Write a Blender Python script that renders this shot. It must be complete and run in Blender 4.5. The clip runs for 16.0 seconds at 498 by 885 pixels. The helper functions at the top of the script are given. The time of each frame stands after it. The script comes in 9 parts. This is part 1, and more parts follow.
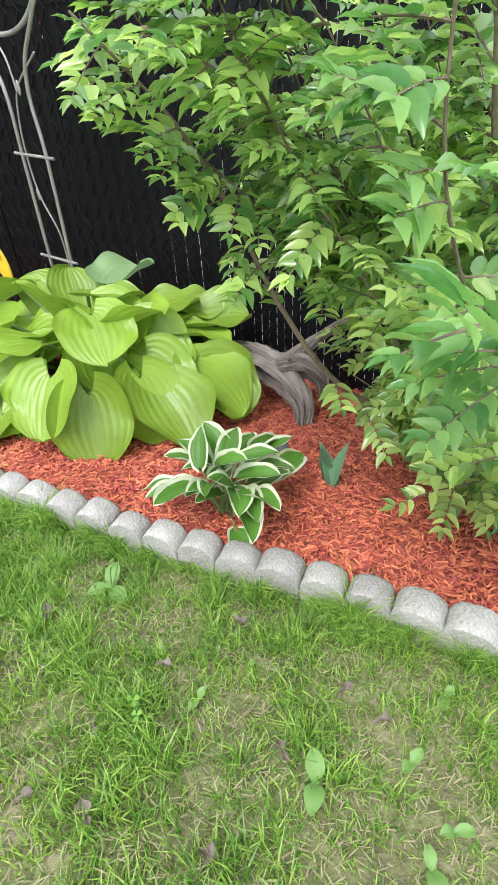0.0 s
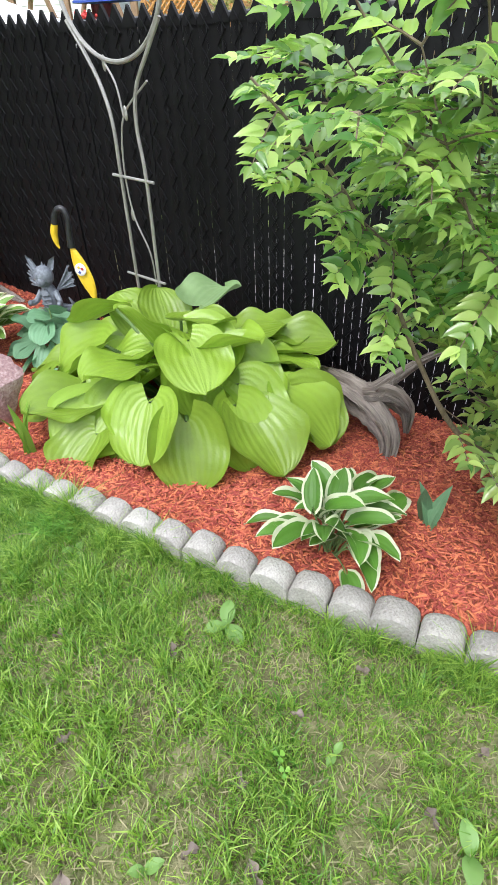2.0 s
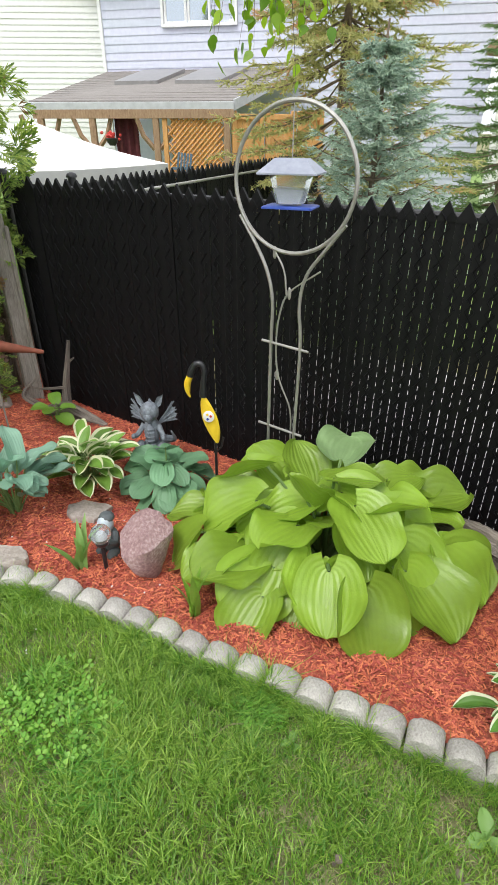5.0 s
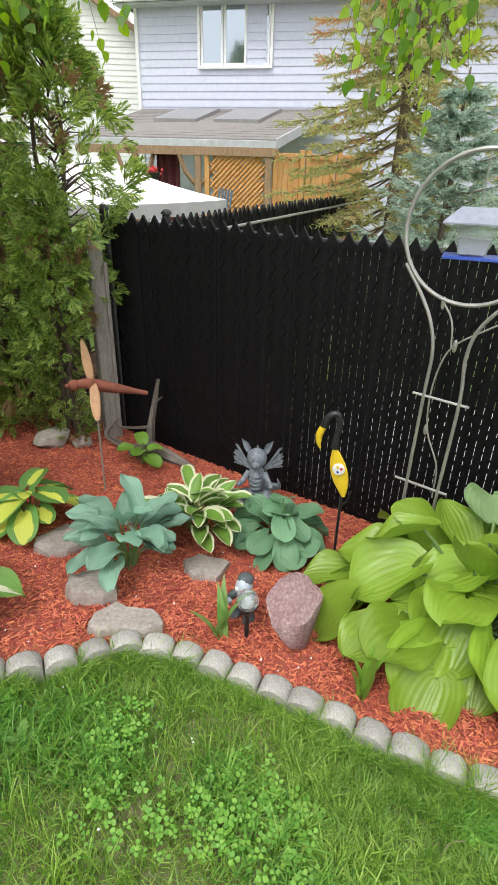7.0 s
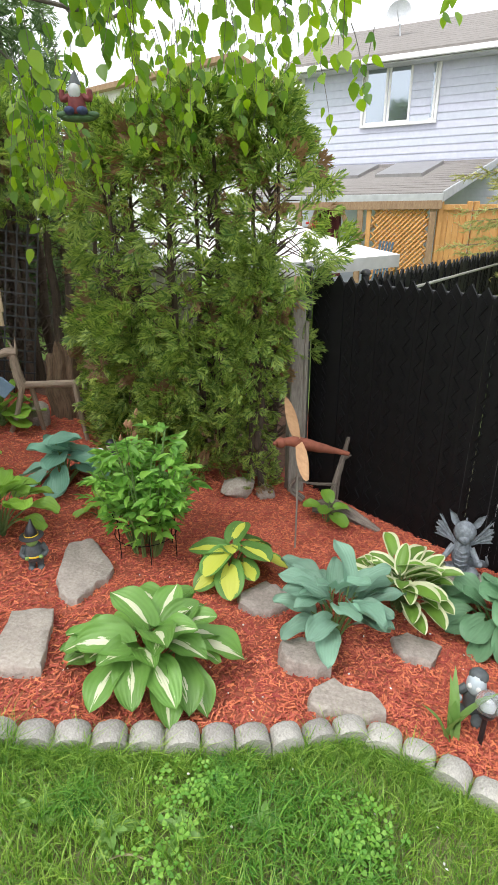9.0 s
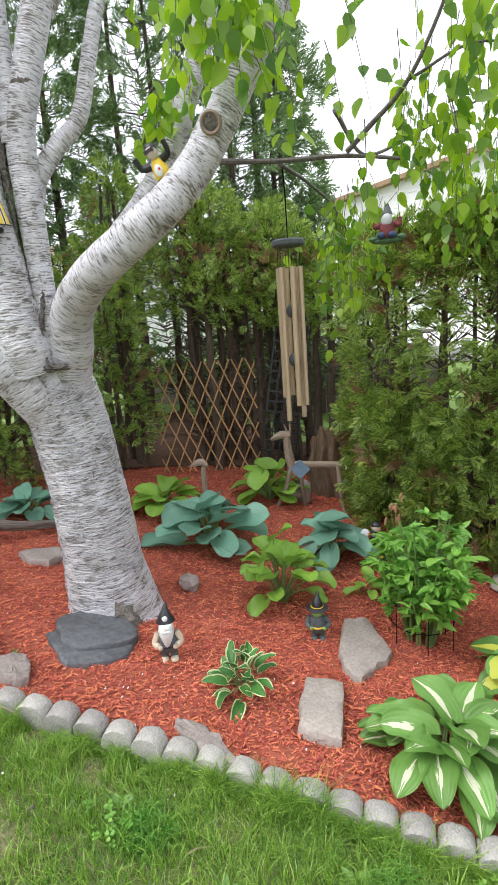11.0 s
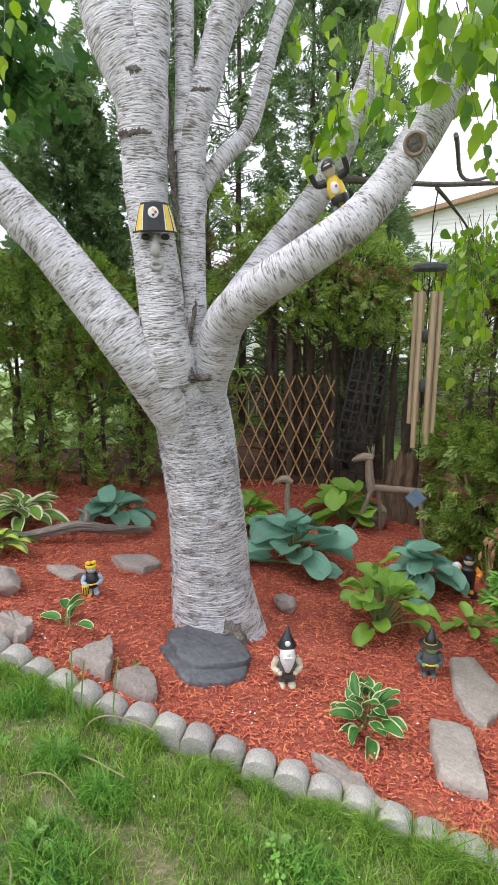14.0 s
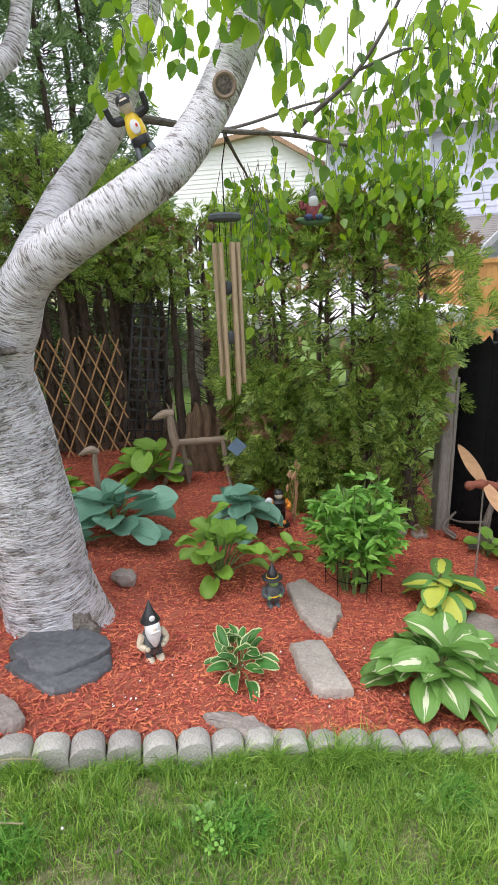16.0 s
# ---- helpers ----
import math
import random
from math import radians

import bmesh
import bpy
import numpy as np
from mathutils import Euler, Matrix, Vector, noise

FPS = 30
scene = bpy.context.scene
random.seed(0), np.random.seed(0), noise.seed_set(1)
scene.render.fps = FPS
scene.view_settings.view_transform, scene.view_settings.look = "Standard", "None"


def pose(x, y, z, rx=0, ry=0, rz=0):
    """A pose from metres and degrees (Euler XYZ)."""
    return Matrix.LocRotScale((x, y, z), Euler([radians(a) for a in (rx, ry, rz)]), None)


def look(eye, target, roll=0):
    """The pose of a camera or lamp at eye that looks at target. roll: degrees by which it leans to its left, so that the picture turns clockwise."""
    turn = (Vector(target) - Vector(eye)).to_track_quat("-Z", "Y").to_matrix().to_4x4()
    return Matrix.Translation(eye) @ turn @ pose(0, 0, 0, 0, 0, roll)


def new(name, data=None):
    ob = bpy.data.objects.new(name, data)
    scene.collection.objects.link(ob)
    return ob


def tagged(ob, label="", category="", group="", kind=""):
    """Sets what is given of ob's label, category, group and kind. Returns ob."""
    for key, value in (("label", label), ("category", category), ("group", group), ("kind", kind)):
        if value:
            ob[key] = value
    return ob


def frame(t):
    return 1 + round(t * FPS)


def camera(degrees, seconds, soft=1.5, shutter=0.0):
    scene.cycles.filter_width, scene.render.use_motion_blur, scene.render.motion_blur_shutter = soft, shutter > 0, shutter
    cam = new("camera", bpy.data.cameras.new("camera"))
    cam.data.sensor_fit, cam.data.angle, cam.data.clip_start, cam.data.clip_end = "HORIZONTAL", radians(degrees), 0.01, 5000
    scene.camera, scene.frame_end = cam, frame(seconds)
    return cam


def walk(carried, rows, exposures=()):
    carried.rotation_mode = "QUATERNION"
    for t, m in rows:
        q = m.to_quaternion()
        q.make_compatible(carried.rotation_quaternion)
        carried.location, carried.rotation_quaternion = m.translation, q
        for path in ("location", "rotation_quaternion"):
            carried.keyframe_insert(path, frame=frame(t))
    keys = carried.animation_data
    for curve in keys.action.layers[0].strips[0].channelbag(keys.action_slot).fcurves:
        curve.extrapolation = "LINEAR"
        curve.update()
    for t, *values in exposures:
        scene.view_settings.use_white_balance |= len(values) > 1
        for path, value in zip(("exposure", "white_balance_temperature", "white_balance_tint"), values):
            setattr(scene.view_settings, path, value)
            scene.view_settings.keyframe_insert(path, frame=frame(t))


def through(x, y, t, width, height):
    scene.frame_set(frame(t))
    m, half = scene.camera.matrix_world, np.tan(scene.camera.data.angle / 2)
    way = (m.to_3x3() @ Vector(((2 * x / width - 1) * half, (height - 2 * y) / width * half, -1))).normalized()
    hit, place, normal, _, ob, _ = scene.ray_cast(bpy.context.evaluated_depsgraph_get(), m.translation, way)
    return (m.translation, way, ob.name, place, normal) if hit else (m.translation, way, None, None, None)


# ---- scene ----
cam = camera(50.1, 16.0, soft=1.6)
PATH = [
    (0, (0.037, -0.008, 1.139), (0.003, 1.583, -0.072), -3.5),
    (0.5, (0.038, 0.014, 1.077), (0.016, 1.625, -0.109), -3.5),
    (1, (-0.036, 0.036, 1.104), (-0.064, 1.64, -0.091), -2.9),
    (1.5, (-0.133, 0.062, 1.186), (-0.21, 1.65, -0.028), -3.1),
    (2, (-0.264, 0.068, 1.28), (-0.371, 1.647, 0.056), -2.5),
    (2.5, (-0.404, 0.036, 1.449), (-0.516, 1.608, 0.217), -2.0),
    (3, (-0.493, 0.026, 1.57), (-0.586, 1.595, 0.333), -1.7),
    (3.2, (-0.532, 0.042, 1.592), (-0.614, 1.613, 0.357), -1.6),
    (5.3, (-1.224, 0.253, 1.679), (-1.21, 1.995, 0.698), 0.1),
    (5.5, (-1.275, 0.274, 1.675), (-1.279, 2.022, 0.702), 0.5),
    (6, (-1.425, 0.365, 1.666), (-1.474, 2.121, 0.712), 0.4),
    (6.5, (-1.629, 0.453, 1.687), (-1.662, 2.224, 0.758), 0.6),
    (7, (-1.856, 0.448, 1.699), (-1.843, 2.226, 0.783), 1.6),
    (7.5, (-2.032, 0.438, 1.735), (-2.011, 2.222, 0.83), 1.1),
    (8, (-2.184, 0.505, 1.739), (-2.341, 2.321, 0.915), 0.2),
    (8.5, (-2.286, 0.516, 1.763), (-2.572, 2.331, 0.975), -0.9),
    (8.7, (-2.317, 0.507, 1.767), (-2.682, 2.311, 0.983), -0.9),
    (9, (-2.366, 0.503, 1.775), (-2.81, 2.292, 0.997), -0.4),
    (9.5, (-2.508, 0.457, 1.799), (-3.093, 2.208, 1.03), -0.5),
    (10, (-2.61, 0.337, 1.832), (-3.348, 2.045, 1.101), -0.8),
    (10.1, (-2.625, 0.301, 1.834), (-3.401, 1.996, 1.109), -0.1),
    (10.2, (-2.638, 0.282, 1.844), (-3.466, 1.964, 1.146), -0.9),
    (12.3, (-2.696, 0.08, 1.915), (-4.121, 1.439, 1.568), -1.0),
    (12.5, (-2.748, 0.067, 1.906), (-4.173, 1.424, 1.551), -0.9),
    (13, (-2.926, 0.021, 1.896), (-4.325, 1.399, 1.513), -1.3),
    (13.5, (-3.075, -0.027, 1.944), (-4.386, 1.422, 1.518), -1.4),
    (14, (-3.198, -0.129, 1.96), (-4.438, 1.38, 1.53), -0.4),
    (14.5, (-3.327, -0.295, 1.993), (-4.441, 1.3, 1.53), -0.2),
    (15, (-3.417, -0.312, 1.993), (-4.409, 1.335, 1.442), -0.2),
    (15.5, (-3.502, -0.239, 2.0), (-4.213, 1.538, 1.421), -1.3),
    (16, (-3.546, -0.179, 1.986), (-4.004, 1.668, 1.37), -2.7),
]
walk(cam, [(t, look(eye, target, roll)) for t, eye, target, roll in PATH], ((0, 1.05, 6020, 13), (3, 0.95, 6080, 13), (5.5, 0.55, 6450, 9), (8, 0.58, 6450, 9), (10, 0.72, 6300, 10), (12.5, 0.55, 6200, 13), (16, 0.53, 6200, 13)))

# ---- light ----
world = bpy.data.worlds.new("overcast_sky")
scene.world = world
world.use_nodes = True
wt = world.node_tree
sky = wt.nodes.new("ShaderNodeTexSky")
sky.sky_type, sky.sun_disc = "NISHITA", False
sky.sun_elevation, sky.sun_rotation = radians(58), radians(200)
sky.air_density, sky.dust_density, sky.ozone_density = 1.0, 6.0, 1.0
grey = wt.nodes.new("ShaderNodeHueSaturation")
grey.inputs["Saturation"].default_value = 0.22
wt.links.new(sky.outputs["Color"], grey.inputs["Color"])
cloud = wt.nodes.new("ShaderNodeMix")
cloud.data_type = "RGBA"
cloud.inputs[0].default_value = 0.7
[s for s in cloud.inputs if s.name == "B" and s.enabled][0].default_value = (8.0, 8.15, 8.5, 1)
wt.links.new(grey.outputs["Color"], [s for s in cloud.inputs if s.name == "A" and s.enabled][0])
wt.links.new([s for s in cloud.outputs if s.enabled][0], wt.nodes["Background"].inputs["Color"])
wt.nodes["Background"].inputs["Strength"].default_value = 0.15

sun_data = bpy.data.lights.new("sun", "SUN")
sun_data.energy, sun_data.angle, sun_data.color = 1.0, radians(16), (1.0, 0.96, 0.9)
sun = new("sun", sun_data)
sun.matrix_basis = look((0, 0, 20), (6.5, 10.5, 0))

# ---- building tools ----
rng = np.random.default_rng(7)


def bed_z(x, y):
    """Height of the planting bed: it falls to the fence and climbs to the birch."""
    x, y = np.clip(x, -9.0, 2.5), np.clip(y, -2.5, 5.0)
    return 0.1415 - 0.0684 * x - 0.2797 * y + 0.0054 * x * x + 0.0016 * x * y + 0.0282 * y * y


def lawn_z(x, y):
    return bed_z(x, y) - 0.075


def smooth_line(points, step):
    """Catmull-Rom through the points, sampled every step metres."""
    p = [np.array(q, float) for q in points]
    p = [2 * p[0] - p[1]] + p + [2 * p[-1] - p[-2]]
    out = []
    for a, b, c, d in zip(p, p[1:], p[2:], p[3:]):
        n = max(1, int(round(np.linalg.norm(c - b) / step)))
        for i in range(n):
            t = i / n
            out.append(0.5 * (2 * b + (c - a) * t + (2 * a - 5 * b + 4 * c - d) * t * t + (3 * b - a - 3 * c + d) * t ** 3))
    out.append(p[-2])
    return np.array(out)


class Shape:
    """Gathers vertices and faces for one mesh."""

    def __init__(self):
        self.v, self.f, self.m, self.uv = [], [], [], []

    def add(self, verts, faces, m=0, uvs=None):
        k = len(self.v)
        self.v += [tuple(map(float, q)) for q in verts]
        self.f += [tuple(int(i) + k for i in q) for q in faces]
        self.m += [m] * len(faces)
        self.uv += list(uvs) if uvs is not None else [(0.5, 0.5)] * len(verts)
        return self

    def tube(self, pts, radii, seg=8, m=0, cap=True, rough=0.0, seed=0, ridge=(0, 0.0, 0.0)):
        pts = np.array(pts, float)
        n = len(pts)
        radii = np.interp(np.linspace(0, 1, n), np.linspace(0, 1, len(np.atleast_1d(radii))), np.atleast_1d(radii)) if np.size(radii) > 1 else np.full(n, float(np.ravel(radii)[0]))
        g = np.random.default_rng(seed)
        tang = np.gradient(pts, axis=0) if n > 1 else np.array([[0, 0, 1.0]])
        tang /= np.linalg.norm(tang, axis=1)[:, None] + 1e-9
        ref = np.array([0, 0, 1.0]) if abs(tang[0][2]) < 0.9 else np.array([1.0, 0, 0])
        verts, uvs, along = [], [], 0.0
        side = np.cross(tang[0], ref)
        for i in range(n):
            side = side - tang[i] * (side @ tang[i])
            side /= np.linalg.norm(side) + 1e-9
            up = np.cross(tang[i], side)
            along += np.linalg.norm(pts[i] - pts[i - 1]) if i else 0
            for j in range(seg):
                a = 2 * math.pi * j / seg
                r = radii[i] * (1 + rough * g.uniform(-1, 1) + ridge[1] * math.sin(ridge[0] * a + ridge[2] * along + 0.8 * math.sin(7 * along)))
                verts.append(pts[i] + (side * math.cos(a) + up * math.sin(a)) * r)
                uvs.append((j / seg, along))
        faces = [(i * seg + j, i * seg + (j + 1) % seg, (i + 1) * seg + (j + 1) % seg, (i + 1) * seg + j) for i in range(n - 1) for j in range(seg)]
        if cap:
            faces += [tuple(range(seg))[::-1], tuple(range((n - 1) * seg, n * seg))]
        return self.add(verts, faces, m, uvs)

    def box(self, c, s, m=0, rot=0.0, bevel=0.0):
        """A box of size s round c, turned about z by rot degrees, with chamfered upright and top edges."""
        x, y, z = s[0] / 2, s[1] / 2, s[2] / 2
        b = min(bevel, x * 0.9, y * 0.9, z * 0.9)
        rings = [(-z, 0.0)] + ([(z - b, 0.0), (z, b)] if b else [(z, 0.0)])
        verts, n = [], 8 if b else 4
        for h, inset in rings:
            X, Y = x - inset, y - inset
            corner = [(X - b, -Y), (X, -Y + b), (X, Y - b), (X - b, Y), (-X + b, Y), (-X, Y - b), (-X, -Y + b), (-X + b, -Y)] if b else [(X, -Y), (X, Y), (-X, Y), (-X, -Y)]
            verts += [(p, q, h) for p, q in corner]
        ca, sa = math.cos(radians(rot)), math.sin(radians(rot))
        verts = [(c[0] + p * ca - q * sa, c[1] + p * sa + q * ca, c[2] + h) for p, q, h in verts]
        k = len(rings)
        faces = [(i * n + j, i * n + (j + 1) % n, (i + 1) * n + (j + 1) % n, (i + 1) * n + j) for i in range(k - 1) for j in range(n)]
        faces += [tuple(range(n))[::-1], tuple(range((k - 1) * n, k * n))]
        return self.add(verts, faces, m)

    def blob(self, c, r, m=0, seg=12, rings=8, axis=None, lump=0.0, seed=0):
        """An ellipsoid with radii r round c; axis: a 3x3 turn; lump: uneven surface."""
        r = np.array(r if np.size(r) == 3 else (r, r, r), float)
        g = np.random.default_rng(seed)
        off = g.uniform(0, 50, 3)
        verts = [(0, 0, 1.0)]
        for i in range(1, rings):
            t = math.pi * i / rings
            verts += [(math.sin(t) * math.cos(2 * math.pi * j / seg), math.sin(t) * math.sin(2 * math.pi * j / seg), math.cos(t)) for j in range(seg)]
        verts.append((0, 0, -1.0))
        V = np.array(verts)
        if lump:
            V = V * (1 + lump * np.array([noise.noise(Vector(q * 1.6 + off)) for q in V]))[:, None]
        V = V * r
        if axis is not None:
            V = V @ np.array(axis).T
        V = V + np.array(c)
        faces = [(0, 1 + j, 1 + (j + 1) % seg) for j in range(seg)]
        for i in range(rings - 2):
            a, b = 1 + i * seg, 1 + (i + 1) * seg
            faces += [(a + j, b + j, b + (j + 1) % seg, a + (j + 1) % seg) for j in range(seg)]
        a, e = 1 + (rings - 2) * seg, len(V) - 1
        faces += [(a + j, e, a + (j + 1) % seg) for j in range(seg)]
        return self.add(V, faces, m)

    def lathe(self, c, prof, seg=20, m=0):
        """A turned form round the vertical through c; prof: (radius, height) from the bottom up."""
        verts = [(c[0] + r * math.cos(2 * math.pi * j / seg), c[1] + r * math.sin(2 * math.pi * j / seg), c[2] + h) for r, h in prof for j in range(seg)]
        faces = [(i * seg + j, i * seg + (j + 1) % seg, (i + 1) * seg + (j + 1) % seg, (i + 1) * seg + j) for i in range(len(prof) - 1) for j in range(seg)]
        faces += [tuple(range(seg))[::-1], tuple(range((len(prof) - 1) * seg, len(prof) * seg))]
        return self.add(verts, faces, m)

    def sheet(self, fn, nu, nv, m=0, thick=0.0):
        """A grid from fn(u, v) with u and v in 0..1; its uv is (u, v)."""
        P = [fn(i / nu, j / nv) for j in range(nv + 1) for i in range(nu + 1)]
        uv = [(i / nu, j / nv) for j in range(nv + 1) for i in range(nu + 1)]
        q = [(j * (nu + 1) + i, j * (nu + 1) + i + 1, (j + 1) * (nu + 1) + i + 1, (j + 1) * (nu + 1) + i) for j in range(nv) for i in range(nu)]
        return self.add(P, q, m, uv)

    def mesh(self, name, mats, smooth=True):
        me = bpy.data.meshes.new(name)
        me.from_pydata(self.v, [], self.f)
        for mt in mats if isinstance(mats, (list, tuple)) else [mats]:
            me.materials.append(mt)
        me.polygons.foreach_set("material_index", self.m)
        me.polygons.foreach_set("use_smooth", [smooth] * len(self.f))
        layer = me.uv_layers.new(name="UVMap")
        loops = np.empty(len(me.loops), np.int32)
        me.loops.foreach_get("vertex_index", loops)
        layer.data.foreach_set("uv", np.array(self.uv, np.float32)[loops].ravel())
        if smooth:
            me.set_sharp_from_angle(angle=radians(42))
        me.update()
        return me

    def make(self, name, mats, parent=None, smooth=True, label=""):
        ob = new(name, self.mesh(name, mats, smooth))
        if parent:
            ob.parent = parent
        return tagged(ob, label)


def raw_mesh(name, V, F, material, uv=None, smooth=False):
    """A mesh from arrays: V (n, 3), F (k, 3 or 4); uv per vertex."""
    me = bpy.data.meshes.new(name)
    V, F = np.asarray(V, np.float32), np.asarray(F, np.int32)
    me.vertices.add(len(V))
    me.vertices.foreach_set("co", V.ravel())
    w = F.shape[1]
    me.loops.add(F.size)
    me.loops.foreach_set("vertex_index", F.ravel())
    me.polygons.add(len(F))
    me.polygons.foreach_set("loop_start", np.arange(0, F.size, w, dtype=np.int32))
    me.polygons.foreach_set("use_smooth", np.full(len(F), smooth))
    if uv is not None:
        me.uv_layers.new(name="UVMap").data.foreach_set("uv", np.asarray(uv, np.float32)[F.ravel()].ravel())
    me.materials.append(material)
    me.update(calc_edges=True)
    me.validate()
    return me


def scatter(name, tv, tf, pos, X, Y, Z, material, tuv=None, smooth=False):
    """One mesh of the template tv, tf set at every pos with axes X, Y, Z."""
    n, k = len(pos), len(tv)
    V = pos[:, None, :] + tv[None, :, 0:1] * X[:, None, :] + tv[None, :, 1:2] * Y[:, None, :] + tv[None, :, 2:3] * Z[:, None, :]
    F = (np.arange(n) * k)[:, None, None] + tf[None]
    uv = np.tile(tuv, (n, 1)) if tuv is not None else None
    return raw_mesh(name, V.reshape(-1, 3), F.reshape(-1, tf.shape[1]), material, uv, smooth)


def unit(a):
    a = np.asarray(a, float)
    return a / (np.linalg.norm(a, axis=-1, keepdims=True) + 1e-9)


def empty(name, x, y, z, turn=0.0, label="", category="", group=""):
    ob = new(name)
    ob.empty_display_size = 0.05
    ob.matrix_basis = pose(x, y, z, 0, 0, turn)
    return tagged(ob, label, category, group)


# ---- materials ----
def nodes_of(name):
    mt = bpy.data.materials.new(name)
    mt.use_nodes = True
    return mt, mt.node_tree, mt.node_tree.nodes["Principled BSDF"]


def ramp(nt, fac, stops):
    r = nt.nodes.new("ShaderNodeValToRGB")
    e = r.color_ramp.elements
    while len(e) < len(stops):
        e.new(0.5)
    for el, (p, c) in zip(e, stops):
        el.position, el.color = p, (*c, 1)
    nt.links.new(fac, r.inputs["Fac"])
    return r.outputs["Color"]


def grain(nt, scale, detail=5.0, stretch=(1, 1, 1), coords="Object", rough=0.6):
    tc, mp, nz = nt.nodes.new("ShaderNodeTexCoord"), nt.nodes.new("ShaderNodeMapping"), nt.nodes.new("ShaderNodeTexNoise")
    mp.inputs["Scale"].default_value = stretch
    nz.inputs["Scale"].default_value, nz.inputs["Detail"].default_value, nz.inputs["Roughness"].default_value = scale, detail, rough
    nt.links.new(tc.outputs[coords], mp.inputs["Vector"])
    nt.links.new(mp.outputs["Vector"], nz.inputs["Vector"])
    return nz.outputs["Fac"]


def mixed(nt, fac, a, b, kind="MIX"):
    m = nt.nodes.new("ShaderNodeMix")
    m.data_type, m.blend_type = "RGBA", kind
    for val, key in ((fac, "Factor"), (a, "A"), (b, "B")):
        s = [i for i in m.inputs if i.name == key and i.enabled][0] if key != "Factor" else m.inputs[0]
        if hasattr(val, "links"):
            nt.links.new(val, s)
        else:
            s.default_value = val if key == "Factor" else (*val, 1)
    return [o for o in m.outputs if o.enabled][0]


def maths(nt, op, a, b=0.0, c=0.0):
    m = nt.nodes.new("ShaderNodeMath")
    m.operation = op
    for i, val in enumerate((a, b, c)):
        if hasattr(val, "links"):
            nt.links.new(val, m.inputs[i])
        else:
            m.inputs[i].default_value = val
    return m.outputs[0]


def bumped(nt, bsdf, height, strength, dist=0.01):
    b = nt.nodes.new("ShaderNodeBump")
    b.inputs["Strength"].default_value, b.inputs["Distance"].default_value = strength, dist
    nt.links.new(height, b.inputs["Height"])
    nt.links.new(b.outputs["Normal"], bsdf.inputs["Normal"])


def plain(name, dark, light, scale=30.0, rough=0.7, bump=0.3, metal=0.0, big=4.0, stretch=(1, 1, 1), dist=0.004, random=0.0, island=0.0, coat=0.0, mid=None, coords="Object"):
    """A weathered surface: two scales of variation between dark and light, and a fine relief."""
    mt, nt, b = nodes_of(name)
    fine, broad = grain(nt, scale, 6, stretch, coords), grain(nt, big, 3, stretch, coords)
    fac = maths(nt, "ADD", maths(nt, "MULTIPLY", fine, 0.6), maths(nt, "MULTIPLY", broad, 0.4))
    stops = [(0.32, dark), (0.68, light)] if mid is None else [(0.3, dark), (0.5, mid), (0.7, light)]
    col = ramp(nt, fac, stops)
    if random or island:
        src = nt.nodes.new("ShaderNodeObjectInfo").outputs["Random"] if random else nt.nodes.new("ShaderNodeNewGeometry").outputs["Random Per Island"]
        amount = random or island
        val = maths(nt, "MULTIPLY_ADD", src, 2 * amount, 1 - amount)
        hs = nt.nodes.new("ShaderNodeHueSaturation")
        nt.links.new(val, hs.inputs["Value"])
        nt.links.new(maths(nt, "MULTIPLY_ADD", src, 0.03, 0.485), hs.inputs["Hue"])
        nt.links.new(col, hs.inputs["Color"])
        col = hs.outputs["Color"]
    nt.links.new(col, b.inputs["Base Color"])
    b.inputs["Roughness"].default_value, b.inputs["Metallic"].default_value = rough, metal
    b.inputs["Coat Weight"].default_value = coat
    if bump:
        bumped(nt, b, fine, bump, dist)
    return mt


def leafy(name, dark, light, rough=0.45, through=0.35, island=True, scale=6.0, brown=None, tip=None):
    """Foliage: colour varies from leaf to leaf and over the plant; some light comes through."""
    mt, nt, b = nodes_of(name)
    rnd = nt.nodes.new("ShaderNodeNewGeometry").outputs["Random Per Island"] if island else nt.nodes.new("ShaderNodeObjectInfo").outputs["Random"]
    fac = maths(nt, "ADD", maths(nt, "MULTIPLY", rnd, 0.55), maths(nt, "MULTIPLY", grain(nt, scale, 3), 0.45))
    col = ramp(nt, fac, [(0.2, dark), (0.75, light)])
    if brown:
        col = mixed(nt, maths(nt, "GREATER_THAN", grain(nt, 2.3, 4), 0.595), col, brown)
    nt.links.new(col, b.inputs["Base Color"])
    b.inputs["Roughness"].default_value = rough
    tr, mx = nt.nodes.new("ShaderNodeBsdfTranslucent"), nt.nodes.new("ShaderNodeMixShader")
    mx.inputs[0].default_value = through
    bright = nt.nodes.new("ShaderNodeHueSaturation")
    bright.inputs["Value"].default_value, bright.inputs["Saturation"].default_value = 1.5, 1.1
    nt.links.new(col, bright.inputs["Color"])
    nt.links.new(bright.outputs["Color"], tr.inputs["Color"])
    nt.links.new(b.outputs[0], mx.inputs[1])
    nt.links.new(tr.outputs[0], mx.inputs[2])
    nt.links.new(mx.outputs[0], nt.nodes["Material Output"].inputs["Surface"])
    return mt


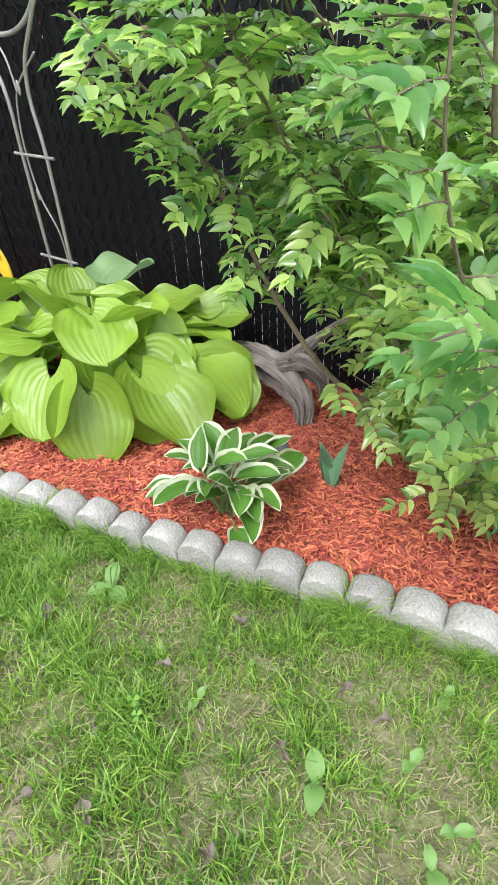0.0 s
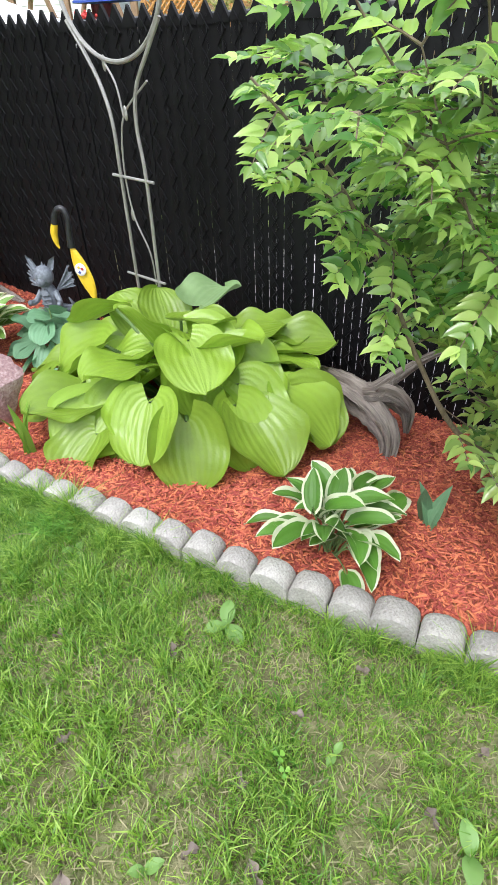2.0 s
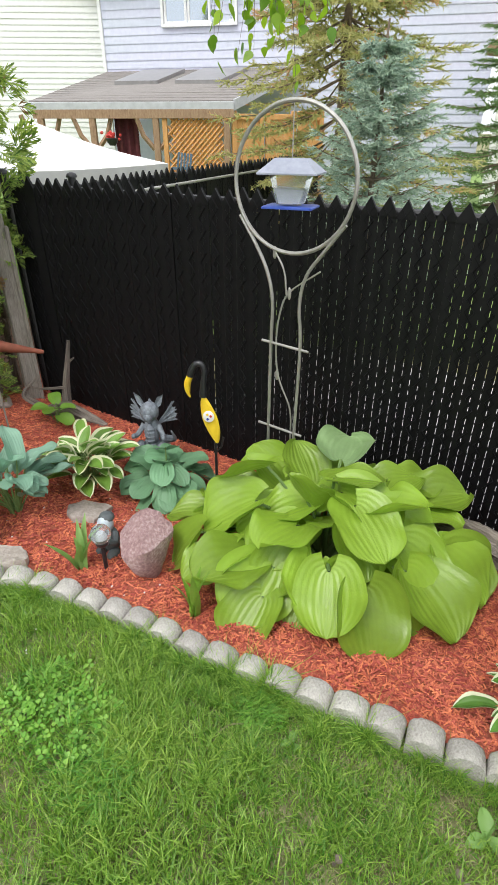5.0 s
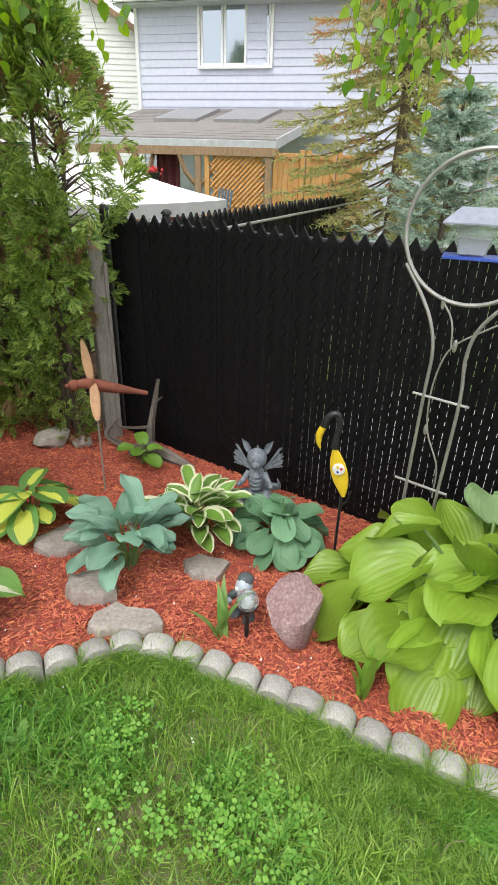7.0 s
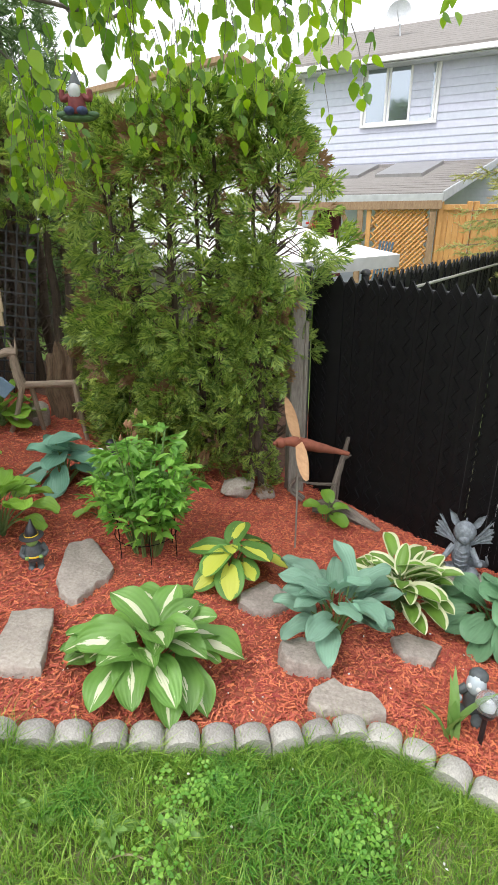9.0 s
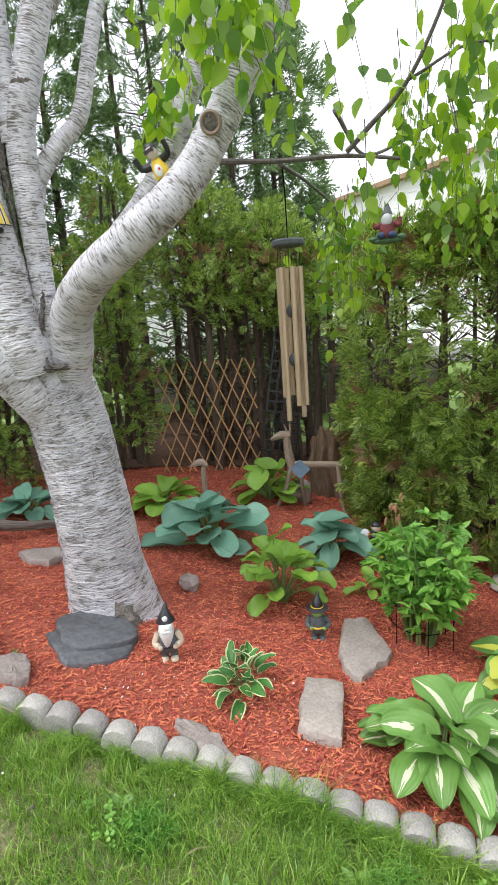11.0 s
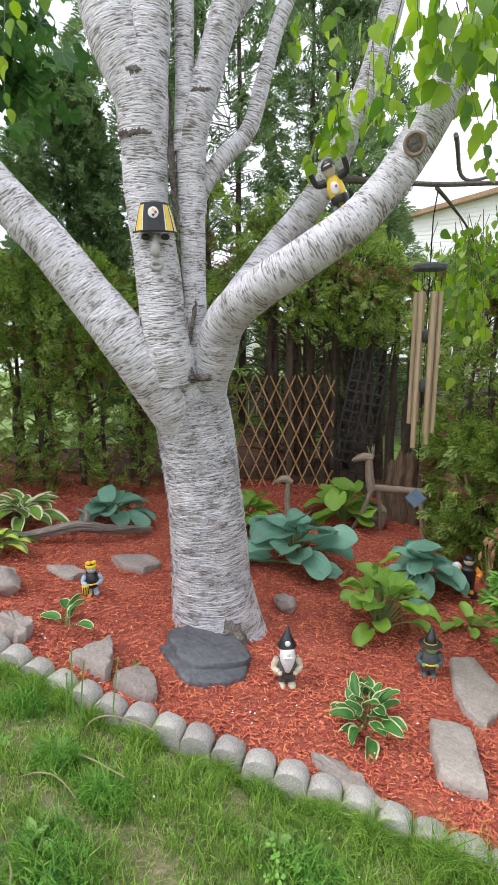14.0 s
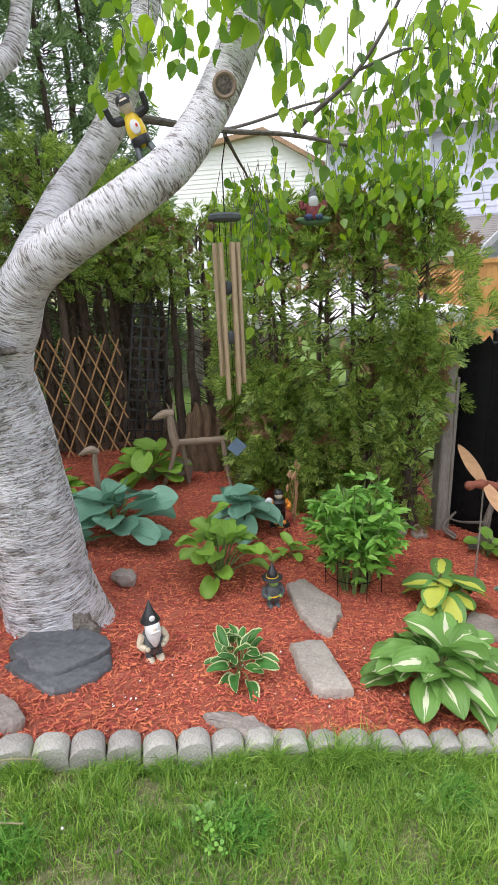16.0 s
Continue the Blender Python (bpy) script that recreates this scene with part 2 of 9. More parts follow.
def hosta_skin(name, main, edge=None, heart=None, edge_at=0.72, heart_at=0.35, rough=0.42, veins=16, pale=None, relief=0.3):
    """A hosta leaf from its uv: u across (0.5 the midrib), v to the tip; edge and heart are the variegation."""
    mt, nt, b = nodes_of(name)
    uv = nt.nodes.new("ShaderNodeUVMap")
    sep = nt.nodes.new("ShaderNodeSeparateXYZ")
    nt.links.new(uv.outputs["UV"], sep.inputs[0])
    a = maths(nt, "MULTIPLY", maths(nt, "ABSOLUTE", maths(nt, "SUBTRACT", sep.outputs["X"], 0.5)), 2.0)
    wave = maths(nt, "SINE", maths(nt, "MULTIPLY", a, veins * 2.2))
    rnd = nt.nodes.new("ShaderNodeObjectInfo").outputs["Random"]
    streak = nt.nodes.new("ShaderNodeTexNoise")
    mp = nt.nodes.new("ShaderNodeMapping")
    mp.inputs["Scale"].default_value = (14, 2.2, 1)
    off = nt.nodes.new("ShaderNodeCombineXYZ")
    nt.links.new(maths(nt, "MULTIPLY", rnd, 40.0), off.inputs["Z"])
    nt.links.new(uv.outputs["UV"], mp.inputs["Vector"])
    nt.links.new(off.outputs[0], mp.inputs["Location"])
    nt.links.new(mp.outputs[0], streak.inputs["Vector"])
    streak.inputs["Scale"].default_value, streak.inputs["Detail"].default_value = 1.0, 4.0
    rag = maths(nt, "MULTIPLY", maths(nt, "SUBTRACT", streak.outputs["Fac"], 0.5), 0.75)
    dk, lt = [tuple(q * k for q in main) for k in (0.72, 1.22)]
    tone = maths(nt, "ADD", maths(nt, "MULTIPLY", rnd, 0.5), maths(nt, "MULTIPLY", grain(nt, 9.0, 4), 0.5))
    col = ramp(nt, tone, [(0.2, dk), (0.8, lt)])
    if pale:
        col = mixed(nt, maths(nt, "GREATER_THAN", rnd, 0.95), col, pale)
    col = mixed(nt, maths(nt, "MULTIPLY_ADD", wave, 0.035, 0.035), col, tuple(q * 0.55 for q in main))
    if heart:
        reach = maths(nt, "ADD", maths(nt, "ADD", a, rag), maths(nt, "MULTIPLY", maths(nt, "ABSOLUTE", maths(nt, "SUBTRACT", sep.outputs["Y"], 0.5)), 0.35))
        col = mixed(nt, maths(nt, "LESS_THAN", reach, maths(nt, "MULTIPLY_ADD", rnd, heart_at * 0.9, heart_at * 0.55)), col, heart)
    if edge:
        rim = maths(nt, "ADD", maths(nt, "ADD", a, maths(nt, "MULTIPLY", rag, 0.5)), maths(nt, "MULTIPLY", maths(nt, "POWER", sep.outputs["Y"], 6.0), 0.35))
        col = mixed(nt, maths(nt, "GREATER_THAN", rim, edge_at), col, edge)
    nt.links.new(col, b.inputs["Base Color"])
    b.inputs["Roughness"].default_value = rough
    crumple = nt.nodes.new("ShaderNodeTexNoise")
    crumple.inputs["Scale"].default_value, crumple.inputs["Detail"].default_value = 42.0, 1.5
    bumped(nt, b, maths(nt, "ADD", maths(nt, "MULTIPLY", wave, 0.6), maths(nt, "MULTIPLY", crumple.outputs["Fac"], 1.1)), relief, 0.004)
    tr, mx = nt.nodes.new("ShaderNodeBsdfTranslucent"), nt.nodes.new("ShaderNodeMixShader")
    mx.inputs[0].default_value = 0.25
    nt.links.new(col, tr.inputs["Color"])
    nt.links.new(b.outputs[0], mx.inputs[1])
    nt.links.new(tr.outputs[0], mx.inputs[2])
    nt.links.new(mx.outputs[0], nt.nodes["Material Output"].inputs["Surface"])
    return mt


def birch_skin():
    """White bark with dark flat lenticels, grey scars and peeling curls; uv runs round and along the limb in metres."""
    mt, nt, b = nodes_of("birch_bark")
    uv, mp, mp2 = nt.nodes.new("ShaderNodeUVMap"), nt.nodes.new("ShaderNodeMapping"), nt.nodes.new("ShaderNodeMapping")
    mp.inputs["Scale"].default_value, mp2.inputs["Scale"].default_value = (24, 135, 1), (8, 12, 1)
    for q in (mp, mp2):
        nt.links.new(uv.outputs["UV"], q.inputs["Vector"])
    n1, n2 = nt.nodes.new("ShaderNodeTexNoise"), nt.nodes.new("ShaderNodeTexNoise")
    for nz, q, s, d in ((n1, mp, 1.0, 3.0), (n2, mp2, 1.0, 6.0)):
        nz.inputs["Scale"].default_value, nz.inputs["Detail"].default_value = s, d
        nt.links.new(q.outputs[0], nz.inputs["Vector"])
    mp3, n3 = nt.nodes.new("ShaderNodeMapping"), nt.nodes.new("ShaderNodeTexNoise")
    mp3.inputs["Scale"].default_value = (55, 240, 1)
    nt.links.new(uv.outputs["UV"], mp3.inputs["Vector"])
    nt.links.new(mp3.outputs[0], n3.inputs["Vector"])
    n3.inputs["Scale"].default_value, n3.inputs["Detail"].default_value = 1.0, 2.0
    fine = grain(nt, 55, 6)
    base = ramp(nt, n2.outputs["Fac"], [(0.25, (0.36, 0.345, 0.325)), (0.37, (0.57, 0.56, 0.565)), (0.48, (0.68, 0.67, 0.71)), (0.7, (0.77, 0.76, 0.8))])
    mp4, n4 = nt.nodes.new("ShaderNodeMapping"), nt.nodes.new("ShaderNodeTexNoise")
    mp4.inputs["Scale"].default_value = (13, 52, 1)
    nt.links.new(uv.outputs["UV"], mp4.inputs["Vector"])
    nt.links.new(mp4.outputs[0], n4.inputs["Vector"])
    n4.inputs["Scale"].default_value, n4.inputs["Detail"].default_value, n4.inputs["Distortion"].default_value = 1.0, 3.0, 0.6
    dash = maths(nt, "ADD", n1.outputs["Fac"], maths(nt, "MULTIPLY_ADD", n2.outputs["Fac"], 0.5, -0.25))
    dark = ramp(nt, dash, [(0.35, (0.36, 0.33, 0.31)), (0.4, (0.52, 0.49, 0.47)), (0.425, (1, 1, 1)), (1.0, (1, 1, 1))])
    col = mixed(nt, 1.0, base, dark, "MULTIPLY")
    col = mixed(nt, 1.0, col, ramp(nt, n4.outputs["Fac"], [(0.34, (0.45, 0.42, 0.4)), (0.37, (0.86, 0.85, 0.84)), (0.55, (1, 1, 1))]), "MULTIPLY")
    col = mixed(nt, 1.0, col, ramp(nt, n3.outputs["Fac"], [(0.36, (0.55, 0.52, 0.5)), (0.39, (1, 1, 1))]), "MULTIPLY")
    lichen = grain(nt, 5.5, 5, rough=0.7)
    col = mixed(nt, ramp(nt, lichen, [(0.6, (0, 0, 0)), (0.72, (0.45, 0.45, 0.45))]), col, (0.24, 0.235, 0.17))
    col = mixed(nt, maths(nt, "MULTIPLY", fine, 0.16), col, (0.36, 0.33, 0.3))
    nt.links.new(col, b.inputs["Base Color"])
    b.inputs["Roughness"].default_value = 0.75
    bumped(nt, b, maths(nt, "ADD", maths(nt, "ADD", n1.outputs["Fac"], n4.outputs["Fac"]), n2.outputs["Fac"]), 1.0, 0.014)
    return mt


M = {}
M["mulch_base"] = plain("mulch_base", (0.27, 0.064, 0.036), (0.52, 0.155, 0.09), 70, 0.9, 1.0, dist=0.02, big=9)
M["mulch"] = plain("mulch_chips", (0.4, 0.078, 0.043), (0.69, 0.195, 0.118), 90, 0.85, 0.6, island=0.4, stretch=(1, 1, 1))
M["litter"] = plain("hedge_litter", (0.05, 0.026, 0.018), (0.22, 0.115, 0.07), 55, 0.95, 1.0, dist=0.02)
M["concrete_pale"] = plain("pale_concrete", (0.36, 0.355, 0.34), (0.5, 0.49, 0.47), 20, 0.9, 0.3)
M["soil"] = plain("lawn_soil", (0.14, 0.1, 0.07), (0.4, 0.34, 0.22), 26, 0.95, 0.9, big=5, dist=0.03, mid=(0.2, 0.21, 0.085))
M["grass"] = leafy("grass_blades", (0.09, 0.23, 0.03), (0.39, 0.54, 0.11), 0.42, 0.4, True, 1.4)
M["thatch"] = leafy("dry_grass", (0.22, 0.21, 0.1), (0.42, 0.37, 0.22), 0.7, 0.2)
M["long_grass"] = leafy("long_grass", (0.06, 0.2, 0.03), (0.24, 0.46, 0.08), 0.38, 0.4)
M["clover"] = leafy("clover_leaf", (0.13, 0.33, 0.045), (0.28, 0.5, 0.08), 0.5, 0.35)
M["weed"] = leafy("weed_leaf", (0.13, 0.27, 0.06), (0.27, 0.43, 0.13), 0.5, 0.3)
M["concrete"] = plain("edging_concrete", (0.23, 0.215, 0.195), (0.58, 0.55, 0.51), 110, 0.92, 1.0, random=0.15, big=9, dist=0.008)
M["slat"] = plain("black_slat", (0.004, 0.004, 0.0045), (0.009, 0.009, 0.01), 18, 0.5, 0.15)
M["slat"].node_tree.nodes["Principled BSDF"].inputs["Specular IOR Level"].default_value = 0.2
M["wire"] = plain("black_wire", (0.005, 0.005, 0.006), (0.011, 0.011, 0.012), 40, 0.5, 0.0)
M["wire"].node_tree.nodes["Principled BSDF"].inputs["Specular IOR Level"].default_value = 0.1
M["black_post"] = plain("black_post", (0.008, 0.008, 0.009), (0.02, 0.02, 0.021), 20, 0.35, 0.1)
M["metal"] = plain("trellis_metal", (0.3, 0.29, 0.27), (0.46, 0.45, 0.42), 30, 0.42, 0.1, metal=0.55)
M["old_wood"] = plain("weathered_wood", (0.14, 0.12, 0.1), (0.36, 0.33, 0.29), 22, 0.85, 0.7, stretch=(6, 6, 0.6), dist=0.006)
M["drift"] = plain("driftwood", (0.06, 0.045, 0.036), (0.42, 0.36, 0.31), 4.0, 0.85, 1.0, stretch=(9, 2.2, 1), big=1.2, dist=0.02, coords="UV")
M["drift_pale"] = plain("driftwood_pale", (0.17, 0.125, 0.09), (0.42, 0.33, 0.25), 4, 0.85, 0.7, stretch=(6, 3, 1), big=1.5, dist=0.01, coords="UV")
M["stump"] = plain("split_root_wood", (0.07, 0.045, 0.028), (0.26, 0.17, 0.105), 4, 0.9, 0.9, stretch=(9, 2, 1), big=1.5, dist=0.015, coords="UV")
M["bark"] = plain("cedar_bark", (0.05, 0.035, 0.026), (0.16, 0.115, 0.085), 24, 0.9, 0.9, stretch=(5, 5, 0.5), dist=0.01)
M["twig"] = plain("bush_bark", (0.1, 0.075, 0.05), (0.26, 0.2, 0.14), 40, 0.85, 0.6, stretch=(3, 3, 1))
M["birch"] = birch_skin()
M["birch_twig"] = plain("birch_twig", (0.06, 0.05, 0.045), (0.2, 0.18, 0.16), 60, 0.8, 0.4)
M["scar"] = plain("bark_scar", (0.03, 0.024, 0.02), (0.34, 0.3, 0.26), 75, 0.95, 1.0, dist=0.03)
M["birch_leaf"] = leafy("birch_leaf", (0.08, 0.19, 0.028), (0.34, 0.5, 0.05), 0.4, 0.5, True, 3.0)
# the light end is raised: sky gloss and backlight painted into the leaf colour
M["bush_leaf"] = leafy("euonymus_leaf_skylit", (0.08, 0.22, 0.055), (0.56, 0.72, 0.23), 0.24, 0.46, True, 3.2)
for key in ("bush_leaf",):
    M[key].node_tree.nodes["Principled BSDF"].inputs["Specular IOR Level"].default_value = 1.0
M["far_lawn"] = plain("far_lawn", (0.1, 0.18, 0.035), (0.24, 0.35, 0.08), 30, 0.9, 0.6, big=3)
M["skylight"] = plain("skylight_glass", (0.2, 0.195, 0.19), (0.3, 0.29, 0.285), 6, 0.3, 0.05)
M["petal"] = plain("white_petal", (0.6, 0.58, 0.55), (0.75, 0.73, 0.7), 30, 0.7, 0.0)
# same leaf without the painted sky gloss, for the nearest leaves
M["bush_leaf_one"] = leafy("euonymus_leaf_near", (0.08, 0.22, 0.055), (0.28, 0.47, 0.14), 0.24, 0.42, False, 2.2)
M["cedar"] = leafy("cedar_spray", (0.072, 0.155, 0.03), (0.38, 0.48, 0.11), 0.55, 0.44, True, 2.6, brown=(0.24, 0.15, 0.075))
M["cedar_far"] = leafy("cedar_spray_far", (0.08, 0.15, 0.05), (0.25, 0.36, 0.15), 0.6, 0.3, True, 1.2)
M["spruce"] = leafy("spruce_needles", (0.26, 0.29, 0.1), (0.54, 0.51, 0.24), 0.7, 0.4, True, 1.1, brown=(0.56, 0.36, 0.2))
M["blue_spruce"] = leafy("blue_spruce_needles", (0.2, 0.3, 0.23), (0.5, 0.6, 0.48), 0.6, 0.2, True, 3.0)
M["maple"] = leafy("maple_leaf", (0.035, 0.1, 0.028), (0.12, 0.25, 0.065), 0.45, 0.4, True, 2.0)
M["peony"] = leafy("peony_leaf", (0.1, 0.26, 0.04), (0.27, 0.5, 0.09), 0.35, 0.3, True, 4.0)
M["stone"] = plain("flat_stone", (0.24, 0.2, 0.175), (0.46, 0.405, 0.36), 60, 0.85, 0.8, random=0.15, big=9, dist=0.008)
M["granite"] = plain("pink_granite", (0.2, 0.11, 0.115), (0.62, 0.48, 0.47), 70, 0.8, 0.9, big=9, dist=0.012, mid=(0.36, 0.23, 0.23))
M["slate"] = plain("dark_slate", (0.055, 0.058, 0.065), (0.16, 0.165, 0.175), 30, 0.6, 0.6, big=4, dist=0.012)
M["dragon"] = plain("grey_resin", (0.1, 0.115, 0.135), (0.3, 0.33, 0.37), 40, 0.6, 0.6, dist=0.006)
M["yellow"] = plain("yellow_paint", (0.75, 0.5, 0.02), (0.86, 0.62, 0.05), 20, 0.35, 0.05)
M["black"] = plain("black_paint", (0.012, 0.012, 0.014), (0.03, 0.03, 0.034), 30, 0.35, 0.1)
M["white"] = plain("white_paint", (0.68, 0.68, 0.68), (0.82, 0.82, 0.81), 30, 0.5, 0.1)
M["red"] = plain("red_paint", (0.5, 0.03, 0.03), (0.62, 0.06, 0.05), 30, 0.5, 0.1)
M["blue"] = plain("blue_paint", (0.02, 0.05, 0.3), (0.05, 0.1, 0.42), 30, 0.4, 0.1)
M["cream"] = plain("cream_paint", (0.5, 0.42, 0.3), (0.68, 0.6, 0.46), 30, 0.6, 0.2)
M["skin_green"] = plain("green_paint", (0.16, 0.3, 0.08), (0.3, 0.46, 0.14), 30, 0.6, 0.2)
M["skin_blue"] = plain("pale_blue_paint", (0.3, 0.42, 0.52), (0.5, 0.62, 0.7), 30, 0.6, 0.2)
M["orange"] = plain("orange_paint", (0.7, 0.22, 0.02), (0.8, 0.32, 0.05), 30, 0.5, 0.1)
M["rust"] = plain("rusty_red_wood", (0.13, 0.035, 0.02), (0.26, 0.08, 0.045), 24, 0.8, 0.5)
M["tan_wood"] = plain("tan_wood", (0.42, 0.23, 0.12), (0.62, 0.38, 0.22), 20, 0.65, 0.4, stretch=(1, 1, 5))
M["lattice"] = plain("willow_lattice", (0.32, 0.17, 0.07), (0.52, 0.31, 0.14), 30, 0.75, 0.3)
M["bamboo"] = plain("chime_tube", (0.36, 0.26, 0.16), (0.56, 0.43, 0.29), 12, 0.4, 0.15, metal=0.25, stretch=(1, 1, 0.2))
M["chime_grey"] = plain("chime_wood", (0.05, 0.06, 0.065), (0.12, 0.135, 0.14), 25, 0.6, 0.3)
M["sail"] = plain("chime_sail", (0.07, 0.12, 0.18), (0.14, 0.2, 0.27), 25, 0.5, 0.3)
M["plastic"] = plain("feeder_plastic", (0.5, 0.52, 0.56), (0.66, 0.68, 0.71), 25, 0.35, 0.1)
M["feed_roof"] = plain("feeder_roof", (0.22, 0.24, 0.3), (0.34, 0.36, 0.43), 25, 0.45, 0.1)
M["glass"], gnt, gb = nodes_of("clear_glass")
gb.inputs["Transmission Weight"].default_value, gb.inputs["Roughness"].default_value, gb.inputs["IOR"].default_value = 0.85, 0.08, 1.3
gb.inputs["Base Color"].default_value = (0.9, 0.93, 0.95, 1)
M["pane"], gnt, gb = nodes_of("window_pane")
gb.inputs["Base Color"].default_value, gb.inputs["Roughness"].default_value, gb.inputs["Metallic"].default_value = (0.42, 0.47, 0.52, 1), 0.06, 0.85
M["siding"] = plain("lilac_siding", (0.53, 0.55, 0.66), (0.61, 0.63, 0.74), 8, 0.55, 0.1, random=0.03)
M["siding_white"] = plain("white_siding", (0.74, 0.74, 0.72), (0.82, 0.82, 0.8), 8, 0.55, 0.1, random=0.03)
M["shingle"] = plain("roof_shingle", (0.17, 0.155, 0.145), (0.31, 0.285, 0.265), 14, 0.9, 0.6, big=3, stretch=(1, 4, 4))
M["trim"] = plain("white_trim", (0.72, 0.72, 0.72), (0.84, 0.84, 0.84), 8, 0.5, 0.05)
M["fascia"] = plain("grey_fascia", (0.42, 0.43, 0.45), (0.55, 0.56, 0.58), 8, 0.5, 0.05)
M["timber"] = plain("brown_timber", (0.22, 0.13, 0.075), (0.42, 0.28, 0.17), 14, 0.75, 0.4, stretch=(4, 4, 1))
M["cedar_panel"] = plain("orange_stained_wood", (0.5, 0.24, 0.07), (0.68, 0.37, 0.14), 14, 0.65, 0.4, stretch=(4, 4, 1))
M["canvas"] = plain("white_canvas", (0.8, 0.8, 0.78), (0.88, 0.88, 0.86), 5, 0.8, 0.1)
M["canvas_grey"] = plain("grey_valance", (0.5, 0.5, 0.47), (0.62, 0.62, 0.6), 5, 0.8, 0.1)
M["curtain"] = plain("dark_red_cloth", (0.07, 0.015, 0.02), (0.16, 0.035, 0.045), 12, 0.9, 0.3)
M["stem_red"] = plain("stem_green", (0.12, 0.2, 0.06), (0.2, 0.3, 0.1), 30, 0.6, 0.1)

# ---- ground, bed and lawn ----
EDGE = smooth_line([(1.9, 0.02), (1.0, 0.53), (0.59, 0.76), (0.25, 0.94), (-0.12, 1.11), (-0.49, 1.28), (-0.86, 1.46), (-1.24, 1.64), (-1.6, 1.83), (-1.97, 2.0),
                    (-2.15, 2.06), (-2.36, 2.075), (-2.62, 1.95), (-3.01, 1.8), (-3.5, 1.63), (-4.01, 1.45), (-4.52, 1.24), (-5.0, 1.03), (-5.41, 0.91), (-5.9, 0.74), (-6.6, 0.5), (-8.2, -0.05)], 0.02)
EDGE_X, EDGE_Y = EDGE[::-1, 0], EDGE[::-1, 1]


def edge_y(x):
    return np.interp(x, EDGE_X, EDGE_Y)


def ground_sheet():
    xs = np.unique(np.concatenate([np.linspace(-10, 4, 71), np.array([-900, -300, -120, -60, -30, -18, -13, 7, 12, 20, 40, 80, 200, 900])]))
    ys = np.unique(np.concatenate([np.linspace(-4, 7, 56), np.array([-900, -300, -100, -40, -15, -8, 10, 14, 20, 28, 40, 80, 200, 900])]))
    P = np.array([(x, y, lawn_z(x, y) - 0.012 * math.sin(3 * x + 2 * y) - (0.12 if y > edge_y(x) + 0.12 else 0.0)) for y in ys for x in xs])
    n = len(xs)
    F = np.array([(j * n + i, j * n + i + 1, (j + 1) * n + i + 1, (j + 1) * n + i) for j in range(len(ys) - 1) for i in range(n - 1)])
    return tagged(new("ground", raw_mesh("ground", P, F, M["soil"], smooth=True)), "thin lawn soil under worn green grass", "ground", kind="structure")


ground_sheet()


def far_lawn():
    """The neighbours' lawns beyond the hedge and the fence."""
    for name, x0, x1, y0, y1, txt in (("lawn_beyond_hedge", -30, -8.95, -20, 30, "bright mown lawn beyond the cedar hedge"), ("lawn_beyond_fence", -8.9, 30, 6.4, 40, "mown lawn of the next yard")):
        s = Shape().sheet(lambda u, v: (x0 + (x1 - x0) * u, y0 + (y1 - y0) * v, lawn_z(x0 + (x1 - x0) * u, y0 + (y1 - y0) * v) + 0.06), 40, 60)
        tagged(s.make(name, M["far_lawn"]), txt, "lawn", kind="structure")


far_lawn()
walk_strip = Shape().sheet(lambda u, v: (-1.9 + 5.2 * u + 0.52 * (0.15 + 2.6 * v), 3.98 - 0.614 * 5.2 * u + 0.85 * (0.15 + 2.6 * v), -0.5 + 0.004 * math.sin(9 * u)), 30, 12)
tagged(walk_strip.make("paved_walk", M["concrete_pale"]), "pale concrete walk behind the black fence", "walk", kind="structure")


def fence_y(x):
    return 4.58 - 0.614 * (x + 2.9)


def bed_sheet():
    """The mulched bed, from behind the edging to the fence and the hedges."""
    xs = np.arange(-8.8, 2.0, 0.06)
    rows = 70
    V, F = [], []
    for x in xs:
        y0 = float(edge_y(x)) + 0.02
        y1 = min(float(fence_y(x)) + 0.1, 6.3) if x > -2.95 else 6.3
        for j in range(rows + 1):
            y = y0 + (y1 - y0) * j / rows
            V.append((x, y, bed_z(x, y) + 0.012 * noise.noise(Vector((x * 5, y * 5, 0))) + 0.008 * noise.noise(Vector((x * 16, y * 16, 3)))))
    k = rows + 1
    F = [(i * k + j, (i + 1) * k + j, (i + 1) * k + j + 1, i * k + j + 1) for i in range(len(xs) - 1) for j in range(rows)]
    return tagged(new("planting_bed", raw_mesh("planting_bed", V, F, M["mulch_base"], smooth=True)), "garden bed of red shredded bark mulch behind a concrete edging", "flower bed", kind="structure")


bed = bed_sheet()


def hedge_soil():
    """Dark litter under the hedges in the back corner."""
    xs = np.arange(-8.8, -3.05, 0.1)
    front = np.interp(xs, [-8.8, -7.9, -7.3, -6.9, -6.1, -5.2, -4.6, -3.1], [2.2, 3.1, 4.3, 4.8, 5.4, 5.2, 4.85, 4.45])
    V = [(x, y, bed_z(x, y) + 0.026 + 0.02 * noise.noise(Vector((x * 6, y * 6, 2)))) for x, f in zip(xs, front) for y in f + 0.05 * noise.noise(Vector((x * 3, 0, 0))) + np.linspace(0, 6.4 - f, 30)]
    F = [(i * 30 + j, (i + 1) * 30 + j, (i + 1) * 30 + j + 1, i * 30 + j + 1) for i in range(len(xs) - 1) for j in range(29)]
    return tagged(new("hedge_soil", raw_mesh("hedge_soil", V, F, M["litter"], smooth=True)), "dark bare soil and cedar litter under the hedge", "soil", kind="structure")


hedge_soil()


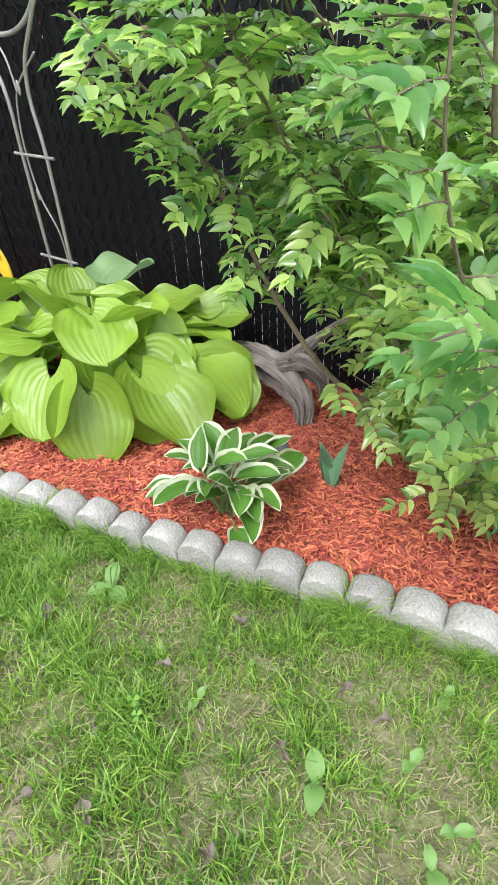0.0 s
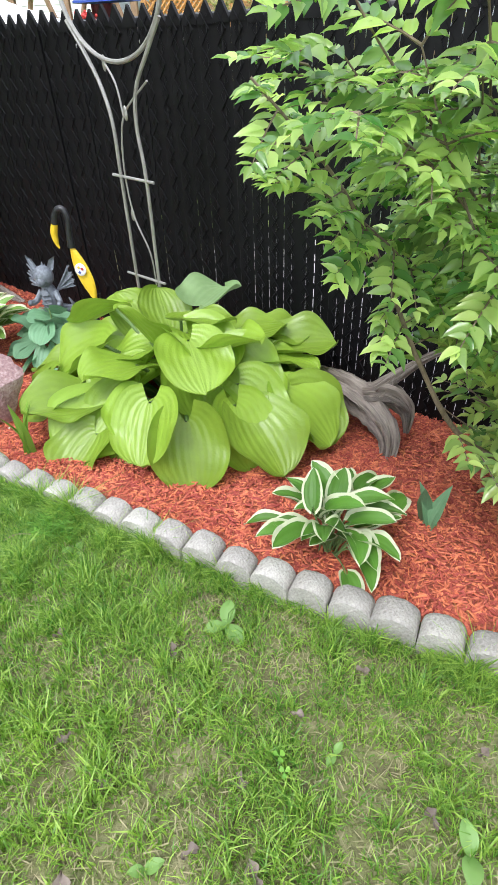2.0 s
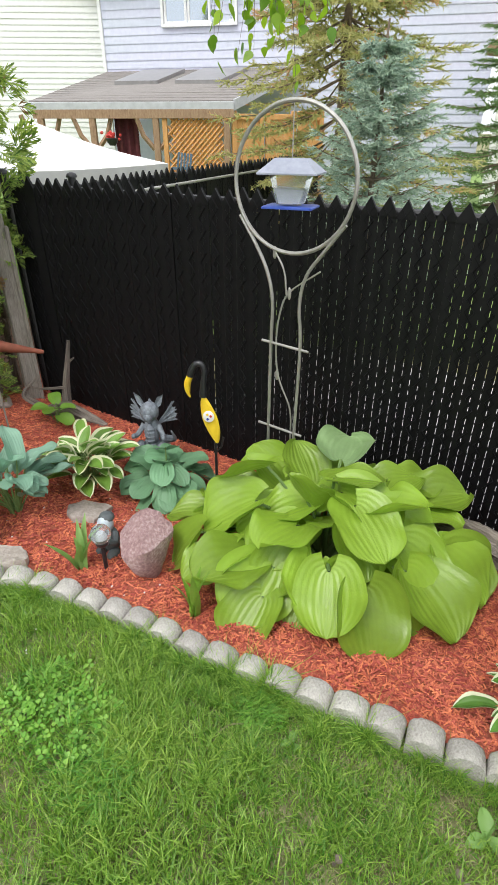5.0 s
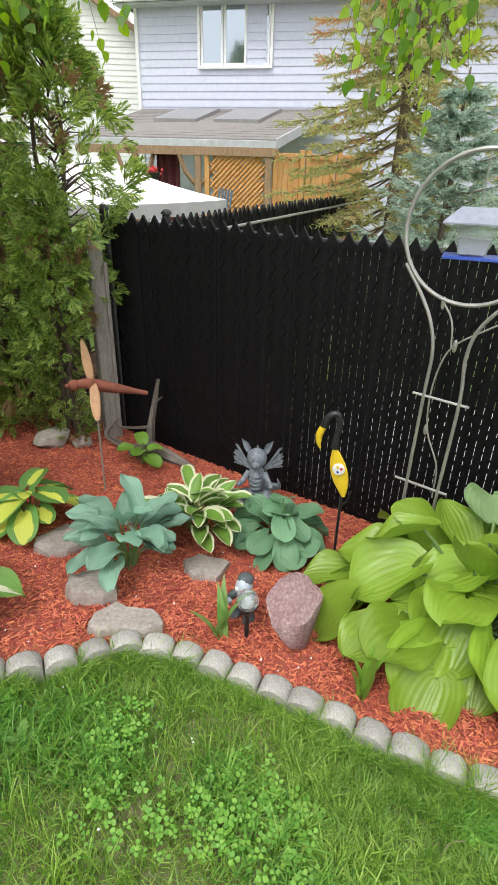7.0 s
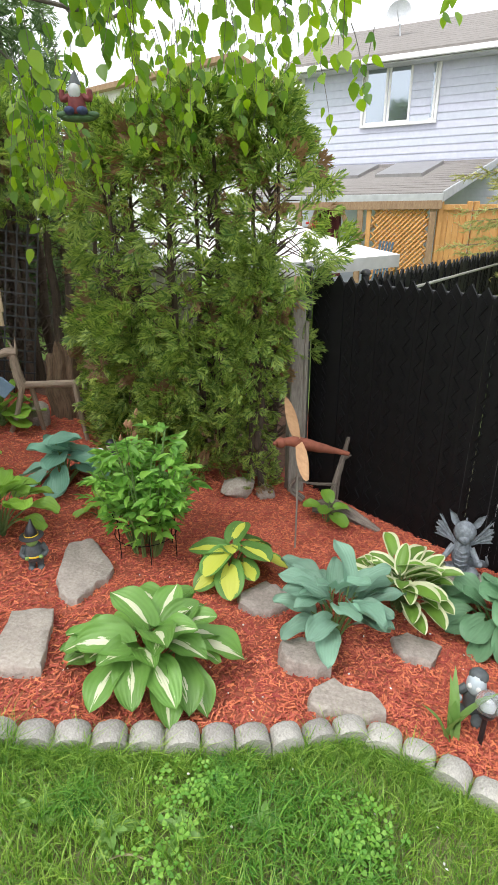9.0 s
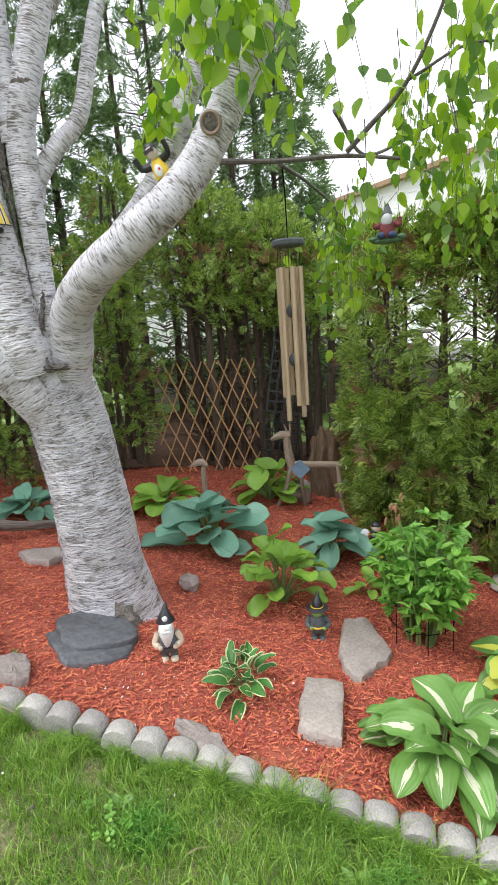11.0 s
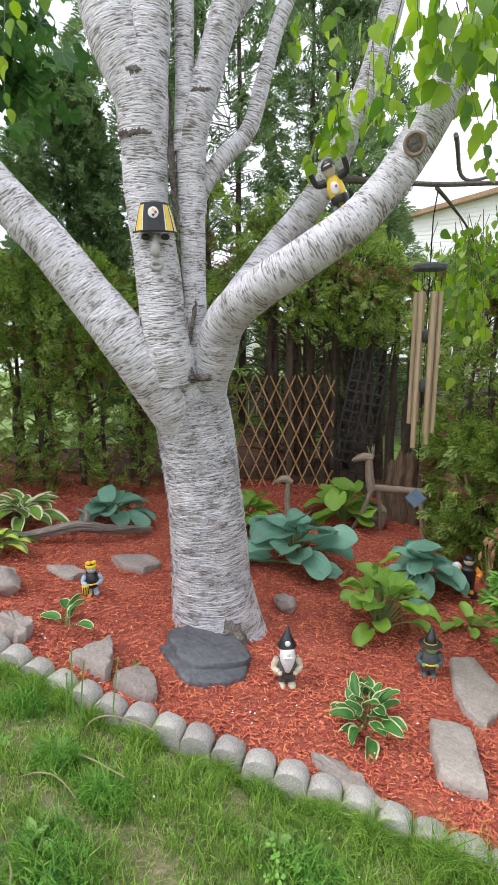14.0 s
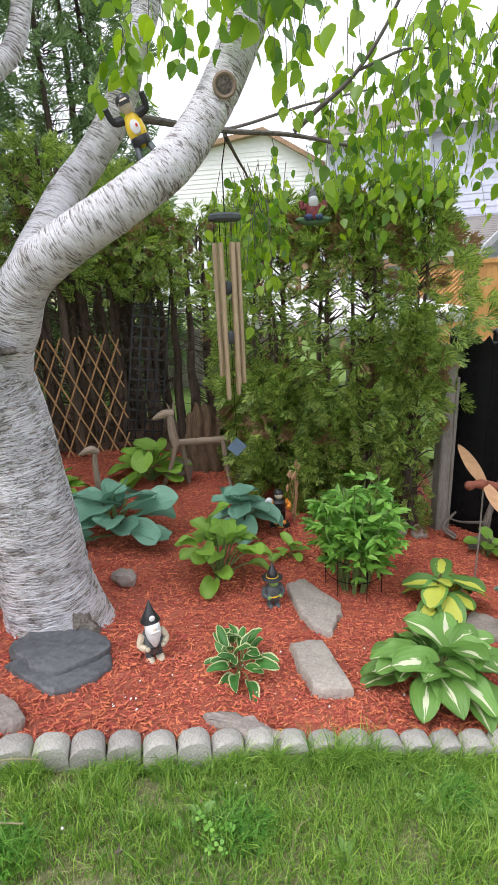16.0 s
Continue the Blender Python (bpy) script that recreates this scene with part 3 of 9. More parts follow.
def mulch_chips(count):
    x = rng.uniform(-7.9, 1.7, count)
    depth = np.where(x > -2.95, np.minimum(fence_y(x), 6.0), np.interp(x, [-7.9, -7.3, -6.9, -6.1, -5.2, -4.6, -3.0], [3.15, 4.35, 4.85, 5.45, 5.25, 4.9, 4.6])) - edge_y(x) - 0.06
    y = edge_y(x) + 0.05 + depth * rng.random(count) ** 1.05
    z = bed_z(x, y) + rng.uniform(0.0, 0.014, count)
    a, tip, roll = rng.uniform(0, 2 * math.pi, count), rng.normal(0, 0.14, count), rng.normal(0, 0.35, count)
    L, W, H = rng.uniform(0.009, 0.038, count), rng.uniform(0.003, 0.009, count), rng.uniform(0.002, 0.006, count)
    big = rng.random(count) > 0.9
    L[big], W[big] = L[big] * 1.25, W[big] * 1.8
    X = np.stack([np.cos(a) * np.cos(tip), np.sin(a) * np.cos(tip), np.sin(tip)], 1)
    side = np.stack([-np.sin(a), np.cos(a), np.zeros(count)], 1)
    up = np.cross(X, side)
    Y = side * np.cos(roll)[:, None] + up * np.sin(roll)[:, None]
    Z = np.cross(X, Y)
    tv = np.array([(-0.5, -0.4, 0), (-0.5, 0.4, 0), (0.5, -0.25, 0), (0.5, 0.3, 0), (-0.46, -0.34, 1), (-0.46, 0.3, 1), (0.4, -0.2, 1), (0.44, 0.25, 1)])
    tf = np.array([(4, 6, 7, 5), (0, 2, 6, 4), (1, 5, 7, 3), (0, 4, 5, 1), (2, 3, 7, 6)])
    me = scatter("mulch_chips", tv, tf, np.stack([x, y, z], 1), X * L[:, None], Y * W[:, None], Z * H[:, None], M["mulch"])
    return tagged(new("mulch_chips", me), "loose red-dyed shredded bark mulch chips", "mulch", kind="stuff")


mulch_chips(140000)


def petals(count):
    """Pale blossom bits blown over mulch and lawn."""
    x = rng.uniform(-6.8, -1.5, count)
    y = edge_y(x) + rng.normal(0.35, 0.5, count)
    z = np.where(y > edge_y(x), bed_z(x, y) + 0.016, lawn_z(x, y) + 0.04)
    a, r = rng.uniform(0, 2 * math.pi, count), rng.uniform(0.003, 0.008, count)
    X = np.stack([np.cos(a), np.sin(a), rng.normal(0, 0.3, count)], 1) * r[:, None]
    Y = np.stack([-np.sin(a), np.cos(a), rng.normal(0, 0.3, count)], 1) * r[:, None] * 0.8
    tv = np.array([(-1, -0.5, 0), (0.2, -0.9, 0.2), (1, 0, 0), (0.1, 0.8, 0.3), (-0.8, 0.5, 0)])
    me = scatter("blossom_petals", tv, np.array([(0, 1, 2), (0, 2, 3), (0, 3, 4)]), np.stack([x, y, z], 1), X, Y, np.tile([0, 0, 0.004], (count, 1)), M["petal"])
    return tagged(new("blossom_petals", me), "small fallen white blossom petals", "petals", kind="stuff")


petals(260)


def patch(x, y):
    """How lush the lawn is, 0 to 1: worn by the euonymus, long by the corner of the bed."""
    n1 = np.array([noise.noise(Vector((p * 1.7, q * 1.7, 1.0))) for p, q in zip(x, y)])
    n2 = np.array([noise.noise(Vector((p * 5.5, q * 5.5, 9.0))) for p, q in zip(x, y)])
    n3 = np.array([noise.noise(Vector((p * 14, q * 14, 6.0))) for p, q in zip(x, y)])
    lush = 0.55 + 0.25 * np.clip((-x - 0.8) / 2.0, -0.6, 1.0) * np.clip((x + 6.5) / 2.5, 0.3, 1)
    calm = np.interp(x, [-4.6, -3.6, -1.6, -0.6], [1.15, 0.5, 0.45, 1.0])
    worn = sum(np.exp(-((x - p) ** 2 + (y - q) ** 2) / r ** 2) for p, q, r in ((-5.09, 0.73, 0.13), (-5.0, 1.1, 0.07), (-4.62, 1.16, 0.06), (-4.3, 0.75, 0.08), (-3.35, 1.22, 0.08), (-3.0, 0.95, 0.1), (-5.6, 1.0, 0.08)))
    return -0.5 * worn + np.clip(lush + np.interp(x, [-4.6, -3.6, -1.5, -0.7], [-0.16, 0.08, 0.08, -0.2]) + calm * (0.25 * n1 + 0.45 * n2 + 0.45 * n3), 0.08, 1)


def lawn_points(count, reach=1.7, x0=-7.6, x1=1.8):
    x = rng.uniform(x0, x1, count)
    y = edge_y(x) - 0.035 - (reach + 0.3) * rng.random(count) ** 1.15 * np.where(rng.random(count) < 0.17, rng.uniform(1.0, 2.2, count), 1.0)
    return x, y


def grass(count):
    x, y = lawn_points(count)
    x2, y2 = lawn_points(count // 2, 1.3, -1.7, 1.0)
    x3 = rng.uniform(-7.0, 1.7, count // 9)
    y3 = edge_y(x3) - 0.05 - 0.05 * rng.random(count // 9) ** 1.5
    x, y = np.concatenate([x, x2, x3]), np.concatenate([y, y2, y3])
    count = len(x)
    lush = patch(x, y)
    keep = rng.random(count) < 0.12 + 0.95 * lush
    x, y, lush = x[keep], y[keep], lush[keep]
    n = len(x)
    near_edge = np.clip(1 - (edge_y(x) - y) / 0.16, 0, 1)
    tuft = np.array([noise.noise(Vector((p * 13.0, q * 13.0, 4.0))) for p, q in zip(x, y)])
    h = (0.024 + 0.047 * np.clip(lush, 0.05, 1)) * rng.uniform(0.5, 1.5, n) * (1 + np.interp(x, [-1.6, -0.8], [0.5, 1.1]) * near_edge) * (1 + 0.9 * tuft)
    a, b = rng.uniform(0, 2 * math.pi, n), rng.uniform(0, 2 * math.pi, n)
    lean = rng.uniform(0.15, 1.15, n) * h
    w = rng.uniform(0.001, 0.0025, n)
    base = np.stack([x, y, lawn_z(x, y) - 0.012 * np.sin(3 * x + 2 * y) - 0.004], 1)
    side = np.stack([np.cos(a), np.sin(a), np.zeros(n)], 1) * w[:, None]
    out = np.stack([np.cos(b), np.sin(b), np.zeros(n)], 1)
    up = np.array([0, 0, 1.0])
    mid = base + up * (0.62 * h)[:, None] + out * (0.3 * lean)[:, None]
    tip = base + up * (h - 0.12 * lean)[:, None] + out * lean[:, None]
    V = np.stack([base - side, base + side, mid + side * 0.85, mid - side * 0.85, tip], 1).reshape(-1, 3)
    k = (np.arange(n) * 5)[:, None]
    F = np.concatenate([k + np.array([[0, 1, 2]]), k + np.array([[0, 2, 3]]), k + np.array([[3, 2, 4]])])
    return tagged(new("lawn_grass", raw_mesh("lawn_grass", V, F, M["grass"])), "short uneven green lawn grass with worn patches", "grass", kind="stuff")


grass(290000)


def long_grass():
    """Unmown tufts of longer blades that bow over."""
    g = np.random.default_rng(77)
    clumps = [(-1.75, 1.3, 0.22), (-1.6, 1.12, 0.16), (-1.9, 1.5, 0.14), (-2.45, 1.72, 0.2), (-2.62, 1.58, 0.22), (-2.3, 1.55, 0.16), (-2.75, 1.72, 0.12), (-4.5, 0.5, 0.18), (-4.35, 0.42, 0.16), (-4.62, 0.78, 0.1), (-4.85, 0.74, 0.1), (-3.95, 1.1, 0.12), (-3.2, 1.5, 0.1), (-1.1, 1.42, 0.1), (-5.2, 0.8, 0.12)]
    n = 620
    tip_v, F, k = [], [], 0
    for cx, cy, r in clumps:
        a, q = g.uniform(0, 2 * math.pi, n), r * np.sqrt(g.random(n)) * g.uniform(0.6, 1.2, n)
        x, y = cx + q * np.cos(a), cy + q * np.sin(a)
        y = np.minimum(y, edge_y(x) - 0.045)
        h = g.uniform(0.05, 0.12, n) * (1.15 - 0.5 * q / r)
        b = g.normal(-1.2, 1.3, n)
        base = np.stack([x, y, lawn_z(x, y) - 0.012], 1)
        out, side = np.stack([np.cos(b), np.sin(b), 0 * b], 1), np.stack([-np.sin(b), np.cos(b), 0 * b], 1) * g.uniform(0.0013, 0.0026, n)[:, None]
        lean = (h * g.uniform(0.3, 1.1, n))[:, None]
        up = np.array((0, 0, 1.0))
        m1, m2, tip = base + up * (0.5 * h)[:, None] + out * lean * 0.15, base + up * (0.86 * h)[:, None] + out * lean * 0.5, base + up * (0.95 * h)[:, None] + out * lean
        tip_v.append(np.stack([base - side, base + side, m1 + side, m1 - side, m2 + side * 0.8, m2 - side * 0.8, tip], 1).reshape(-1, 3))
        c = (k + np.arange(n) * 7)[:, None]
        F += [c + np.array([w]) for w in ((0, 1, 2), (0, 2, 3), (3, 2, 4), (3, 4, 5), (5, 4, 6))]
        k += 7 * n
    me = raw_mesh("long_grass", np.concatenate(tip_v), np.concatenate(F), M["long_grass"])
    tagged(new("long_grass", me), "tufts of long dark green unmown grass", "grass", kind="stuff")


long_grass()


def thatch(count):
    x, y = lawn_points(count)
    keep = patch(x, y) < rng.uniform(0.25, 0.9, count)
    x, y = x[keep], y[keep]
    n = len(x)
    a = rng.uniform(0, 2 * math.pi, n)
    X = np.stack([np.cos(a), np.sin(a), rng.normal(0, 0.25, n)], 1) * rng.uniform(0.012, 0.04, n)[:, None]
    Y = np.stack([-np.sin(a), np.cos(a), np.zeros(n)], 1) * rng.uniform(0.0006, 0.0014, n)[:, None]
    pos = np.stack([x, y, lawn_z(x, y) - 0.012 * np.sin(3 * x + 2 * y) + rng.uniform(0.002, 0.018, n)], 1)
    tv = np.array([(-0.5, -1, 0), (0.0, -1, 0.1), (0.5, 0, 0), (0.0, 1, 0.1), (-0.5, 1, 0)])
    tf = np.array([(0, 1, 3), (0, 3, 4), (1, 2, 3)])
    me = scatter("dry_thatch", tv, tf, pos, X, Y, np.tile([0, 0, 0.01], (n, 1)), M["thatch"])
    return tagged(new("dry_thatch", me), "dry straw-coloured thatch lying between the grass", "thatch", kind="stuff")


thatch(85000)


def clover(count):
    x, y = lawn_points(count, 1.7, -4.6, 0.4)
    d = np.array([noise.noise(Vector((p * 2.6, q * 2.6, 5.0))) for p, q in zip(x, y)]) - 0.34 + 0.75 * np.exp(-((x + 2.12) / 0.38) ** 2 - ((y - 1.5) / 0.32) ** 2) + 0.06 * np.exp(-((x + 3.1) / 0.5) ** 2)
    keep = d > rng.uniform(0.12, 0.55, count)
    x, y = x[keep], y[keep]
    n = len(x)
    ang = np.linspace(0, 2 * math.pi, 4)[:3]
    tv, tf = [], []
    for q in ang:
        k = len(tv)
        c, s = math.cos(q), math.sin(q)
        for u, v, h in ((0.05, 0, 0), (0.55, -0.42, 0.08), (1.0, -0.28, 0.12), (0.92, 0, 0.05), (1.0, 0.28, 0.12), (0.55, 0.42, 0.08)):
            tv.append((u * c - v * s, u * s + v * c, h))
        tf += [(k, k + 1, k + 3), (k + 1, k + 2, k + 3), (k, k + 3, k + 5), (k + 3, k + 4, k + 5)]
    a, r = rng.uniform(0, 2 * math.pi, n), rng.uniform(0.011, 0.021, n)
    N = unit(np.stack([rng.normal(0, 0.3, n), rng.normal(0, 0.3, n) - 0.12, np.ones(n)], 1))
    X = unit(np.cross(np.stack([np.cos(a), np.sin(a), np.zeros(n)], 1), N))
    Y = np.cross(N, X)
    pos = np.stack([x, y, lawn_z(x, y) + rng.uniform(0.04, 0.078, n)], 1)
    me = scatter("clover_patch", np.array(tv), np.array(tf), pos, X * r[:, None], Y * r[:, None], N * r[:, None], M["clover"])
    return tagged(new("clover_patch", me), "bright green clover growing through the lawn", "clover", kind="stuff")


clover(22000)


# ---- concrete edging: blocks of four arched scallops ----
def scallop_mesh(seed):
    g = np.random.default_rng(seed)
    w, t, h, rise = 0.0665, 0.046, 0.155, 0.056
    prof = [(-w, -h), (-w, -rise)] + [(-w * math.cos(a), -rise + rise * math.sin(a) ** 0.95) for a in np.linspace(0, math.pi, 15)[1:-1]] + [(w, -rise), (w, -h)]
    s = Shape()
    n = len(prof)
    verts = []
    off = g.uniform(0, 40)
    for y, k, drop in ((-t, 0.982, 0.0035), (-t * 0.93, 0.996, 0.0008), (-t * 0.6, 1.0, 0.0), (t * 0.55, 1.0, 0.0), (t * 0.85, 0.97, 0.004), (t, 0.9, 0.014)):
        for x, z in prof:
            chip = 0.004 * noise.noise(Vector((x * 40 + off, y * 40, z * 40))) + 0.006 * min(0.0, noise.noise(Vector((x * 22, y * 25 + off, z * 22))) + 0.25)
            verts.append((x * k * (1 + chip), y + g.normal(0, 0.0008), z - (drop if z > -h + 0.01 else 0) + (chip if z > -h + 0.01 else 0)))
    faces = [(r * n + i, r * n + i + 1, (r + 1) * n + i + 1, (r + 1) * n + i) for r in range(5) for i in range(n - 1)]
    faces += [tuple(range(n))[::-1], tuple(range(5 * n, 6 * n))]
    s.add(verts, faces)
    return s.mesh("scallop", M["concrete"])


scallops = [scallop_mesh(q) for q in range(5)]


def edging():
    seg = np.linalg.norm(np.diff(EDGE, axis=0), axis=1)
    s = np.concatenate([[0], np.cumsum(seg)])
    n = int(s[-1] / 0.1335)
    block = None
    for i in range(n):
        d = (i + 0.5) * 0.1335
        x, y = np.interp(d, s, EDGE[:, 0]), np.interp(d, s, EDGE[:, 1])
        x2, y2 = np.interp(d + 0.05, s, EDGE[:, 0]), np.interp(d + 0.05, s, EDGE[:, 1])
        turn = math.degrees(math.atan2(y2 - y, x2 - x)) + 180
        if i % 4 == 0:
            block = empty("edging_block", x, y, bed_z(x, y), 0, "pale grey scalloped concrete edging block between lawn and mulch", "edging block", "concrete bed edging")
            block_at, tilt, sink = (x, y, bed_z(x, y)), random.uniform(-3, 3), random.uniform(-0.008, 0.008)
        part = new("scallop", scallops[random.randrange(5)])
        part.parent = block
        size = random.uniform(0.94, 1.05)
        top = bed_z(x, y) + 0.05 + sink + random.uniform(-0.003, 0.003)
        part.matrix_basis = pose(x - block_at[0], y - block_at[1], top - block_at[2], random.uniform(-3, 3) + tilt, random.uniform(-2, 2), turn + random.uniform(-3, 3)) @ Matrix.Diagonal((size, 1.0 + random.uniform(-0.08, 0.08), 1.0, 1))


edging()

# ---- black privacy fence ----
def slat_fence(name, p, q, z_top, spacing, label, loose=0.0, base=None):
    """Upright slats woven into a wire mesh between p and q, with pointed tops, a top rail and end posts."""
    p, q = np.array(p, float), np.array(q, float)
    length = np.linalg.norm(q - p)
    u = (q - p) / length
    turn = math.degrees(math.atan2(u[1], u[0]))
    z0 = base if base is not None else -0.62
    root = empty(name, p[0], p[1], z0, turn, label, "fence")
    H = z_top - z0
    w, t = spacing * 0.452, 0.009
    s = Shape()
    out = [(-w, 0), (w, 0), (w, H - 0.075), (w * 0.72, H - 0.05), (0.0, H), (-w * 0.72, H - 0.05), (-w, H - 0.075)]
    m = len(out)
    verts = [(x, y, z) for y in (-t, t) for x, z in out]
    s.add(verts, [tuple(range(m)), tuple(range(m, 2 * m))[::-1]] + [(i, m + i, m + (i + 1) % m, (i + 1) % m) for i in range(m)])
    s.v = [(x * (1.09 if loose else 1.0), y, z) for x, y, z in s.v]
    me = s.mesh("slat", M["slat"], smooth=False)
    two, g, n = Shape(), 0.0018, int((H - 0.09) / 0.064)
    for d in (-1, 1):
        two.box((d * (w + g) / 2, 0, (H - 0.08) / 2), (w - g, 0.005, H - 0.08))
    for k in range(n):
        two.box((0, 0, 0.064 * k + 0.02), (2 * g + 0.004, 0.004, random.choice((0.01, 0.016, 0.03, 0.046))))
        two.box((spacing / 2, 0, 0.064 * k + 0.045), (2 * g + 0.006, 0.004, random.choice((0.01, 0.016, 0.03, 0.046))))
    out = [(-w, H - 0.09), (w, H - 0.09), (w, H - 0.075), (w * 0.72, H - 0.05), (0.0, H), (-w * 0.72, H - 0.05), (-w, H - 0.075)]
    two.add([(x, y, z) for y in (-t, t) for x, z in out], [tuple(range(m)), tuple(range(m, 2 * m))[::-1]] + [(i, m + i, m + (i + 1) % m, (i + 1) % m) for i in range(m)])
    two.v = [(x * 1.066 if w * 0.9 < abs(x) < w * 1.01 else x, y, z) for x, y, z in two.v]
    slim = two.mesh("slat", M["slat"], smooth=False)
    count = int((length - 0.07) / spacing)
    for i in range(count):
        ob = new("slat", slim if loose and random.random() < min(0.95, ((i + 0.5) * spacing - loose) / 0.7) else me)
        ob.parent = root
        ob.matrix_basis = pose(0.068 + (i + 0.5) * spacing, random.uniform(-0.004, 0.004), random.uniform(-0.012, 0.006), random.uniform(-0.2, 0.2), 0, random.uniform(-0.8, 0.8))
    mesh = Shape()
    step = 0.128
    rows = int((H - 0.03) / (step / 2))
    for i in range(count + 1):
        x = 0.068 + (i - 0.5) * spacing
        pts = [(x + (spacing * 0.5 if k % 2 else 0.0) - spacing * 0.25, -0.0125 if k % 2 else -0.011, H - 0.05 - k * step / 2) for k in range(rows)]
        mesh.tube(pts, 0.0032, 3, cap=False)
        pts = [(x - (spacing * 0.5 if k % 2 else 0.0) + spacing * 0.25, -0.0115, H - 0.05 - k * step / 2) for k in range(rows)]
        mesh.tube(pts, 0.0032, 3, cap=False)
    mesh.make("wire_mesh", M["wire"], root)
    Shape().tube([(0, 0.03, H - 0.07), (length, 0.03, H - 0.07)], 0.018, 8).make("top_rail", M["black_post"], root)
    for x in (0.0, length):
        post = Shape().lathe((x, 0.02, 0), [(0.032, 0), (0.032, H + 0.0), (0.044, H + 0.003), (0.044, H + 0.012), (0.034, H + 0.03), (0.012, H + 0.04)], 14)
        post.make("post", M["black_post"], root)
    return root


slat_fence("privacy_fence", (-2.93, 4.6), (1.95, 1.605), 1.405, 0.094, "black privacy slat fence in chain-link behind the garden bed", loose=1.25)
slat_fence("neighbour_fence", (-2.5, 4.95), (0.2, 11.2), 1.36, 0.11, "black slatted chain-link fence dividing the yards behind")
# the pale lower rail of the far fence
tagged(Shape().tube([(-2.2, 5.2, 1.22), (-0.6, 8.9, 1.24), (0.1, 10.6, 1.25)], 0.014, 8).make("fence_rail", M["metal"]), "bare grey metal rail along the black fence", "rail")


def wooden_post():
    root = empty("wooden_post", -2.97, 4.42, -0.5, 30, "weathered grey square wooden post at the fence corner", "post")
    s = Shape().box((0, 0, 0.86), (0.105, 0.105, 1.72), bevel=0.008)
    s.make("post_shaft", M["old_wood"], root)
    Shape().box((0.06, -0.02, 0.8), (0.03, 0.09, 1.55), bevel=0.004).make("nailed_board", M["old_wood"], root)


wooden_post()


# ---- the houses behind ----
def siding_wall(parent, x0, x1, z0, z1, course, material, gable=None):
    """Overlapping boards on a wall in the plane y = 0, facing -y; gable(z) narrows the ends."""
    n = int((z1 - z0) / course)
    for i in range(n):
        a, b = z0 + i * course, z0 + (i + 1) * course
        lo, hi = (x0, x1) if gable is None else gable(a, x0, x1)
        if hi - lo < 0.1:
            continue
        s = Shape()
        V = [(lo, -0.023, a), (hi, -0.023, a), (hi, -0.023, a + 0.02), (lo, -0.023, a + 0.02), (hi, -0.004, b), (lo, -0.004, b), (lo, 0.0, a), (hi, 0.0, a)]
        s.add(V, [(0, 1, 2, 3), (3, 2, 4, 5), (6, 7, 1, 0), (0, 3, 5, 6), (1, 7, 4, 2)])
        s.make("siding_board", material, parent, smooth=False)


def casement(parent, x0, x1, z0, z1, open_right=True):
    """A white three-light window, the last sash swung open a little."""
    win = new("window")
    win.parent = parent
    f = Shape()
    t = 0.075
    for c, s in ((((x0 + x1) / 2, -0.05, z0 - t / 2), (x1 - x0 + 2 * t, 0.12, t)), (((x0 + x1) / 2, -0.05, z1 + t / 2), (x1 - x0 + 2 * t, 0.12, t)), ((x0 - t / 2, -0.05, (z0 + z1) / 2), (t, 0.12, z1 - z0)), ((x1 + t / 2, -0.05, (z0 + z1) / 2), (t, 0.12, z1 - z0))):
        f.box(c, s, bevel=0.006)
    f.make("window_frame", M["trim"], win)
    w = (x1 - x0) / 3
    for i in range(3):
        a, b = x0 + i * w + 0.012, x0 + (i + 1) * w - 0.012
        sash = Shape()
        k = 0.065
        for c, s in ((((b - a) / 2, 0, z0 + k / 2), (b - a, 0.05, k)), (((b - a) / 2, 0, z1 - k / 2), (b - a, 0.05, k)), ((k / 2, 0, (z0 + z1) / 2), (k, 0.05, z1 - z0 - 2 * k)), ((b - a - k / 2, 0, (z0 + z1) / 2), (k, 0.05, z1 - z0 - 2 * k))):
            sash.box(c, s, bevel=0.004)
        ob = sash.make("sash", M["trim"], win)
        swing = -26 if (i == 2 and open_right) else 0
        ob.matrix_basis = pose(b, -0.07, 0, 0, 0, swing) @ pose(-(b - a), 0, 0) if swing else pose(a, -0.03, 0)
        pane = Shape().box(((b - a) / 2, 0.0, (z0 + z1) / 2), (b - a - 2 * k, 0.012, z1 - z0 - 2 * k)).make("pane", M["pane"], ob)
    return win


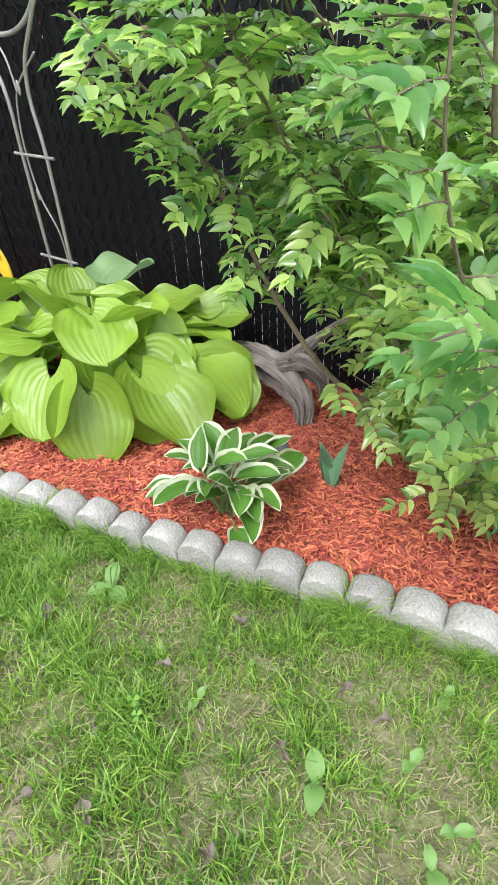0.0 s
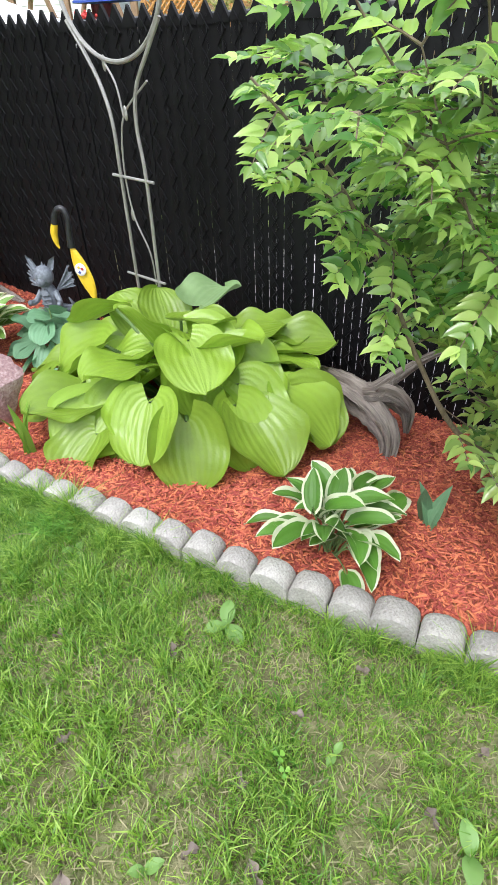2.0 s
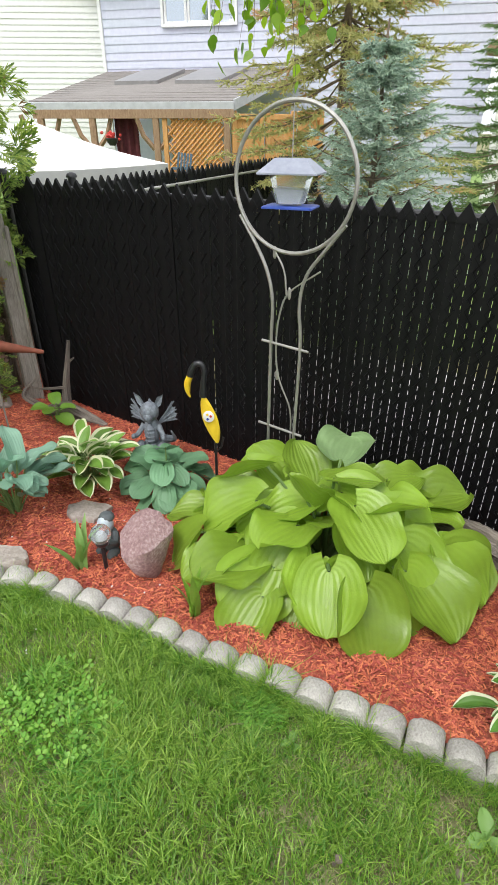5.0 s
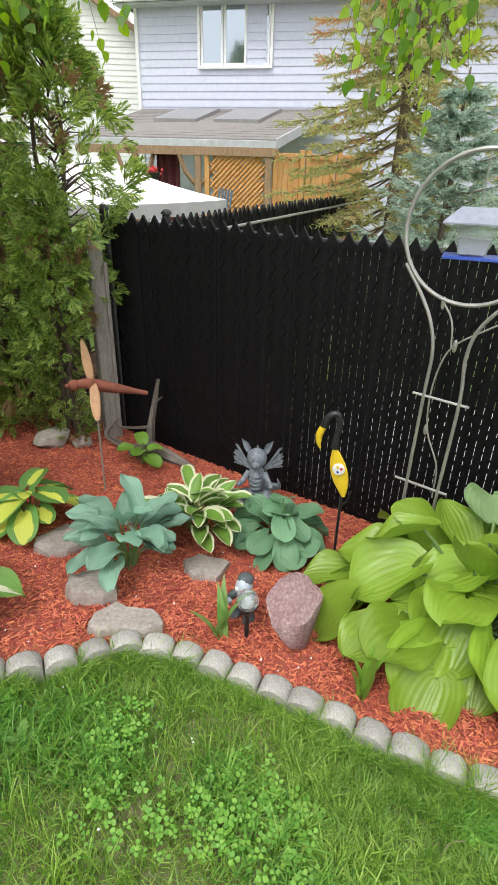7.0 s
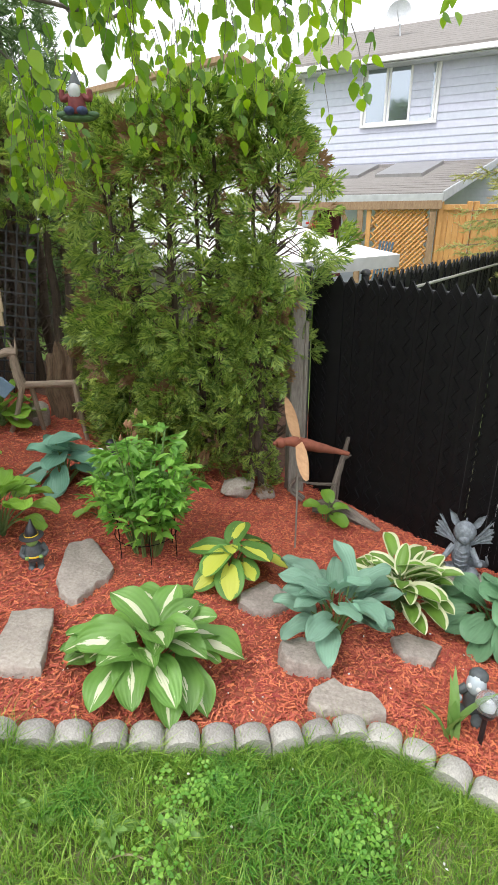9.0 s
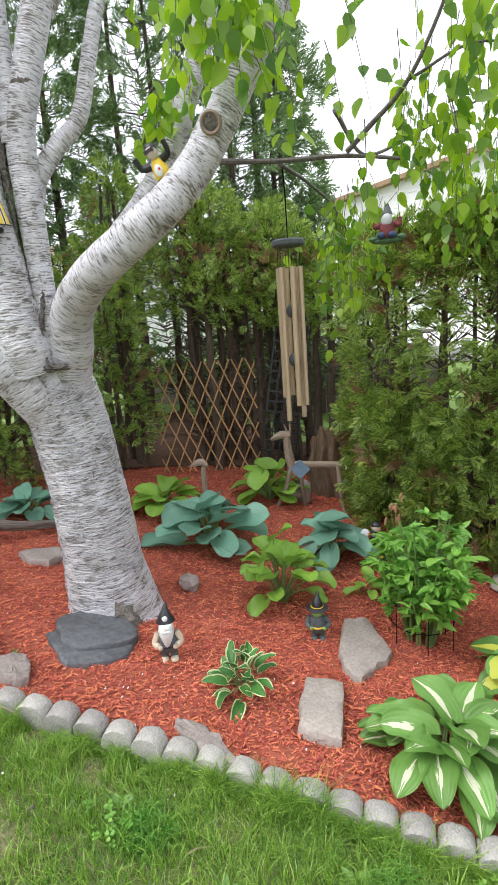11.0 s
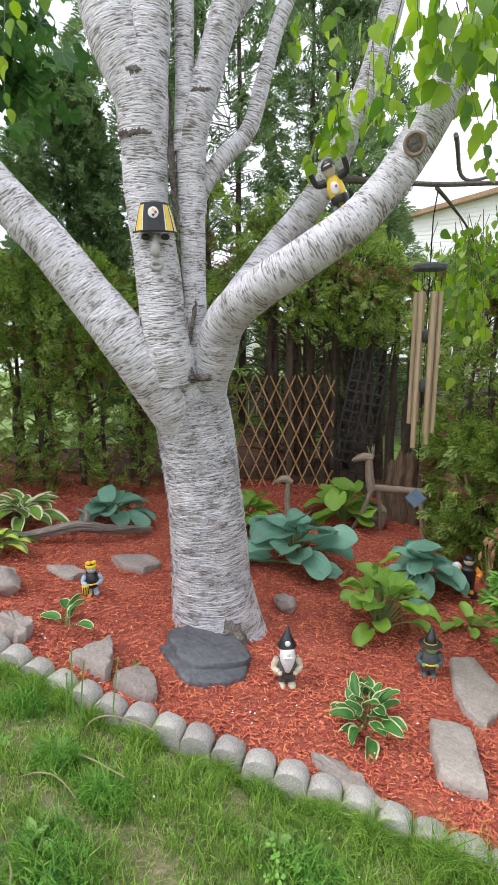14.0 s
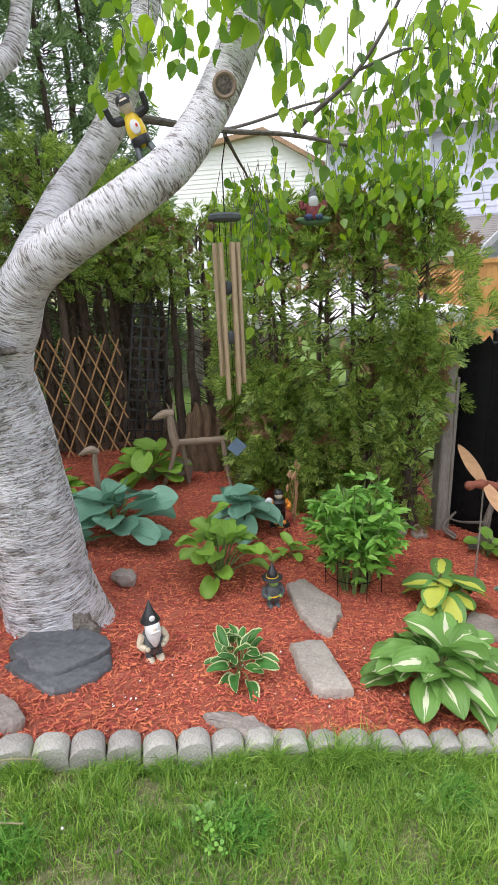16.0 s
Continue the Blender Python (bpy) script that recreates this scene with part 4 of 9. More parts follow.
def lilac_house():
    root = empty("neighbour_house", -2.4, 19.2, -0.6, math.degrees(math.atan2(-0.23, 0.97)), "pale lilac vinyl-sided two-storey house with grey shingle roof", "house")
    Shape().box((2.5, 3.03, 3.3), (11.0, 6.0, 6.5)).make("wall", M["siding"], root)
    siding_wall(root, -3.0, 8.0, 0.3, 6.5, 0.2, M["siding"])
    Shape().box((-3.03, -0.02, 3.3), (0.1, 0.1, 6.5), bevel=0.01).make("corner_trim", M["trim"], root)
    casement(root, -1.06, 1.02, 4.92, 6.38)
    roof = Shape()
    roof.add([(-3.5, -0.55, 6.55), (8.6, -0.55, 6.55), (8.6, 3.0, 8.1), (-3.5, 3.0, 8.1), (8.6, 6.6, 6.55), (-3.5, 6.6, 6.55), (-3.5, -0.55, 6.4), (8.6, -0.55, 6.4), (8.6, 6.6, 6.4), (-3.5, 6.6, 6.4)],
             [(0, 1, 2, 3), (3, 2, 4, 5), (6, 7, 1, 0), (9, 8, 7, 6), (5, 4, 8, 9), (0, 3, 5, 9, 6), (1, 7, 8, 4, 2)])
    r = roof.make("roof", M["shingle"], root, smooth=False)
    for k in range(14):
        y0, z = -0.55 + k * 0.255, 6.56 + k * 0.1113
        Shape().add([(-3.5, y0, z + 0.012), (8.6, y0, z + 0.012), (8.6, y0 + 0.27, z + 0.126), (-3.5, y0 + 0.27, z + 0.126), (-3.5, y0, z - 0.01), (8.6, y0, z - 0.01)], [(0, 1, 2, 3), (4, 5, 1, 0)]).make("shingle_course", M["shingle"], r, smooth=False)
    Shape().box((2.5, -0.6, 6.42), (12.1, 0.12, 0.13), bevel=0.02).make("gutter", M["trim"], root)
    Shape().box((2.5, -0.28, 6.33), (12.0, 0.5, 0.03)).make("soffit", M["fascia"], root)
    dish = Shape()
    dish.sheet(lambda u, v: (-0.55 + 0.36 * v * math.cos(2 * math.pi * u), 1.3 - 0.1 * v * v, 7.95 + 0.3 * v * math.sin(2 * math.pi * u)), 20, 5)
    dish.tube([(-0.55, 1.3, 7.9), (-0.5, 1.35, 7.4)], 0.025, 6).tube([(-0.55, 1.25, 7.75), (-0.55, 0.9, 7.95)], 0.012, 6)
    dish.make("satellite_dish", M["plastic"], root)
    return root


lilac_house()


def white_house(name, x, y, turn, w, h, ridge, label, peak=0.5, right=0.0):
    """A gable end with narrow boards and a brown verge."""
    root = empty(name, x, y, -0.6, turn, label, "house")
    s = Shape()
    D = 8.0
    X, hr = w * peak, h + right
    s.add([(0, 0.01, 0), (w, 0.01, 0), (w, 0.01, hr), (X, 0.01, ridge), (0, 0.01, h), (0, D, 0), (w, D, 0), (w, D, hr), (X, D, ridge), (0, D, h)],
          [(0, 1, 2, 3, 4), (1, 6, 7, 2), (5, 0, 4, 9), (6, 5, 9, 8, 7), (0, 5, 6, 1)])
    s.make("wall", M["siding_white"], root, smooth=False)

    def gable(z, a, b):
        return a + max(0.0, (z - h) / (ridge - h)) * X, b - max(0.0, (z - hr) / (ridge - hr)) * (w - X)
    siding_wall(root, 0, w, 0.3, ridge - 0.1, 0.15, M["siding_white"], gable)
    for a, za in ((-0.35, h - 0.35 * (ridge - h) / X), (w + 0.35, hr - 0.35 * (ridge - hr) / (w - X))):
        r = Shape().add([(a, -0.35, za), (X, -0.35, ridge), (X, D + 0.3, ridge), (a, D + 0.3, za), (a, -0.35, za - 0.16), (X, -0.35, ridge - 0.16), (X, D + 0.3, ridge - 0.16), (a, D + 0.3, za - 0.16)],
                        [(0, 1, 2, 3), (7, 6, 5, 4), (4, 5, 1, 0), (3, 2, 6, 7), (0, 3, 7, 4)])
        r.make("roof", M["timber"], root, smooth=False)
    return root


white_house("white_house", -13.6, 20.6, 2, 8.75, 6.45, 7.3, "white clapboard house with a brown roof verge", 0.68, -0.8)
white_house("white_house", 5.0, 15.5, -52, 8.0, 4.2, 6.6, "white sided house seen beyond the spruces")
white_house("white_house", -18.5, 8.5, 82, 9.0, 3.6, 5.6, "white sided bungalow beyond the cedar hedge")


def patio_roof():
    root = empty("patio_cover", -1.4, 13.15, -0.6, 0, "timber patio cover with shingled lean-to roof and two skylights", "patio cover")
    A, B, C, D = np.array((-4.3, 0.42, 2.82)), np.array((0.0, 0.0, 2.82)), np.array((1.8, 5.4, 3.86)), np.array((-3.9, 6.75, 3.84))
    th = np.array((0, 0, -0.06))

    def on(s, t):
        return (A * (1 - s) + B * s) * (1 - t) + (D * (1 - s) + C * s) * t
    deck = Shape().add([A, B, C, D, A + th, B + th, C + th, D + th], [(0, 1, 2, 3), (7, 6, 5, 4), (0, 4, 5, 1), (1, 5, 6, 2), (3, 2, 6, 7), (0, 3, 7, 4)]).make("roof_deck", M["shingle"], root, smooth=False)
    for k in range(16):
        a, b = k / 16, (k + 1) / 16 + 0.004
        up = np.array((0, 0, 0.018))
        Shape().add([on(0, a) + up, on(1, a) + up, on(1, b) + up * 0.3, on(0, b) + up * 0.3, on(0, a), on(1, a)], [(0, 1, 2, 3), (4, 5, 1, 0)]).make("shingle_course", M["shingle"], deck, smooth=False)
    f = Shape().box(((A[0] + B[0]) / 2, 0.17, 2.73), (4.4, 0.05, 0.16), rot=-5.6, bevel=0.008)
    f.make("fascia_board", M["fascia"], root)
    Shape().add([B + (0.02, 0, -0.16), C + (0.02, 0, -0.16), C + (0.02, 0, 0.03), B + (0.02, 0, 0.03), B + (0.06, 0, -0.16), C + (0.06, 0, -0.16), C + (0.06, 0, 0.03), B + (0.06, 0, 0.03)], [(0, 1, 2, 3)[::-1], (4, 5, 6, 7), (3, 2, 6, 7), (0, 4, 7, 3)]).make("barge_board", M["fascia"], root, smooth=False)
    for s0, s1 in ((0.24, 0.46), (0.55, 0.78)):
        q = [on(s0, 0.42), on(s1, 0.42), on(s1, 0.86), on(s0, 0.86)]
        up = np.array((0, 0, 0.1))
        Shape().add([*q, *[p + up for p in q]], [(4, 5, 6, 7), (0, 1, 5, 4), (1, 2, 6, 5), (2, 3, 7, 6), (3, 0, 4, 7)]).make("skylight", M["skylight"], root, smooth=False)
    for x, y in ((-4.1, 0.4), (-2.98, 0.3), (-1.62, 0.17), (-0.12, 0.05)):
        Shape().box((x, y, 1.32), (0.13, 0.13, 2.6), bevel=0.01).make("post", M["timber"], root)
        for d in (-1, 1) if x < -0.5 else ():
            Shape().tube([(x + d * 0.06, y, 1.95), (x + d * 0.28, y, 2.2), (x + d * 0.42, y, 2.58)], 0.05, 4).make("brace", M["timber"], root, smooth=False)
    Shape().box((-2.1, 0.2, 2.6), (4.3, 0.12, 0.17), rot=-5.6, bevel=0.008).make("beam", M["timber"], root)
    return root


patio_roof()


def lattice_panel(x0, x1, y, z0, z1, turn=0, name="lattice_panel"):
    """A framed diagonal lattice, stained orange."""
    w, h = x1 - x0, z1 - z0
    root = empty(name, x0, y, z0, turn, "orange-stained wooden lattice privacy panel in a frame", "lattice panel", "patio lattice panels")
    f = Shape().box((w / 2, 0, h - 0.05), (w, 0.06, 0.1), bevel=0.006).box((w / 2, 0, 0.05), (w, 0.06, 0.1), bevel=0.006)
    f.box((0.05, 0, h / 2), (0.1, 0.07, h), bevel=0.006).box((w - 0.05, 0, h / 2), (0.1, 0.07, h), bevel=0.006)
    f.make("frame", M["cedar_panel"], root)
    s = Shape()
    for d, yy in ((1, -0.008), (-1, 0.008)):
        k = -h
        while k < w + h:
            pts = []
            for z in np.linspace(0.08, h - 0.08, 12):
                x = k + d * z + (h if d < 0 else 0)
                if 0.08 <= x <= w - 0.08:
                    pts.append((x, yy, z))
            if len(pts) > 1:
                s.tube([pts[0], pts[-1]], 0.026, 4)
            k += 0.105
    s.make("lattice_slats", M["cedar_panel"], root, smooth=False)
    return root


lattice_panel(-2.88, -1.45, 13.3, 0.1, 2.02, -4)


def board_panel(x0, x1, y, z0, z1, turn):
    """A framed panel of upright boards, stained orange."""
    w, h = x1 - x0, z1 - z0
    root = empty("privacy_screen", x0, y, z0, turn, "orange-stained upright board privacy panel between posts", "fence panel", "patio board panels")
    for x in (0.05, w - 0.05):
        Shape().box((x, 0, h / 2 + 0.03), (0.1, 0.1, h + 0.06), bevel=0.01).make("post", M["cedar_panel"], root)
    for z in (0.06, h - 0.05):
        Shape().box((w / 2, -0.02, z), (w - 0.2, 0.05, 0.1), bevel=0.008).make("rail", M["cedar_panel"], root)
    n = max(2, round((w - 0.2) / 0.14))
    for k in range(n):
        Shape().box((0.1 + (k + 0.5) * (w - 0.2) / n, 0.015, h / 2), ((w - 0.2) / n - 0.006, 0.02, h - 0.04), bevel=0.004).make("board", M["cedar_panel"], root)


board_panel(-1.42, -0.72, 13.25, 0.1, 2.0, 14)
board_panel(-0.7, -0.02, 13.44, 0.1, 2.0, 16)
board_panel(0.0, 0.6, 13.65, 0.1, 2.0, 18)


def canopy():
    root = empty("garden_canopy", -4.0, 8.4, -0.6, 0, "white pop-up canopy with a grey valance in the next yard", "canopy")
    corner = [(1.8, 0.1), (0.1, -1.85), (-1.85, -0.1), (-0.1, 1.85)]
    top, eave, hang = 2.42, 1.9, 1.74
    v = Shape()
    for (a, b), (c, d) in zip(corner, corner[1:] + corner[:1]):
        Shape().sheet(lambda u, t, a=a, b=b, c=c, d=d: ((a + (c - a) * u) * (1 - t), (b + (d - b) * u) * (1 - t), eave + (top - eave) * t - 0.05 * math.sin(math.pi * t) - 0.02 * math.sin(math.pi * u) * (1 - t)), 10, 8).make("cover_panel", M["canvas"], root)
        v.sheet(lambda u, t, a=a, b=b, c=c, d=d: (a + (c - a) * u, b + (d - b) * u, hang + (eave - hang) * t - 0.02 * math.sin(math.pi * u)), 10, 2)
    v.make("valance", M["canvas_grey"], root)
    for a, b in corner:
        Shape().tube([(a * 0.98, b * 0.98, 0), (a * 0.98, b * 0.98, eave)], 0.022, 6).make("leg", M["metal"], root)


canopy()

# ---- the birch ----
def birch():
    x, y = -5.3, 2.03
    root = empty("birch_tree", x, y, bed_z(x, y), 0, "multi-stemmed white birch with peeling bark rising from the mulch", "tree")
    o = np.array((x, y, bed_z(x, y)))

    def limb(name, pts, radii, seg=30, step=0.016, rough=0.02, parent=root, seed=1, flare=0.0):
        """A limb with uneven rings of bark; its uv is in metres and closes at the back."""
        line = smooth_line([np.array(p) - o for p in pts], step)
        rad = np.interp(np.linspace(0, len(radii) - 1, len(line)), np.arange(len(radii)), radii)
        tang = unit(np.gradient(line, axis=0))
        run = np.concatenate([[0], np.cumsum(np.linalg.norm(np.diff(line, axis=0), axis=1))])
        back, V, uv, mean = np.array((-0.62, 0.78, 0.05)), [], [], float(np.mean(radii))
        for p, t, r, z in zip(line, tang, rad, run):
            side = unit(back - t * (back @ t))
            up = np.cross(t, side)
            for k in range(seg + 1):
                a = 2 * math.pi * (k % seg) / seg
                d = side * math.cos(a) + up * math.sin(a)
                q = p + d * r
                bump = 1.4 * rough * noise.noise(Vector(q * 5) + Vector((seed, 0, 0))) + rough * noise.noise(Vector((math.cos(a) * 2.2 + seed, math.sin(a) * 2.2, z * 42))) + 0.6 * rough * noise.noise(Vector((math.cos(a) * 5, math.sin(a) * 5 + seed, z * 110)))
                foot = flare * max(0.0, 1 - z / 0.42) ** 2 * (0.5 + math.sin(3 * a + 0.6))
                V.append(p + d * r * (1 + bump + foot))
                uv.append((2 * math.pi * mean * k / seg + seed * 0.37, z))
        m = seg + 1
        F = [(i * m + k, i * m + k + 1, (i + 1) * m + k + 1, (i + 1) * m + k) for i in range(len(line) - 1) for k in range(seg)]
        return Shape().add(V, F, 0, uv).make(name, M["birch"], parent)
    trunk = limb("trunk", [(-5.27, 2.05, 0.0), (-5.265, 2.04, 0.25), (-5.27, 2.025, 0.5), (-5.275, 2.01, 0.8), (-5.29, 1.99, 1.1), (-5.305, 1.96, 1.4), (-5.31, 1.9, 1.62), (-5.28, 1.8, 1.82), (-5.25, 1.73, 2.05)],
                 [0.325, 0.262, 0.233, 0.222, 0.216, 0.215, 0.212, 0.15, 0.1], 48, 0.014, 0.017, flare=0.13)
    limb("limb", [(-5.29, 1.96, 1.2), (-5.31, 1.87, 1.45), (-5.335, 1.72, 1.67), (-5.39, 1.585, 1.88), (-5.53, 1.47, 2.12), (-5.66, 1.36, 2.345), (-5.86, 1.19, 2.64), (-6.2, 0.9, 3.2)], [0.12, 0.15, 0.132, 0.116, 0.106, 0.103, 0.1, 0.08], seed=2)
    lead = limb("leader", [(-5.25, 1.76, 1.7), (-5.235, 1.715, 1.84), (-5.25, 1.705, 1.97), (-5.265, 1.69, 2.26), (-5.29, 1.665, 2.54), (-5.29, 1.665, 2.81), (-5.295, 1.655, 3.0), (-5.36, 1.585, 3.24), (-5.42, 1.525, 3.5), (-5.52, 1.42, 4.0)], [0.13, 0.118, 0.11, 0.1, 0.108, 0.126, 0.128, 0.1, 0.096, 0.08], seed=3)
    limb("leader", [(-5.27, 1.66, 2.95), (-5.25, 1.665, 3.09), (-5.23, 1.675, 3.25), (-5.23, 1.675, 3.44), (-5.235, 1.67, 3.57), (-5.22, 1.68, 4.1)], [0.1, 0.096, 0.084, 0.07, 0.076, 0.06], seed=31)
    second = limb("leader", [(-5.16, 1.87, 1.7), (-5.15, 1.83, 2.08), (-5.155, 1.83, 2.3), (-5.155, 1.83, 2.54), (-5.145, 1.835, 2.81), (-5.09, 1.89, 3.08), (-5.035, 1.95, 3.335), (-4.98, 2.0, 3.58), (-4.9, 2.1, 4.2)], [0.07, 0.055, 0.062, 0.07, 0.07, 0.066, 0.07, 0.074, 0.06], seed=4)
    limb("leader", [(-5.175, 1.8, 2.75), (-5.165, 1.81, 2.95), (-5.16, 1.815, 3.21), (-5.155, 1.82, 3.44), (-5.15, 1.83, 4.1)], [0.05, 0.043, 0.045, 0.046, 0.036], seed=41)
    limb("branch", [(-5.165, 1.87, 2.5), (-5.155, 1.89, 2.6), (-5.075, 1.975, 2.755), (-4.99, 2.065, 2.88), (-4.935, 2.12, 3.12), (-4.885, 2.175, 3.355), (-4.8, 2.26, 3.61), (-4.7, 2.4, 4.1)], [0.05, 0.044, 0.04, 0.037, 0.035, 0.033, 0.032, 0.026], seed=5)
    limb("branch", [(-5.06, 1.98, 3.32), (-5.03, 2.02, 3.4), (-4.97, 2.085, 3.49), (-4.9, 2.16, 3.555), (-4.8, 2.26, 3.62), (-4.3, 2.6, 3.95)], [0.06, 0.056, 0.057, 0.054, 0.05, 0.03], seed=6)
    right = limb("limb", [(-5.26, 1.97, 1.4), (-5.19, 1.93, 1.66), (-5.1, 1.91, 1.8), (-4.97, 1.855, 1.98), (-4.73, 1.81, 2.115), (-4.495, 1.85, 2.245), (-4.33, 1.93, 2.365), (-4.235, 2.02, 2.5), (-4.15, 2.08, 2.65), (-4.08, 2.16, 2.83), (-4.0, 2.25, 3.04), (-3.9, 2.33, 3.2), (-3.65, 2.45, 3.42), (-3.0, 2.7, 3.75)],
                 [0.12, 0.122, 0.104, 0.094, 0.088, 0.081, 0.077, 0.076, 0.077, 0.075, 0.07, 0.069, 0.062, 0.045], 24, seed=7)
    limb("branch", [(-4.98, 1.9, 2.02), (-4.99, 2.05, 2.15), (-4.95, 2.24, 2.36), (-4.84, 2.33, 2.52), (-4.72, 2.4, 2.72), (-4.65, 2.46, 2.95), (-4.58, 2.52, 3.16), (-4.45, 2.6, 3.7)], [0.09, 0.082, 0.075, 0.072, 0.065, 0.06, 0.057, 0.043], seed=8)
    # rough dark collars and cracks at the forks, and the split at the foot
    for p, r, s in (((-5.12, 1.8, 1.7), (0.08, 0.07, 0.02), 1),):
        Shape().blob(np.array(p) - o, r, 0, 14, 8, lump=0.8, seed=s).make("bark_scar", M["scar"], trunk, label="dark rough bark at the forks")
    for cx, cy, cz, r, h, a0, a1, s in ((-5.303, 1.965, 1.4, 0.2145, 0.028, -2.2, -1.1, 1), (-5.29, 1.665, 2.8, 0.1235, 0.024, -2.0, -0.4, 3), (-5.268, 2.035, 0.36, 0.246, 0.008, -1.6, -0.2, 5), (-5.107, 1.87, 3.0, 0.067, 0.02, -2.2, 0.1, 6), (-5.295, 1.655, 3.04, 0.127, 0.036, -1.9, -0.6, 7)):
        def collar(u, v, cx=cx, cy=cy, cz=cz, r=r, h=h, a0=a0, a1=a1, s=s):
            a = a0 + (a1 - a0) * u
            edge = math.sin(math.pi * u) ** 0.5 * (0.6 + 0.7 * noise.noise(Vector((u * 19, s, v * 5))))
            return (cx - o[0] + (r + 0.004 * math.sin(math.pi * v)) * math.cos(a), cy - o[1] + (r + 0.004 * math.sin(math.pi * v)) * math.sin(a), cz - o[2] + 0.02 * noise.noise(Vector((u * 3, s, 0))) + h * (2 * v - 1) * edge)
        Shape().sheet(collar, 48, 4).make("bark_collar", M["scar"], trunk if cz < 2 else lead, label="dark ragged band in the bark")
    for pts, rad, s in (([(-5.27, 1.575, 2.0), (-5.262, 1.6, 1.9), (-5.25, 1.62, 1.78), (-5.245, 1.635, 1.68), (-5.24, 1.65, 1.6)], [0.006, 0.016, 0.024, 0.02, 0.006], 11),
                        ([(-5.1, 1.79, 2.08), (-5.1, 1.765, 1.98), (-5.115, 1.75, 1.86), (-5.1, 1.745, 1.74), (-5.02, 1.76, 1.7)], [0.022, 0.018, 0.013, 0.013, 0.006], 12),
                        ([(-5.19, 1.75, 3.0), (-5.19, 1.735, 2.88), (-5.18, 1.73, 2.76), (-5.175, 1.73, 2.66), (-5.17, 1.735, 2.5), (-5.165, 1.74, 2.3)], [0.006, 0.014, 0.022, 0.016, 0.009, 0.004], 13),
                        ([(-5.32, 1.55, 3.4), (-5.29, 1.57, 3.28), (-5.26, 1.575, 3.14), (-5.25, 1.575, 3.05), (-5.2, 1.6, 3.1), (-5.18, 1.63, 2.95)], [0.012, 0.02, 0.026, 0.02, 0.016, 0.006], 14)):
        crease = Shape().tube(smooth_line([np.array(p) - o + (-0.016, 0.014, 0) for p in pts], 0.012), [(0.55 if s == 12 else 0.85) * q for q in rad], 9, rough=0.42, seed=s)
        crease.make("bark_crease", M["scar"], trunk if s < 13 else lead, label="dark rough crease where limbs meet")
    crack = Shape().tube(smooth_line([np.array(p) - o for p in ((-5.02, 1.96, 0.12), (-5.04, 1.94, 0.22), (-5.08, 1.92, 0.33))], 0.02), [0.085, 0.065, 0.03], 9, rough=0.25, seed=3)
    crack.make("split_bark", M["scar"], trunk, label="dark split at the foot of the trunk")
    knot = Shape().lathe((0, 0, 0), [(0.044, -0.01), (0.045, 0.003), (0.038, 0.008), (0.031, 0.004), (0.029, -0.004), (0.006, -0.006)], 20)
    kn = knot.make("knot", M["drift_pale"], right, label="healed round cut on the limb")
    kn.matrix_basis = look(tuple(np.array((-4.112, 1.988, 2.628)) - o), tuple(np.array((-3.45, 0.2, 2.1)) - o)) @ pose(0, 0, 0, 180, 0, 0)
    hollow = Shape().lathe((0, 0, 0), [(0.03, -0.006), (0.03, 0.0015), (0.014, 0.003), (0.004, 0.002)], 16).make("knot_hollow", M["scar"], right, label="dark rotten heart of the cut")
    hollow.matrix_basis = kn.matrix_basis.copy()
    curl = Shape()
    g = np.random.default_rng(4)
    stem = [(-5.27, 2.05, 0.0, 0.325), (-5.265, 2.04, 0.25, 0.262), (-5.27, 2.025, 0.5, 0.233), (-5.275, 2.01, 0.8, 0.222), (-5.29, 1.99, 1.1, 0.216), (-5.305, 1.96, 1.4, 0.215), (-5.31, 1.9, 1.62, 0.212)]
    stem = np.array(stem)
    for k in range(620):
        z = g.uniform(0.3, 1.6)
        a = g.uniform(-2.9, 0.5)
        cx, cy, r = [np.interp(z, stem[:, 2], stem[:, q]) for q in (0, 1, 3)]
        w, h = g.uniform(0.03, 0.15), g.uniform(0.004, 0.011)
        lift, sk = g.uniform(0.002, 0.008), g.normal(0, 0.006)
        curl.sheet(lambda u, v: (cx - o[0] + (r + 0.001 + lift * v * math.sin(math.pi * (0.1 + 0.8 * u))) * math.cos(a + w * (u - 0.5) / r), cy - o[1] + (r + 0.001 + lift * v * math.sin(math.pi * (0.1 + 0.8 * u))) * math.sin(a + w * (u - 0.5) / r), z - o[2] + sk * u + h * v * (0.3 + math.sin(math.pi * u))), 5, 1)
    curl.uv = [(q[0] * 2 + q[1] * 2 + 3, q[2]) for q in curl.v]
    curl.make("peeling_bark", M["birch"], trunk)
    return root, o


birch_root, birch_o = birch()

LEAF_V = np.array([(0, 0, 0), (-0.27, 0.14, 0.02), (-0.34, 0.36, 0.03), (-0.22, 0.68, 0.0), (0, 1.0, -0.12), (0.22, 0.68, 0.0), (0.34, 0.36, 0.03), (0.27, 0.14, 0.02), (0, 0.4, -0.04), (0, 0.7, -0.06)])
LEAF_F = np.array([(0, 8, 1), (1, 8, 2), (2, 8, 9), (2, 9, 3), (3, 9, 4), (4, 9, 5), (5, 9, 6), (9, 8, 6), (6, 8, 7), (7, 8, 0)])
NARROW_V = LEAF_V * np.array((0.68, 1.0, 2.0))


def leaf_axes(direction, normal, size):
    Y = unit(direction)
    X = unit(np.cross(Y, normal))
    Z = np.cross(X, Y)
    return X * size[:, None], Y * size[:, None], Z * size[:, None]


